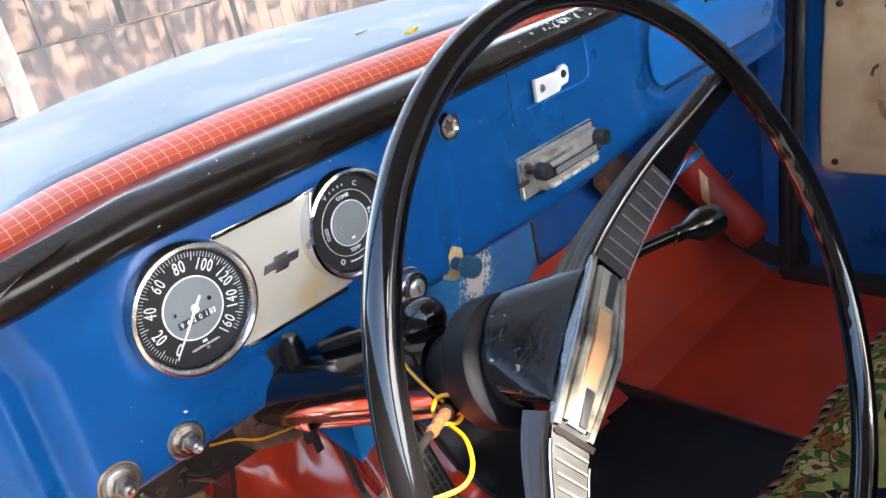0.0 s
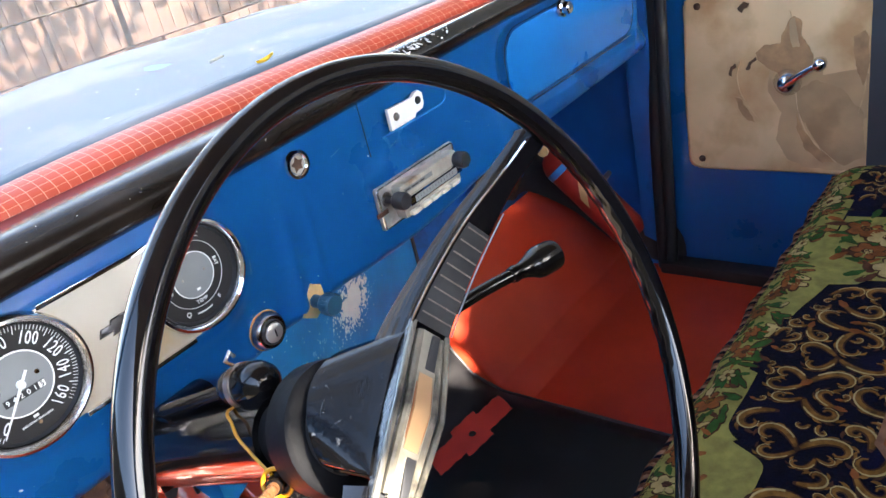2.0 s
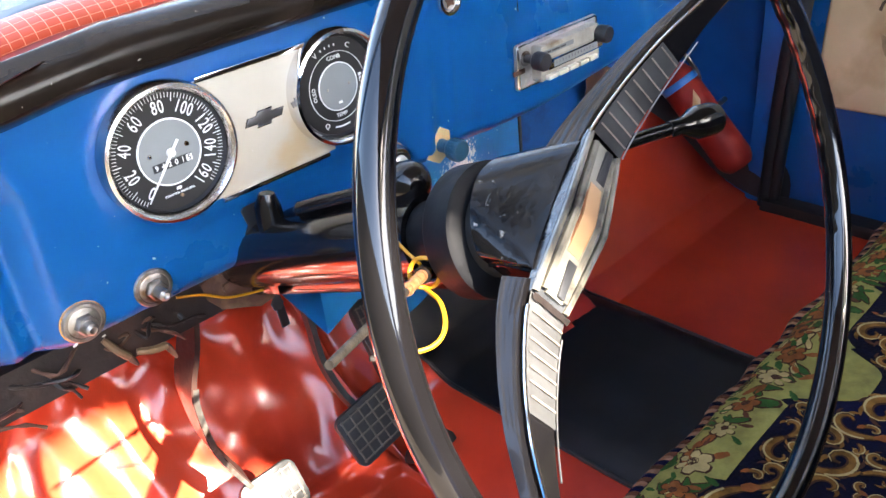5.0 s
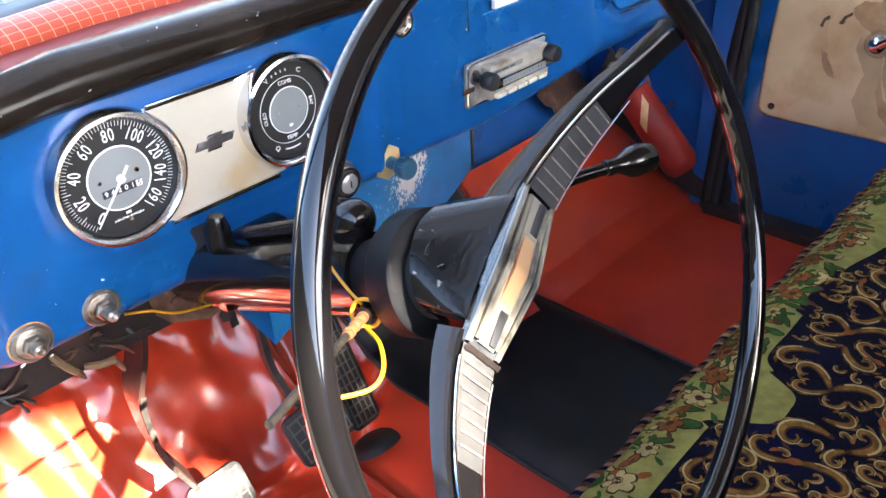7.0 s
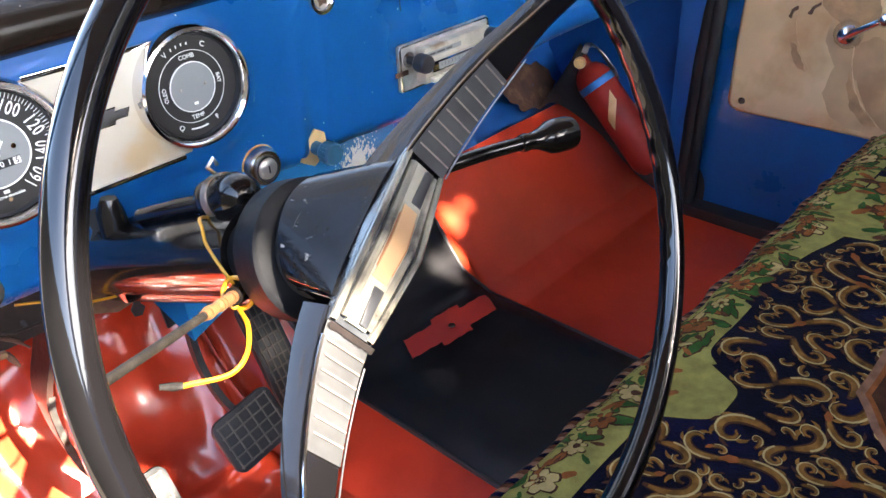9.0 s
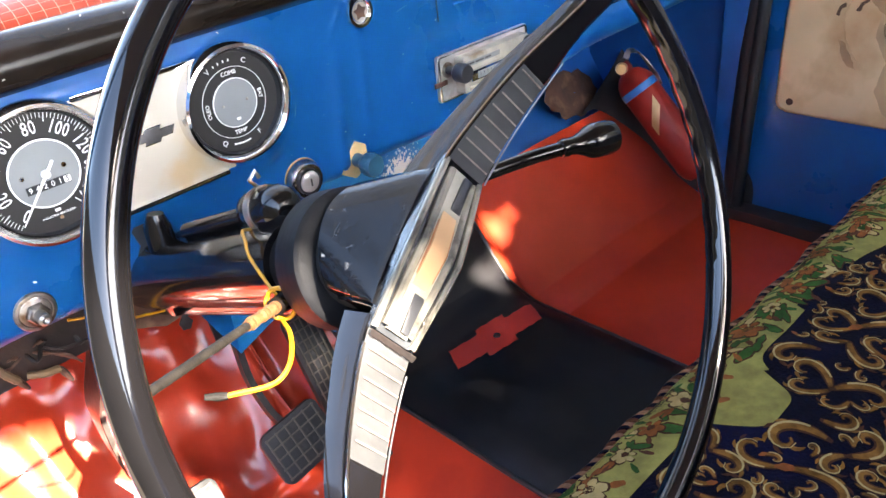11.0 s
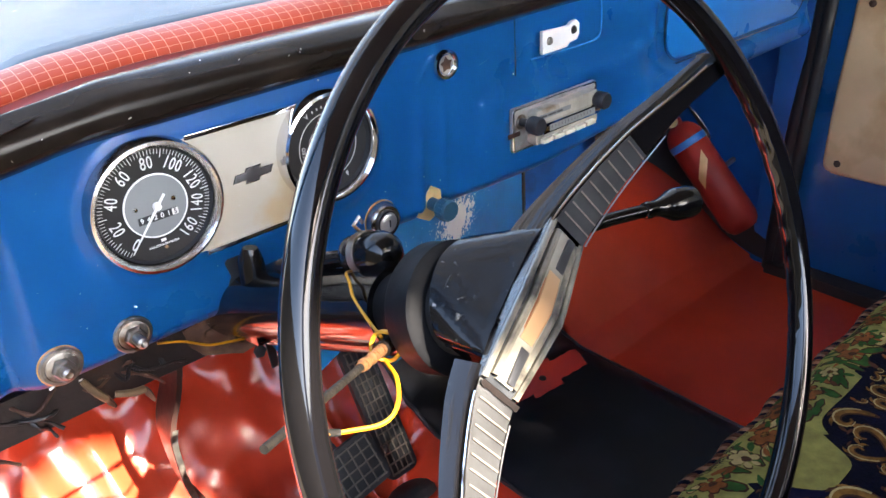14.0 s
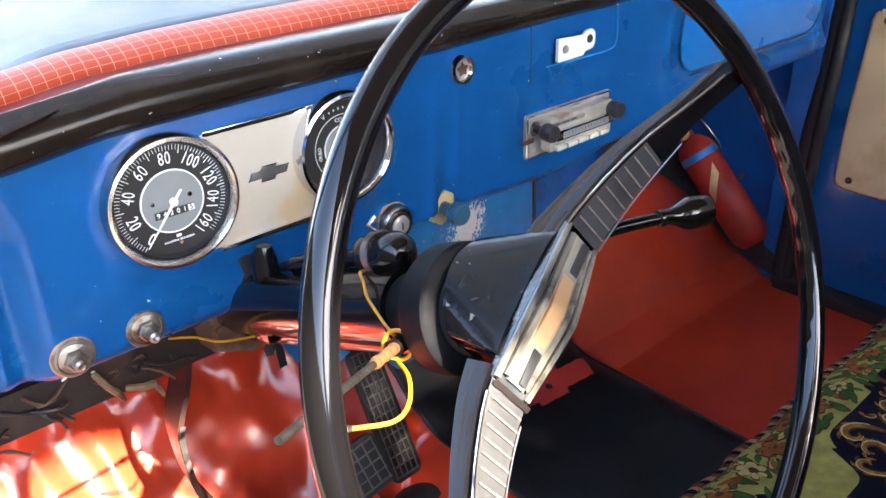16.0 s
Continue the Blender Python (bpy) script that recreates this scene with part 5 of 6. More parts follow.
def flat_patch(outline, lift, bm, n=1):
    """A printed patch draped on the cover: outline of (x, v) round its centre."""
    cx, cv = sum(p[0] for p in outline) / len(outline), sum(p[1] for p in outline) / len(outline)
    c = bm.verts.new(seat_point(cx, cv, lift))
    ring = [bm.verts.new(seat_point(cx + (x - cx) * 0.55, cv + (v - cv) * 0.55, lift)) for x, v in outline]
    rim = [bm.verts.new(seat_point(x, v, lift)) for x, v in outline]
    k = len(outline)
    for i in range(k):
        bm.faces.new((c, ring[i], ring[(i + 1) % k]))
        bm.faces.new((ring[i], rim[i], rim[(i + 1) % k], ring[(i + 1) % k]))


def wide_patch(outline, lift, bm, rings=14, sub=10):
    """A large printed patch that follows the folds of the cover."""
    cx, cv = sum(p[0] for p in outline) / len(outline), sum(p[1] for p in outline) / len(outline)
    edge = [(p[0] + (q[0] - p[0]) * i / sub, p[1] + (q[1] - p[1]) * i / sub) for p, q in zip(outline, outline[1:] + outline[:1]) for i in range(sub)]
    sheet(span(0, len(edge) - 1, len(edge)), span(0.01, 1, rings), lambda i, k: seat_point(cx + (edge[int(i + 0.5)][0] - cx) * k, cv + (edge[int(i + 0.5)][1] - cv) * k, lift), bm, wrap_u=True)


def ribbon(pts, widths, lift, bm):
    rows = []
    n = len(pts)
    for i in range(n):
        a, b = pts[max(i - 1, 0)], pts[min(i + 1, n - 1)]
        dx, dv = b[0] - a[0], b[1] - a[1]
        l = math.hypot(dx, dv) or 1
        nx, nv = -dv / l * widths[i] / 2, dx / l * widths[i] / 2
        x, v = pts[i]
        rows.append([bm.verts.new(seat_point(x + nx, v + nv, lift)), bm.verts.new(seat_point(x, v, lift + 0.0002)), bm.verts.new(seat_point(x - nx, v - nv, lift))])
    for a, b in zip(rows, rows[1:]):
        for k in (0, 1):
            bm.faces.new((a[k], a[k + 1], b[k + 1], b[k]))


def leaf(x, v, size, turn, bm, fat=0.38, lift=0.0038):
    out = []
    for k in range(12):
        a = 2 * math.pi * k / 12
        px, py = size * 0.5 * math.cos(a), size * fat * 0.5 * math.sin(a) * (1 + 0.35 * math.cos(a)) * (1.0 if k % 2 else 0.8)
        out.append((x + px * math.cos(turn) - py * math.sin(turn), v + px * math.sin(turn) + py * math.cos(turn)))
    flat_patch(out, lift, bm)


def flower(x, v, size, bm_p, bm_c, t0):
    for k in range(6):
        a = t0 + k * math.pi / 3
        leaf(x + 0.30 * size * math.cos(a), v + 0.30 * size * math.sin(a), size * (0.44 + 0.14 * math.sin(5 * a + 40 * x)), a + 0.3 * math.sin(9 * a), bm_p, 0.75, 0.0042 if bm_p is umber else 0.0050)
    leaf(x, v, size * 0.32, 0, bm_c, 1.0, 0.0060)


rng = random.Random(5)
gold, pale, orange, green, brown, pink, umber = (bmesh.new() for _ in range(7))


# yellow border band along the front edge, its inner edge stepped
def band_in(x):
    step = VI - 0.002 + 0.010 * (math.floor(x * 9.0) % 2)
    return step + 0.060 * math.exp(-((x - 0.285) / 0.045) ** 4) + 0.060 * math.exp(-((x + 0.02) / 0.045) ** 4) + 0.05 * max(0.0, (x - 0.55) / 0.2) * (x < 0.78)


def cross_x(k):
    return 0.645 + 0.10 * k


band = sheet(span(SX0, SX1 - 0.02, 380), span(0, 1, 26), lambda x, k: seat_point(x, VF + (band_in(x) - VF) * k, 0.0012))
part("border_band", band, M_BAND, seat, "yellow-green printed border", smooth=180)
cross = sheet(span(0, 0.19, 16), span(0, 1, 60), lambda x, k: seat_point(cross_x(k) + x + 0.006 * (1 if math.floor(k * 9) % 2 else -1), band_in(0.76) - 0.04 + 0.5 * k, 0.0016))
part("cross_band", cross, M_BAND, seat, "yellow-green printed cross band", smooth=180)


def spray(x, v, size, turn):
    """A flower with a ring of leaves and a dark outline."""
    turned = rng.random() * 6
    flower(x, v, size * 1.10, umber, umber, turned)
    flower(x, v, size * 0.96, rng.choice((orange, orange, pale)), rng.choice((pale, gold, brown)), turned)
    for n in range(5):
        a = turn + n * 1.257
        r = size * rng.uniform(0.72, 1.0)
        leaf(x + r * math.cos(a), v + r * math.sin(a), size * rng.uniform(0.45, 0.7), a + rng.uniform(-0.5, 0.5), green if n % 2 else rng.choice((brown, green, orange)), 0.42, 0.0040)


for i in range(58):
    x = SX0 + 0.02 + (SX1 - SX0 - 0.06) * i / 58 + rng.uniform(-0.004, 0.004)
    v = VF + (VI - VF) * (0.46 if i % 2 else 0.80) + rng.uniform(-0.010, 0.010)
    spray(x, v, rng.uniform(0.020, 0.033), rng.random() * 6)
    for k in range(7):
        lx, lv, size, turn = x + rng.uniform(-0.018, 0.018), VF + (VI - VF) * rng.uniform(0.22, 1.0), rng.uniform(0.014, 0.030), rng.random() * 6
        leaf(lx, lv, size * 1.18, turn, umber, 0.44, 0.0024)
        leaf(lx, lv, size, turn, rng.choice((green, green, pale, orange)), 0.36, 0.0030)
for i in range(60):
    k = (i + rng.random()) / 60
    x, v = cross_x(k) + rng.uniform(0.025, 0.165), band_in(0.76) - 0.02 + 0.48 * k
    if i % 2:
        spray(x, v, rng.uniform(0.036, 0.055), rng.random() * 6)
    for q in range(4):
        leaf(x + rng.uniform(-0.035, 0.035), v + rng.uniform(-0.03, 0.03), rng.uniform(0.020, 0.038), rng.random() * 6, rng.choice((green, green, brown, orange)), 0.42, 0.0032)


CELLS = collections.defaultdict(list)


def scroll_ground(x, v):
    """Whether a stroke may lie here: the navy ground between the bands."""
    k = (v - band_in(0.76) + 0.04) / 0.5
    return band_in(x) + 0.006 < v < VI + 0.60 and SX0 + 0.01 < x < SX1 - 0.05 and not cross_x(k) - 0.012 < x < cross_x(k) + 0.23


def comma(x, v, length, turn, bend, fat, root=0):
    """One brush stroke of a scroll: thin at the root, swelling, then curling up; laid only where the ground is free."""
    pts, a = [(x, v)], turn
    for t in span(0, 1, 18)[1:]:
        a += bend * (0.12 + 2.64 * t * t) / 17
        pts.append((pts[-1][0] + length / 17 * math.cos(a), pts[-1][1] + length / 17 * math.sin(a)))
    for px, pv in pts[root:]:
        if not scroll_ground(px, pv):
            return False
        i, j = math.floor(px / 0.012), math.floor(pv / 0.012)
        for cell in itertools.product((i - 1, i, i + 1), (j - 1, j, j + 1)):
            if any(math.hypot(px - qx, pv - qv) < 0.42 * (fat + qf) for qx, qv, qf in CELLS[cell]):
                return False
    for px, pv in pts:
        CELLS[(math.floor(px / 0.012), math.floor(pv / 0.012))].append((px, pv, fat))
    w = [fat * (0.14 + 0.86 * math.sin(math.pi * min(1.0, 0.06 + 0.9 * t ** 0.8)) ** 1.2) for t in span(0, 1, 18)]
    ribbon(pts, [q * 1.1 + 0.0008 for q in w], 0.0020, umber)
    ribbon(pts[1:], [q * 0.74 for q in w[1:]], 0.0030, gold)
    side = 1 if bend > 0 else -1
    for n in range(5, 16, 2) if fat > 0.005 else ():        # small leaves on the outer side of the curl
        (ax, av), (bx, bv) = pts[n - 1], pts[n]
        out = math.atan2(bv - av, bx - ax) - side * 0.85
        tip = [(bx + fat * (0.3 + 1.0 * k) * math.cos(out + side * 0.7 * k), bv + fat * (0.3 + 1.0 * k) * math.sin(out + side * 0.7 * k)) for k in span(0, 1, 5)]
        ribbon(tip, [fat * q for q in (0.40, 0.46, 0.40, 0.26, 0.06)], 0.0026, umber if n % 4 == 1 else gold)
    lit = [(px + side * 0.16 * fat * (bv - av) / length * 17, pv - side * 0.16 * fat * (bx - ax) / length * 17) for (ax, av), (px, pv), (bx, bv) in zip(pts[3:], pts[4:], pts[5:])]
    ribbon(lit, [q * 0.24 for q in w[4:-1]], 0.0040, pale)
    return True


# scrolls in mirrored pairs first, then smaller curls in what is left
for size, fat, tries in ((0.080, 0.0100, 1500), (0.056, 0.0080, 2600), (0.038, 0.0060, 3000), (0.024, 0.0046, 3600)):
    for n in range(tries):
        x, v = rng.uniform(SX0 + 0.01, SX1 - 0.05), rng.uniform(VI, VI + 0.60)
        if not scroll_ground(x, v):
            continue
        turn, bend = rng.uniform(0, 6.28), rng.choice((-1, 1)) * rng.uniform(3.6, 6.2)
        if comma(x, v, size * rng.uniform(0.85, 1.15), turn, bend, fat):
            comma(x, v, size * rng.uniform(0.6, 0.9), turn + 0.9 * (1 if bend < 0 else -1), -bend, fat * 0.85, 5)
            comma(x, v, size * rng.uniform(0.5, 0.8), turn + math.pi, bend, fat * 0.8, 3)
            if rng.random() < 0.3:
                leaf(x, v, fat * 1.6, turn, orange, 0.6, 0.0050)
# dark medallion corner with a light frame
med = [(0.338, VI + 0.160), (0.373, VI + 0.135), (0.464, VI + 0.135), (0.517, VI + 0.185), (0.517, VI + 0.325), (0.446, VI + 0.385), (0.320, VI + 0.385), (0.284, VI + 0.325), (0.293, VI + 0.205)]
wide_patch(med, 0.0060, pink)
wide_patch([(0.405 + (a - 0.405) * 0.94, VI + 0.255 + (b - VI - 0.255) * 0.94) for a, b in med], 0.0068, orange)
wide_patch([(0.405 + (a - 0.405) * 0.90, VI + 0.255 + (b - VI - 0.255) * 0.90) for a, b in med], 0.0076, umber)
for i in range(9):
    ribbon([(0.338 + 0.016 * i, VI + 0.175), (0.333 + 0.017 * i, VI + 0.22)], [0.004, 0.004], 0.0086, pink)
# comb of short stripes beyond the cross band
for i in range(46):
    v = VI + 0.05 + 0.0092 * i
    k = (v - band_in(0.76) + 0.04) / 0.5
    ribbon([(cross_x(k) + 0.207, v), (cross_x(k) + 0.220, v + 0.001)], [0.0052, 0.0052], 0.0030, pale if i % 2 else umber)
for b, mname, mat in ((gold, "gold_scroll_print", M_GOLD), (pale, "scroll_highlight_print", M_PALE), (orange, "orange_flower_print", M_ORANGE), (green, "green_leaf_print", M_GREEN), (brown, "brown_print", M_BROWN), (pink, "pink_print", M_PINK), (umber, "dark_brown_print", M_UMBER)):
    p = part(mname, b, mat, seat, smooth=0)
    p["kind"] = "stuff"
# twisted cord along the front edge of the cover
VC = next(SEAT_ARC[i] for i in range(len(SEAT_LINE)) if SEAT_LINE[i].z > 0.371)
for mat, ph in ((M_PINK, 0.0), (M_NAVY, 2.09), (M_BROWN, 4.19)):
    cord = [seat_point(x, VC, 0.018) + Vector((0, 0.0034 * math.cos(x * 330 + ph), 0.0034 * math.sin(x * 330 + ph))) for x in span(SX0, SX1 - 0.04, 800)]
    part("cord_strand", tube(cord, 0.0033, 5), mat, seat)

# ---- door furniture ----
def on_door(y, z, out=0.0):
    return Vector((door_x(z) - out, y, z))


def door_plate(y0, y1, z0, z1, thick, r=0.012, bulge=0.0, ragged=0.0):
    own = bmesh.new()
    ol = rounded(y1 - y0, z1 - z0, r, 5)
    cy, cz = (y0 + y1) / 2, (z0 + z1) / 2
    dense = []
    for a, b in zip(ol, ol[1:] + ol[:1]):
        for k in range(6):
            dense.append((a[0] + (b[0] - a[0]) * k / 6, a[1] + (b[1] - a[1]) * k / 6))
    rings = []
    for f, out in ((1.0, 0.0), (1.0, thick), (0.97, thick + 0.0012 + bulge * 0.3), (0.8, thick + 0.0012 + bulge), (0.4, thick + 0.0012 + bulge)):
        ring = []
        for i, (a, b) in enumerate(dense):
            w = ragged * noise.noise(Vector((i * 0.21, 3, 1))) if f > 0.9 else 0
            wz = 0.004 * noise.noise(Vector((a * f * 12, b * f * 12, 7))) if f < 0.9 else 0
            ring.append(own.verts.new(on_door(cy + a * f + w, cz + b * f + w, out + wz * (ragged > 0))))
        rings.append(ring)
    n = len(dense)
    for a, b in zip(rings, rings[1:]):
        for k in range(n):
            own.faces.new((a[k], a[(k + 1) % n], b[(k + 1) % n], b[k]))
    own.faces.new(rings[-1])
    return own


card = part("door_card", door_plate(-0.405, -0.042, 0.283, 0.622, 0.004, 0.02, 0.0, 0.004), M_CARD, door, "torn and stained beige hardboard card", smooth=180)
part("vinyl_cover", door_plate(-0.46, -0.372, 0.20, 0.627, 0.007, 0.006), M_DARKVINYL, door, "dark grey vinyl lapped over the card")
part("padded_panel", door_plate(-1.0, -0.437, 0.20, 0.628, 0.014, 0.03, 0.006), M_DARKVINYL, door, "dark grey padded vinyl panel")
part("flange", door_plate(-1.02, -0.045, 0.643, 0.74, 0.005, 0.03), M_BLUE, door)
part("pressed_sill", door_plate(-1.02, -0.140, 0.662, 0.74, 0.013, 0.03), M_BLUE, door)
for y, z in ((-0.070, 0.604), (-0.070, 0.303)):
    m = Matrix.Translation(on_door(y, z, 0.005)) @ Euler((0, radians(-90), 0)).to_matrix().to_4x4()
    part("card_screw", lathe([(0.0, 0.0042), (0.004, 0.0035), (0.0068, 0.001), (0.0068, 0.0)], m, 16), M_RUST, door, "rusty cup screw")


def door_patch(outline, out, mat, name, label=""):
    own = bmesh.new()
    ragged = []
    for n, (a, b) in enumerate(zip(outline, outline[1:] + outline[:1])):
        for k in range(5):
            y, z = a[0] + (b[0] - a[0]) * k / 5, a[1] + (b[1] - a[1]) * k / 5
            q = noise.noise_vector(Vector((y * 90, z * 90, n * 0.3))) * 0.0032
            ragged.append((y + q.x, z + q.y))
    vs = [own.verts.new(on_door(y, z, out)) for y, z in ragged]
    f = own.faces.new(vs)
    r = bmesh.ops.extrude_face_region(own, geom=[f])
    bmesh.ops.translate(own, vec=(-0.0008, 0, 0), verts=[v for v in r["geom"] if isinstance(v, bmesh.types.BMVert)])
    bmesh.ops.triangulate(own, faces=[f for f in own.faces if len(f.verts) > 4])
    return part(name, own, mat, card, label, smooth=20)


def crease(points, width, name="crease"):
    part(name, tube(smooth_path([on_door(y, z, 0.0046) for y, z in points], 6), width, 8), M_CARD, card)


M_MARK = material("dark_torn_edge", (0.09, 0.046, 0.022), 0.8, vary=0.35, scale=60)
M_FOLD = material("folded_card", (0.42, 0.275, 0.145), 0.7, vary=0.25, scale=14, bump=0.3, bump_scale=30)
crease([(-0.238, 0.585), (-0.246, 0.555), (-0.244, 0.520)], 0.0013)
crease([(-0.150, 0.500), (-0.142, 0.470), (-0.152, 0.430), (-0.182, 0.385)], 0.0016)
crease([(-0.250, 0.440), (-0.256, 0.400), (-0.276, 0.352), (-0.322, 0.308)], 0.0018)
crease([(-0.262, 0.440), (-0.300, 0.452), (-0.330, 0.425), (-0.352, 0.372)], 0.0016)
crease([(-0.364, 0.565), (-0.352, 0.520), (-0.366, 0.455), (-0.356, 0.400)], 0.0018)
# flap of card peeled up above the crank
door_patch([(-0.178, 0.512), (-0.192, 0.526), (-0.222, 0.530), (-0.232, 0.560), (-0.240, 0.574), (-0.248, 0.577), (-0.258, 0.566), (-0.262, 0.535), (-0.276, 0.518), (-0.282, 0.490), (-0.262, 0.470), (-0.236, 0.468), (-0.208, 0.480), (-0.188, 0.494)], 0.0062, M_TORN, "tear", "brown torn hardboard flap")
door_patch([(-0.240, 0.572), (-0.248, 0.574), (-0.252, 0.545), (-0.256, 0.522), (-0.244, 0.520), (-0.240, 0.545)], 0.0074, M_FOLD, "tear")
door_patch([(-0.128, 0.474), (-0.133, 0.490), (-0.141, 0.494), (-0.142, 0.487), (-0.136, 0.484), (-0.134, 0.472)], 0.0062, M_MARK, "tear")
door_patch([(-0.160, 0.484), (-0.168, 0.498), (-0.180, 0.506), (-0.181, 0.501), (-0.172, 0.493), (-0.165, 0.482)], 0.0062, M_MARK, "tear")
door_patch([(-0.138, 0.432), (-0.152, 0.424), (-0.170, 0.392), (-0.176, 0.380), (-0.160, 0.386), (-0.145, 0.408)], 0.0062, M_TORN, "tear")
door_patch([(-0.146, 0.596), (-0.158, 0.606), (-0.170, 0.604), (-0.164, 0.594), (-0.153, 0.588)], 0.0062, M_MARK, "tear")
door_patch([(-0.252, 0.400), (-0.262, 0.372), (-0.290, 0.332), (-0.318, 0.308), (-0.298, 0.306), (-0.268, 0.330), (-0.254, 0.365)], 0.0062, M_TORN, "tear")
door_patch([(-0.346, 0.545), (-0.358, 0.555), (-0.368, 0.535), (-0.370, 0.480), (-0.362, 0.450), (-0.352, 0.480), (-0.345, 0.515)], 0.0062, M_TORN, "tear")
# Brown staining that also carries the shading of the card's lower rear part.
M_STAIN = material("brown_stain_and_shade", (0.48, 0.30, 0.15), 0.65, vary=0.22, scale=9, bump=0.3, bump_scale=8, second=(0.36, 0.22, 0.105), second_scale=7, second_amount=0.5)
M_STAINSHADE = material("dark_stain_and_shade", (0.42, 0.255, 0.125), 0.65, vary=0.25, scale=12, bump=0.3, bump_scale=8, second=(0.33, 0.19, 0.09), second_scale=9, second_amount=0.5)
door_patch([(-0.205, 0.500), (-0.240, 0.520), (-0.285, 0.525), (-0.330, 0.500), (-0.370, 0.470), (-0.371, 0.300), (-0.330, 0.292), (-0.270, 0.294), (-0.235, 0.310), (-0.215, 0.350), (-0.225, 0.400), (-0.200, 0.440)], 0.0050, M_STAIN, "stain", "brown stain with the card's shading in its colour")
door_patch([(-0.250, 0.440), (-0.285, 0.462), (-0.330, 0.445), (-0.366, 0.400), (-0.369, 0.320), (-0.335, 0.302), (-0.300, 0.325), (-0.275, 0.365), (-0.255, 0.400)], 0.0055, M_STAINSHADE, "stain", "darker brown stain with the card's shading in its colour")
# window crank
crank = thing("window_crank", (1.20, -0.236, 0.458), "chrome window crank with a round knob", "window crank")
CB = on_door(-0.236, 0.458, 0.006)
m = Matrix.Translation(CB) @ Euler((0, radians(-90), 0)).to_matrix().to_4x4()
part("boss", lathe([(0.0, 0.026), (0.009, 0.025), (0.016, 0.019), (0.020, 0.010), (0.025, 0.003), (0.025, 0.0), (0.0, 0.0)], m, 26), M_CHROME, crank)
arm = [CB + Vector((-0.018, 0, 0)), CB + Vector((-0.026, -0.030, 0.022)), CB + Vector((-0.030, -0.066, 0.046))]
part("arm", tube(smooth_path(arm, 8), [0.008 - 0.00015 * i for i in range(17)], 14), M_CHROME, crank)
m = Matrix.Translation(arm[-1] + Vector((0.006, 0, 0))) @ Euler((0, radians(-90), 0)).to_matrix().to_4x4()
part("knob", lathe([(0.0, 0.036), (0.007, 0.034), (0.0115, 0.028), (0.012, 0.018), (0.008, 0.010), (0.007, 0.0), (0.0, 0.0)], m, 22), M_CHROME, crank)

# ---- fire extinguisher on the kick panel ----
ext = thing("fire_extinguisher", (1.10, 0.05, 0.1), "small red fire extinguisher strapped to the kick panel", "fire extinguisher")
E0, E1 = Vector((1.126, 0.052, 0.160)), Vector((1.104, 0.218, 0.350))
EM = Matrix.Translation(E0) @ (E1 - E0).to_track_quat("Z", "X").to_matrix().to_4x4()
L = (E1 - E0).length
bm = lathe([(0.0, -0.004), (0.026, -0.002), (0.034, 0.008), (0.0385, 0.022), (0.0385, L - 0.03), (0.033, L - 0.016), (0.024, L - 0.004), (0.013, L + 0.002), (0.0, L + 0.002)], EM, 36)
cyl = part("cylinder", bm, M_REDPAINT, ext)
part("collar_band", lathe([(0.0388, L - 0.050), (0.0395, L - 0.049), (0.0395, L - 0.036), (0.0388, L - 0.035)], EM, 36), M_BLUE, cyl, "blue strap")
bm = lathe([(0.0, L + 0.022), (0.013, L + 0.021), (0.015, L + 0.016), (0.015, L - 0.002), (0.0, L - 0.002)], EM, 18)
part("neck", bm, M_REDPAINT, ext)
top = EM @ Vector((0, 0, L + 0.014))
part("valve", tube([top, top + Vector((-0.020, -0.012, 0.006)), top + Vector((-0.036, -0.020, 0.010)), top + Vector((-0.044, -0.024, 0.011))], [0.009, 0.010, 0.0125, 0.0105], 14), M_BRASS, ext, "brass valve outlet")
part("lever", tube(smooth_path([top + Vector((-0.022, -0.02, 0.026)), top + Vector((0.0, -0.015, 0.036)), top + Vector((0.03, -0.02, 0.022)), top + Vector((0.044, -0.045, -0.016)), top + Vector((0.040, -0.062, -0.04))], 6), 0, flat=((0, 1, 0.6), 0.012, 0.003)), M_STEEL, ext, "curved steel lever")
view = EM.inverted().to_3x3() @ Vector((-1.4, -0.75, 0.62))
a0 = math.degrees(math.atan2(view.y, view.x))
bm = sheet(span(-34, 22, 8), span(L * 0.56, L * 0.66, 4), lambda a, h: EM @ Vector((0.0391 * math.cos(radians(a + a0)), 0.0391 * math.sin(radians(a + a0)), h + 0.0009 * a)))
part("paper_label", bm, M_CARD, cyl, "torn pale paper label")
bm = tube(smooth_path([(1.214, 0.14, 0.262), (1.185, 0.14, 0.258), (1.155, 0.138, 0.256)], 4), 0.006, 8)
part("holder", bm, M_DARKMETAL, ext)

# ---- floor mat ----
def mat_point(s, v):
    """Mat over the tunnel: s across, v along the floor profile."""
    x = 0.43 + s * (0.165 + 0.02 * max(0, v - 3.2))
    return floor_point(x, v) + Vector((0, -0.002, 0.006))


mat_ob = thing("floor_mat", (0.43, -0.2, 0.15), "black vinyl mat over the gearbox tunnel", "floor mat")
vs = span(0.75, 4.05, 60)
bm = sheet(span(-1, 1, 40), vs, mat_point)
bmesh.ops.solidify(bm, geom=bm.faces[:], thickness=0.003)
part("mat_sheet", bm, M_MAT, mat_ob, smooth=60)
for s in (-1, 1):
    part("bound_edge", tube([mat_point(s, v) + Vector((0, 0, 0.001)) for v in vs], 0.0035, 8), M_RUBBER, mat_ob)


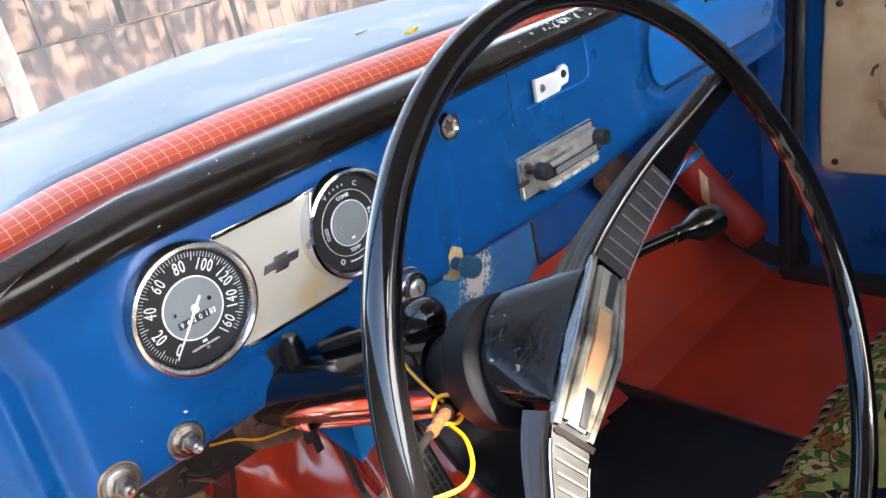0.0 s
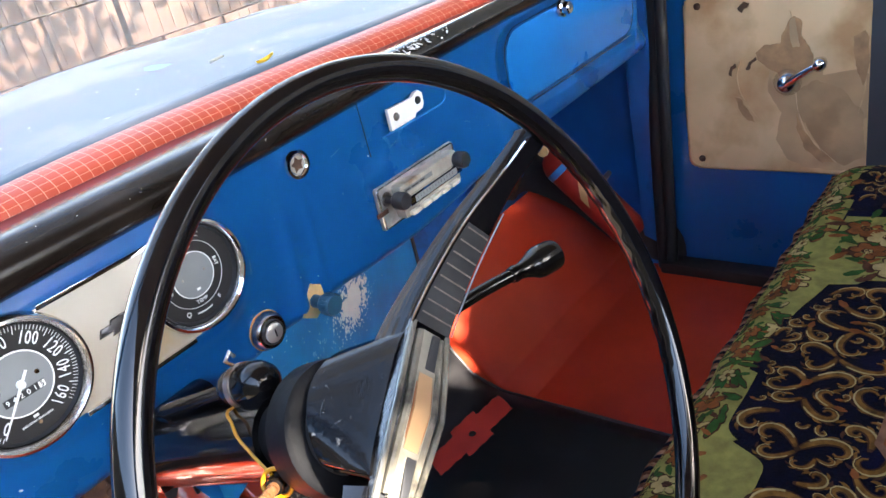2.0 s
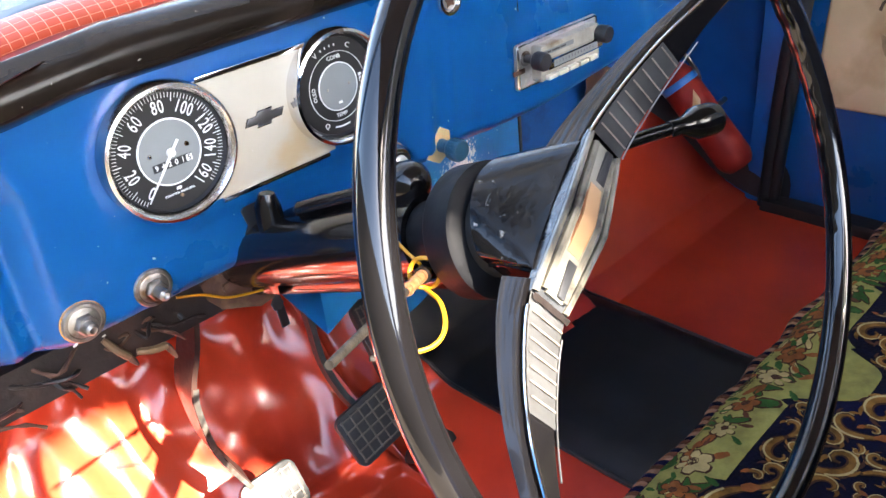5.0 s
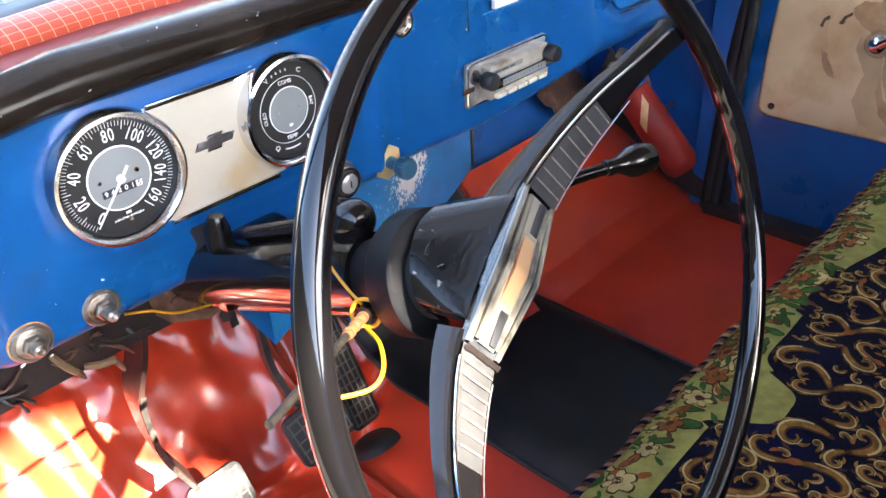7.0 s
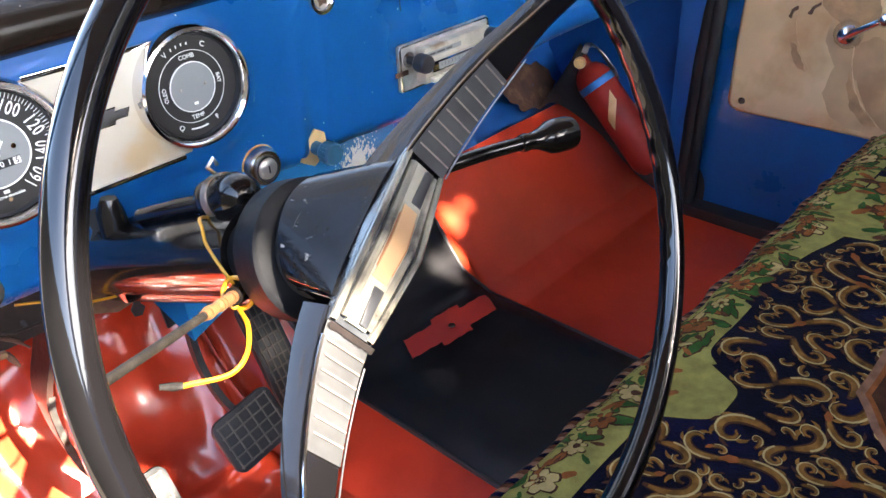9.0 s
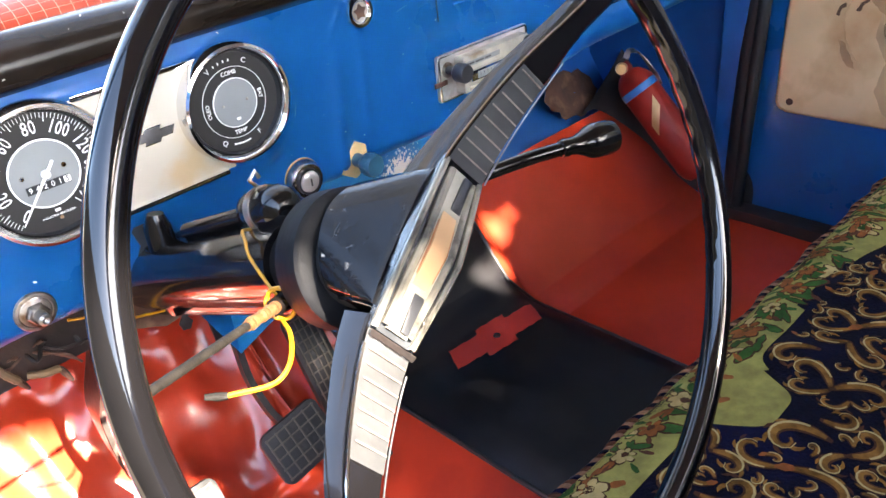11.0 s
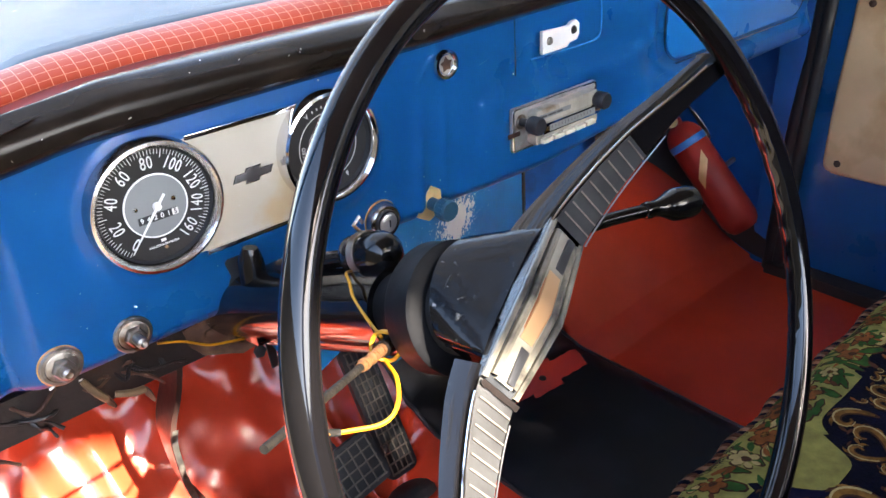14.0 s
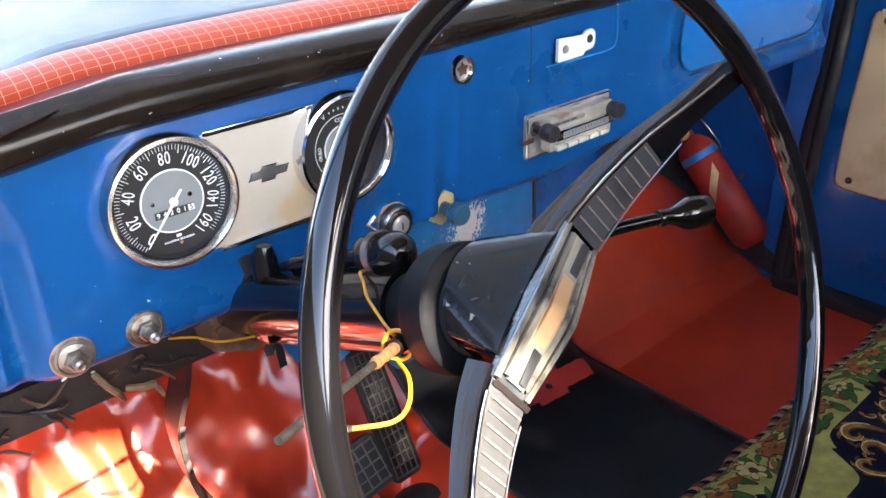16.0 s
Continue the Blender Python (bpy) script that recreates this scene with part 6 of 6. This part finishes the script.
def on_mat(x, y):
    for k in range(400):
        v = 1.2 + 2.6 * k / 400
        p = floor_point(x, v)
        if p.y >= y:
            return p + Vector((0, -0.003, 0.010))
    return floor_point(x, 3.8)


def bow_patch(cx, cy, sx, sy):
    own = bmesh.new()
    cells = []
    for u, v in ((a, b) for a in range(24) for b in range(12)):
        x, y = -1 + 2 * (u + 0.5) / 24, -1 + 2 * (v + 0.5) / 12
        if abs(x) < 0.36 or abs(y) < 0.62:
            cells.append((u, v))
    verts = {}
    def vert(u, v):
        if (u, v) not in verts:
            x, y = -1 + 2 * u / 24, -1 + 2 * v / 12
            wx, wy = cx + sx * x + 0.55 * sy * y, cy + sy * y - 0.10 * sx * x
            verts[(u, v)] = own.verts.new(on_mat(wx, wy))
        return verts[(u, v)]
    for u, v in cells:
        own.faces.new((vert(u, v), vert(u + 1, v), vert(u + 1, v + 1), vert(u, v + 1)))
    return own


part("red_emblem", bow_patch(0.457, 0.024, 0.086, 0.031), M_REDPATCH, mat_ob, "red bow-shaped patch", smooth=180)
part("emblem_rivet", lathe([(0.0, 0.004), (0.005, 0.002), (0.006, 0.0)], Matrix.Translation(on_mat(0.456, 0.022)), 14), M_RUBBER, mat_ob)

# ---- pedals ----
def grid_pad(centre, right, up, w, h, nx, ny, parent):
    nrm = right.cross(up).normalized()
    if nrm.y > 0:
        nrm = -nrm
    mm = Matrix.Translation(centre) @ Matrix((right, up, nrm)).transposed().to_4x4()
    pad = part("pad", prism(rounded(w, h, 0.012), mm, 0.010, bevel=0.002), M_RUBBER, parent, "worn black rubber pad")
    for i in range(nx + 1):
        x = -w / 2 + 0.008 + (w - 0.016) * i / nx
        part("pad_ridge", box(x - 0.0009, x + 0.0009, -h / 2 + 0.006, h / 2 - 0.006, 0.010, 0.0118, m=mm), M_PADEDGE, pad)
    for j in range(ny + 1):
        y = -h / 2 + 0.008 + (h - 0.016) * j / ny
        part("pad_ridge", box(-w / 2 + 0.006, w / 2 - 0.006, y - 0.0009, y + 0.0009, 0.010, 0.0120, m=mm), M_PADEDGE, pad)
    return pad


clutch = thing("clutch_pedal", (-0.07, 0.06, 0.2), "hanging clutch pedal with a flat brown steel arm", "pedal")
EDGE = smooth_path([(-0.054, 0.078, 0.475), (-0.072, 0.073, 0.408), (-0.089, 0.070, 0.366), (-0.0935, 0.068, 0.335), (-0.0885, 0.062, 0.274), (-0.066, 0.052, 0.212)], 6)
bm = tube([Vector(p) + Vector((0, 0.018, 0.004)) for p in EDGE], 0, flat=((0.06, 1, 0.25), 0.036, 0.0065))
part("arm", bm, M_PEDAL, clutch)
# Bright strip that paints the sunlit front edge of the lower arm.
part("lit_edge", tube([Vector(p) + Vector((0, -0.0008, -0.003)) for p in EDGE[12:]], 0, flat=((1, 0, 0), 0.0062, 0.0012)), M_STEEL, clutch, "bright front edge with its sunlight put into the colour")
grid_pad(Vector((-0.046, 0.048, 0.185)), Vector((1, 0, 0)), Vector((0, 0.55, 0.835)), 0.075, 0.06, 5, 4, clutch)
brake = thing("brake_pedal", (0.09, 0.05, 0.2), "hanging brake pedal with a black cross-ribbed pad", "pedal")
bm = tube(smooth_path([(0.086, 0.135, 0.45), (0.089, 0.122, 0.373), (0.090, 0.115, 0.328), (0.087, 0.100, 0.276), (0.090, 0.070, 0.234), (0.099, 0.046, 0.212)], 6), 0, flat=((1, 0, 0), 0.0085, 0.012))
part("arm", bm, M_RUBBER, brake, "black painted curved arm")
grid_pad(Vector((0.100, 0.035, 0.200)), Vector((0.985, 0.0, 0.17)).normalized(), Vector((-0.10, 0.55, 0.83)).normalized(), 0.088, 0.072, 5, 4, brake)
acc = thing("accelerator_pedal", (0.19, 0.08, 0.15), "long black rubber accelerator pedal", "pedal")
up = (Vector((0.196, 0.150, 0.290)) - Vector((0.198, 0.060, 0.115))).normalized()
right = Vector((1, 0.0, 0.0))
right = (right - up * right.dot(up)).normalized()
grid_pad(Vector((0.197, 0.105, 0.203)), right, up, 0.052, 0.20, 4, 12, acc)
part("hinge_base", lathe([(0.0, 0.030), (0.014, 0.028), (0.026, 0.020), (0.034, 0.008), (0.038, -0.006)], Matrix.Translation((0.197, 0.040, 0.088)) @ Euler((radians(-28), 0, 0)).to_matrix().to_4x4() @ Matrix.Diagonal((1.15, 1.0, 0.5, 1.0)), 24), M_RUBBER, acc, "rounded black rubber foot", smooth=80)
part("arm", tube([(0.196, 0.165, 0.29), (0.18, 0.20, 0.40)], 0.007, 10), M_PEDAL, acc)

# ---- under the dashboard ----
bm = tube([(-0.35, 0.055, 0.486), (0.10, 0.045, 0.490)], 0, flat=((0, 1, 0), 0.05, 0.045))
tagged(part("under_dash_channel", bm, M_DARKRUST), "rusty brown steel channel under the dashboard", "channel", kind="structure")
plate_xz = [(-0.074, 0.506), (-0.058, 0.512), (0.04, 0.512), (0.045, 0.470), (0.024, 0.458), (-0.018, 0.452), (-0.030, 0.458), (-0.058, 0.470), (-0.070, 0.486)]
bm = prism(plate_xz, Matrix.Translation((0, 0.022, 0)) @ Euler((radians(90), 0, 0)).to_matrix().to_4x4(), 0.003, bevel=0.0006)
for x, z in ((-0.045, 0.492), (0.0, 0.490)):
    bm = prism(rounded(0.018, 0.010, 0.004), facing(x, 0.0192, z), 0.003, bm, 0.0008)
tagged(part("loose_bracket", bm, M_RUST), "rusty bent bracket below the dashboard edge", "bracket")
bm = prism([(-0.004, 0.010), (0.005, 0.012), (0.004, -0.004), (0.008, -0.010), (0.003, -0.018), (-0.005, -0.016), (-0.007, -0.008), (-0.003, -0.002)], facing(0.004, 0.028, 0.450), 0.003, bevel=0.0006)
tagged(part("rubber_tab", bm, M_RUBBER), "small black rubber tab hanging under the dashboard", "tab")
wires = thing("wiring_bundle", (-0.16, 0.02, 0.47), "frayed brown cloth-taped wiring hanging below the dashboard", "wiring")
rw = random.Random(9)
for i in range(20):
    x = -0.33 + 0.40 * rw.random()
    z = 0.488 + rw.uniform(-0.012, 0.012)
    a, b = rw.uniform(0.01, 0.05), rw.uniform(-0.03, 0.02)
    p = [(x, 0.035, z + 0.01), (x + a * 0.4, 0.014 + rw.uniform(0, 0.02), z), (x + a, 0.014 + rw.uniform(0, 0.02), z + b * 0.5), (x + a * 1.3, 0.02, z + b)]
    part("wire", tube(smooth_path(p, 4), [rw.uniform(0.0010, 0.0027) for _ in range(13)], 7), rw.choice((M_DARKRUST, M_RUST, M_PEDAL, M_RUBBER)), wires)
M_SHEATH = material("brittle_tan_sheath", (0.12, 0.070, 0.030), 0.6, vary=0.3, scale=60, bump=0.3, bump_scale=160)
for p in (((-0.172, 0.022, 0.500), (-0.166, 0.016, 0.488), (-0.158, 0.014, 0.476), (-0.152, 0.018, 0.462)), ((-0.150, 0.016, 0.476), (-0.136, 0.012, 0.472), (-0.124, 0.012, 0.470), (-0.117, 0.016, 0.450))):
    sheath = part("sheath", tube(smooth_path(p[:3], 4), [0.0030, 0.0036, 0.0034, 0.0038, 0.0036, 0.0040, 0.0037, 0.0040, 0.0036], 8), M_SHEATH, wires, "brittle tan wire sheath")
    part("frayed_end", tube(smooth_path(p[2:], 3), [0.0028, 0.0034, 0.0026, 0.0016], 7), M_RUST, sheath)
tab = tube([(0.118, 0.24, 0.33), (0.12, 0.235, 0.29), (0.122, 0.232, 0.255)], 0, flat=((1, 0, 0), 0.012, 0.004))
tagged(part("rubber_strap", tab, M_RUBBER), "short black rubber strap hanging from the firewall", "strap")

# chipped paint on the teal duct
rc = random.Random(3)
bm = bmesh.new()
for i in range(900):
    k, z = rc.gauss(0.585, 0.056), rc.gauss(0.410, 0.022)
    if i % 6 == 0:
        k, z = rc.uniform(0.20, 0.92), rc.uniform(0.40, 0.50)
    elif i % 4 == 0:
        k, z = rc.uniform(0.30, 0.62), rc.uniform(0.375, 0.425)
    if not (0.02 < k < 0.98 and 0.29 < z < 0.52):
        continue
    near = math.hypot((k - 0.585) / 0.056, (z - 0.410) / 0.022)
    s = rc.uniform(0.0006, 0.0058) * max(0.18, 1.15 - 0.42 * near)
    t0 = rc.uniform(0, 3.1)
    ring = []
    for a in span(0, 5.5, 8):
        p, q = s * 1.3 * (1 + rc.uniform(-0.5, 0.5)) * math.cos(a), s * 0.9 * (1 + rc.uniform(-0.5, 0.5)) * math.sin(a)
        ring.append(bm.verts.new(duct_point(k + (p * math.cos(t0) - q * math.sin(t0)) / 0.677, z + p * math.sin(t0) + q * math.cos(t0), 0.0008 + 0.0001 * (i % 9))))
    bm.faces.new(ring)
p = part("flaked_paint", bm, M_WHITEPLASTIC, shelf, "bare pale spots where paint has flaked", smooth=0)
p["kind"] = "stuff"

# ---- small things ----
pendant = thing("pendant", (0.443, -0.137, 0.828), "white round pendant hanging on a cord before the windscreen", "pendant")
TURN = Matrix.Translation((0.443, -0.137, 0.829)) @ Euler((radians(90), 0, radians(-38))).to_matrix().to_4x4()
part("disc", lathe([(0.0, 0.0014), (0.0105, 0.0014), (0.0125, 0.0020), (0.0134, 0.0), (0.0125, -0.0020), (0.0105, -0.0014), (0.0, -0.0014)], TURN, 36), M_WHITEPLASTIC, pendant)
part("ring", tube([(0.443 + 0.0022 * math.cos(a), -0.137, 0.8442 + 0.0022 * math.sin(a)) for a in span(0, 2 * math.pi, 14)], 0.0005, 6), M_CHROME, pendant)
part("cord", tube([(0.443, -0.137, 0.846), (0.4435, -0.137, 1.0), (0.444, -0.137, 1.27)], 0.0008, 6), M_WHITEPLASTIC, pendant)
leaf_ob = bmesh.new()
sheet(span(-1, 1, 9), span(-1, 1, 5), lambda a, b: Vector((0.412 + 0.018 * a + 0.003 * b, 0.180 + 0.006 * a + 0.007 * b * (1 - a * a), 0.768 + 0.004 * b * b + 0.003 * a * a)), leaf_ob)
tagged(part("fallen_leaf", leaf_ob, material("yellow_leaf", (0.75, 0.50, 0.02), 0.5, vary=0.2, scale=80), smooth=180), "yellow fallen leaf on the hood by the windscreen", "leaf")
leaf_ob = bmesh.new()
sheet(span(-1, 1, 9), span(-1, 1, 5), lambda a, b: Vector((0.426 + 0.016 * a, 0.300 + 0.004 * a + 0.006 * b * (1 - a * a), 0.769 + 0.003 * b * b)), leaf_ob)
tagged(part("fallen_leaf", leaf_ob, material("grey_leaf", (0.45, 0.42, 0.30), 0.6, vary=0.2, scale=80), smooth=180), "pale dry leaf on the hood", "leaf")

rh = random.Random(41)
specks = bmesh.new()
for i in range(90):
    x, y = rh.uniform(-0.05, 0.95), rh.uniform(0.24, 0.72)
    if i < 30:
        x, y = rh.gauss(0.50, 0.05), rh.gauss(0.30, 0.03)
    blot(specks, hood_point(x, y) + Vector((0, 0, 0.0006)), Vector((1, 0, 0)), Vector((0, 1, 0)), rh.uniform(0.0006, 0.0040), rh, 0.5)
sp = tagged(part("hood_specks", specks, M_CHIP, smooth=0), "pale specks of dirt scattered on the hood", "dirt", kind="stuff")
bare = bmesh.new()
blot(bare, hood_point(0.413, 0.441) + Vector((0, 0, 0.0006)), Vector((1, 0, 0)), Vector((0, 1, 0)), 0.034, rh, 0.6)
tagged(part("paint_patch", bare, M_SCRATCH, smooth=0), "light blue bare patch of paint on the hood", "patch", kind="structure")

# ---- yard round the truck ----
# Added wall out of view that dims the light through the passenger window.
bm = box(1.9, 2.1, -6, 0.9, GROUND, 2.6)
tagged(part("wall_unseen_passenger", bm, material("rough_plaster", (0.15, 0.135, 0.115), 0.9, vary=0.2, scale=2, bump=0.4, bump_scale=20)), "unseen plastered wall added to block light on the passenger side", "wall", kind="structure")

# Added wall out of view; its dark colour cuts light and reflections from the left.
bm = box(-2.6, -2.4, -7, 3.0, GROUND, 1.9)
tagged(part("wall_unseen_driver", bm, material("dark_plaster", (0.055, 0.052, 0.042), 0.9, vary=0.3, scale=2, bump=0.4, bump_scale=20)), "unseen dark wall added to cut light on the driver side", "wall", kind="structure")

# stack of terracotta blocks
stack = thing("block_wall", (2.2, 5.6, GROUND), "wall of stacked terracotta blocks in the yard", "wall", kind="structure")
brick_me = None
rb = random.Random(11)
for r in range(5):
    for q in range(8):
        w, h = 0.62, 0.40
        x = 0.55 + w * 1.03 * q + (w / 2 if r % 2 else 0)
        z = GROUND + 0.1 + (h + 0.012) * r
        if brick_me is None:
            bmx = box(-w / 2, w / 2, -0.09, 0.09, -h / 2, h / 2, 0.008)
            for g in range(5):
                gx = -w / 2 + w * (g + 0.5) / 5
                bmx = box(gx - 0.012, gx + 0.012, -0.096, -0.088, -h / 2 + 0.01, h / 2 - 0.01, 0.0, bmx)
            ob = part("brick", bmx, M_BRICK, stack)
            brick_me = ob.data
        else:
            ob = new("brick", brick_me)
            ob.parent = stack
        ob.matrix_parent_inverse = stack.matrix_basis.inverted()
        ob.matrix_basis = pose(x + rb.uniform(-0.02, 0.02), 5.6 + rb.uniform(-0.03, 0.03), z, 0, 0, rb.uniform(-3, 3))
for x, y in ((0.95, 4.9), (1.25, 4.6)):
    bm = tube([(x, y, GROUND), (x + 0.04, y, 0.6), (x - 0.02, y + 0.05, 2.4)], [0.07, 0.06, 0.05], 12)
    tagged(part("post", bm, material("weathered_wood", (0.30, 0.24, 0.18), 0.85, vary=0.3, scale=8, bump=0.5, bump_scale=40)), "weathered wooden post in the yard", "post")

# heap of dry leaves and pale rubble
rl = random.Random(21)
M_STRAW = material("dry_leaf", (0.55, 0.43, 0.24), 0.8, vary=0.4, scale=6)
heap = bmesh.new()
for i in range(5200):
    x, y = rl.uniform(2.6, 7.5), rl.uniform(2.8, 7.0)
    z = GROUND + 0.02 + 0.45 * abs(noise.noise(Vector((x * 0.8, y * 0.8, 4)))) * rl.random()
    s = rl.uniform(0.03, 0.09)
    n1 = Vector((rl.uniform(-1, 1), rl.uniform(-1, 1), rl.uniform(-0.4, 0.6))).normalized()
    n2 = n1.cross(Vector((rl.uniform(-1, 1), rl.uniform(-1, 1), 1))).normalized()
    c0 = Vector((x, y, z))
    heap.faces.new([heap.verts.new(c0 + n1 * s * p + n2 * s * q) for p, q in ((-1, 0), (-0.2, 0.45), (1, 0), (-0.2, -0.45))])
tagged(part("leaf_litter", heap, M_STRAW, smooth=0), "heap of pale dry leaves in the yard", "leaves", kind="stuff")
for i in range(14):
    x, y, s = rl.uniform(3.0, 6.0), rl.uniform(3.6, 6.0), rl.uniform(0.10, 0.26)
    bm = bmesh.new()
    bmesh.ops.create_icosphere(bm, subdivisions=3, radius=s)
    for v in bm.verts:
        v.co *= 1 + 0.35 * noise.noise(v.co * 5 + Vector((i * 3.1, 0, 0)))
    bmesh.ops.transform(bm, matrix=Matrix.Translation((x, y, GROUND + s * 0.4)), verts=bm.verts)
    tagged(part("stone", bm, M_DUST, smooth=30), "pale rubble stone lying in the yard", "stone", group="stones in the yard")

# ---- unseen tree, added to shade the cab and the yard ----
tree = thing("tree", (3.6, -3.4, GROUND), "unseen leafy tree added to shade the cab and yard", "tree")
M_BARK = material("bark", (0.12, 0.085, 0.06), 0.9, vary=0.35, scale=9, bump=0.8, bump_scale=18)
trunk = tube(smooth_path([(3.6, -3.4, GROUND - 0.05), (3.55, -3.35, 0.6), (3.3, -3.1, 1.7), (2.9, -2.7, 2.7)], 6), [0.24 - 0.006 * i for i in range(19)], 14)
for tip in ((1.6, -4.6, 3.3), (0.9, -0.8, 3.5), (1.5, 0.8, 3.5), (3.4, 1.8, 3.4), (4.6, -0.6, 3.5), (2.4, -0.4, 3.6)):
    mid = Vector((2.9, -2.7, 2.7)).lerp(Vector(tip), 0.5) + Vector((0, 0, 0.12))
    tube(smooth_path([(2.95, -2.75, 2.6), mid, tip], 6), [0.10 - 0.0065 * i for i in range(13)], 8, trunk)
part("trunk", trunk, M_BARK, tree)
M_LEAF = material("leaf", (0.06, 0.11, 0.03), 0.55, vary=0.4, scale=3)
lt = M_LEAF.node_tree
thin = lt.nodes.new("ShaderNodeBsdfTranslucent")
thin.inputs[0].default_value = (0.38, 0.335, 0.31, 1)
blend = lt.nodes.new("ShaderNodeMixShader")
blend.inputs[0].default_value = 0.5
lt.links.new(lt.nodes["Principled BSDF"].outputs[0], blend.inputs[1])
lt.links.new(thin.outputs[0], blend.inputs[2])
lt.links.new(blend.outputs[0], lt.nodes["Material Output"].inputs[0])
# Points and radii towards which leaves are left out, so sun patches land there.
SUNNY = [(SPOKE @ Vector((s, 0, -0.07))).to_tuple() + (r,) for s, r in ((-0.054, 0.011), (-0.067, 0.014), (-0.080, 0.008))]
SUNNY += [(-0.165, 0.205, 0.170, 0.084), (-0.225, 0.195, 0.160, 0.090), (-0.125, 0.235, 0.205, 0.035), (-0.115, 0.180, 0.145, 0.045), (-0.085, 0.165, 0.125, 0.032), (-0.29, 0.20, 0.165, 0.090), (-0.20, 0.09, 0.07, 0.115), (-0.28, 0.05, 0.06, 0.115), (-0.017, 0.151, 0.111, 0.009), (0.676, 0.214, 0.182, 0.011), (0.720, 0.222, 0.190, 0.003),
          (0.556, 0.118, 0.178, 0.012), (0.590, 0.137, 0.178, 0.008), (0.628, 0.151, 0.148, 0.006)]


def in_gap(p, s):
    for x, y, z, r in SUNNY:
        d = p - Vector((x, y, z))
        if (d - SUN_DIR * d.dot(SUN_DIR)).length < r + 0.75 * s:
            return True
    return False


rt = random.Random(33)
crown = bmesh.new()
count = 0
while count < 36000:
    near = count < 26500
    if count < 2500:                                # dense boughs that shade the passenger footwell
        g = Vector((rt.uniform(0.55, 1.15), rt.uniform(-0.35, 0.36), 0.12))
        x, y, z = g - SUN_DIR * ((rt.uniform(2.6, 3.0) - g.z) / -SUN_DIR.z)
    elif near:
        x, y, z = rt.uniform(-1.0, 1.8), rt.uniform(-4.1, -2.5), rt.uniform(2.6, 3.0)
    else:
        x, y, z = rt.uniform(-1.0, 5.6), rt.uniform(-3.4, 3.4), rt.uniform(2.7, 3.9)
    count += 1
    c0 = Vector((x, y, z))
    s = rt.uniform(0.024, 0.038) if near else rt.uniform(0.05, 0.10)
    if in_gap(c0, s) or (not near and noise.noise(c0 * 0.9) < -0.22):
        continue
    n1 = Vector((rt.uniform(-1, 1), rt.uniform(-1, 1), rt.uniform(-0.5, 0.5))).normalized()
    n2 = n1.cross(Vector((rt.uniform(-0.6, 0.6), rt.uniform(-0.6, 0.6), 1))).normalized()
    crown.faces.new([crown.verts.new(c0 + n1 * s * p + n2 * s * q) for p, q in ((-1, 0), (-0.3, 0.5), (0.4, 0.4), (1, 0), (0.4, -0.4), (-0.3, -0.5))])
part("crown", crown, M_LEAF, tree, smooth=0)

# bright dry foliage beyond the hood
bush = thing("tree", (3.5, 8.0, GROUND), "dry sunlit tree with pale leaves behind the blocks", "tree")
bt = tube(smooth_path([(3.5, 8.0, GROUND), (3.4, 8.1, 1.2), (3.7, 8.0, 2.6)], 5), [0.14 - 0.008 * i for i in range(11)], 10)
for tip in ((1.2, 7.6, 3.4), (5.6, 7.8, 3.2), (6.8, 7.4, 2.2), (2.6, 8.2, 4.2), (1.6, 7.9, 2.6)):
    tube(smooth_path([(3.5, 8.05, 1.3), Vector((3.5, 8.05, 1.3)).lerp(Vector(tip), 0.5) + Vector((0, 0, 0.25)), tip], 5), [0.06 - 0.004 * i for i in range(11)], 7, bt)
part("trunk", bt, M_BARK, bush)
dry = bmesh.new()
for i in range(7200):
    c0 = Vector((rt.uniform(0.4, 10), rt.uniform(6.6, 9.4), rt.uniform(-0.5, 4.8)))
    if noise.noise(c0 * 0.8) < -0.25:
        continue
    s = rt.uniform(0.07, 0.15)
    n1 = Vector((rt.uniform(-1, 1), rt.uniform(-1, 1), rt.uniform(-0.8, 0.8))).normalized()
    n2 = n1.cross(Vector((rt.uniform(-0.6, 0.6), rt.uniform(-0.6, 0.6), 1))).normalized()
    dry.faces.new([dry.verts.new(c0 + n1 * s * p + n2 * s * q) for p, q in ((-1, 0), (-0.3, 0.5), (0.4, 0.4), (1, 0), (0.4, -0.4), (-0.3, -0.5))])
part("crown", dry, material("pale_dry_leaf", (0.15, 0.115, 0.065), 0.7, vary=0.5, scale=1.5), bush, smooth=0)
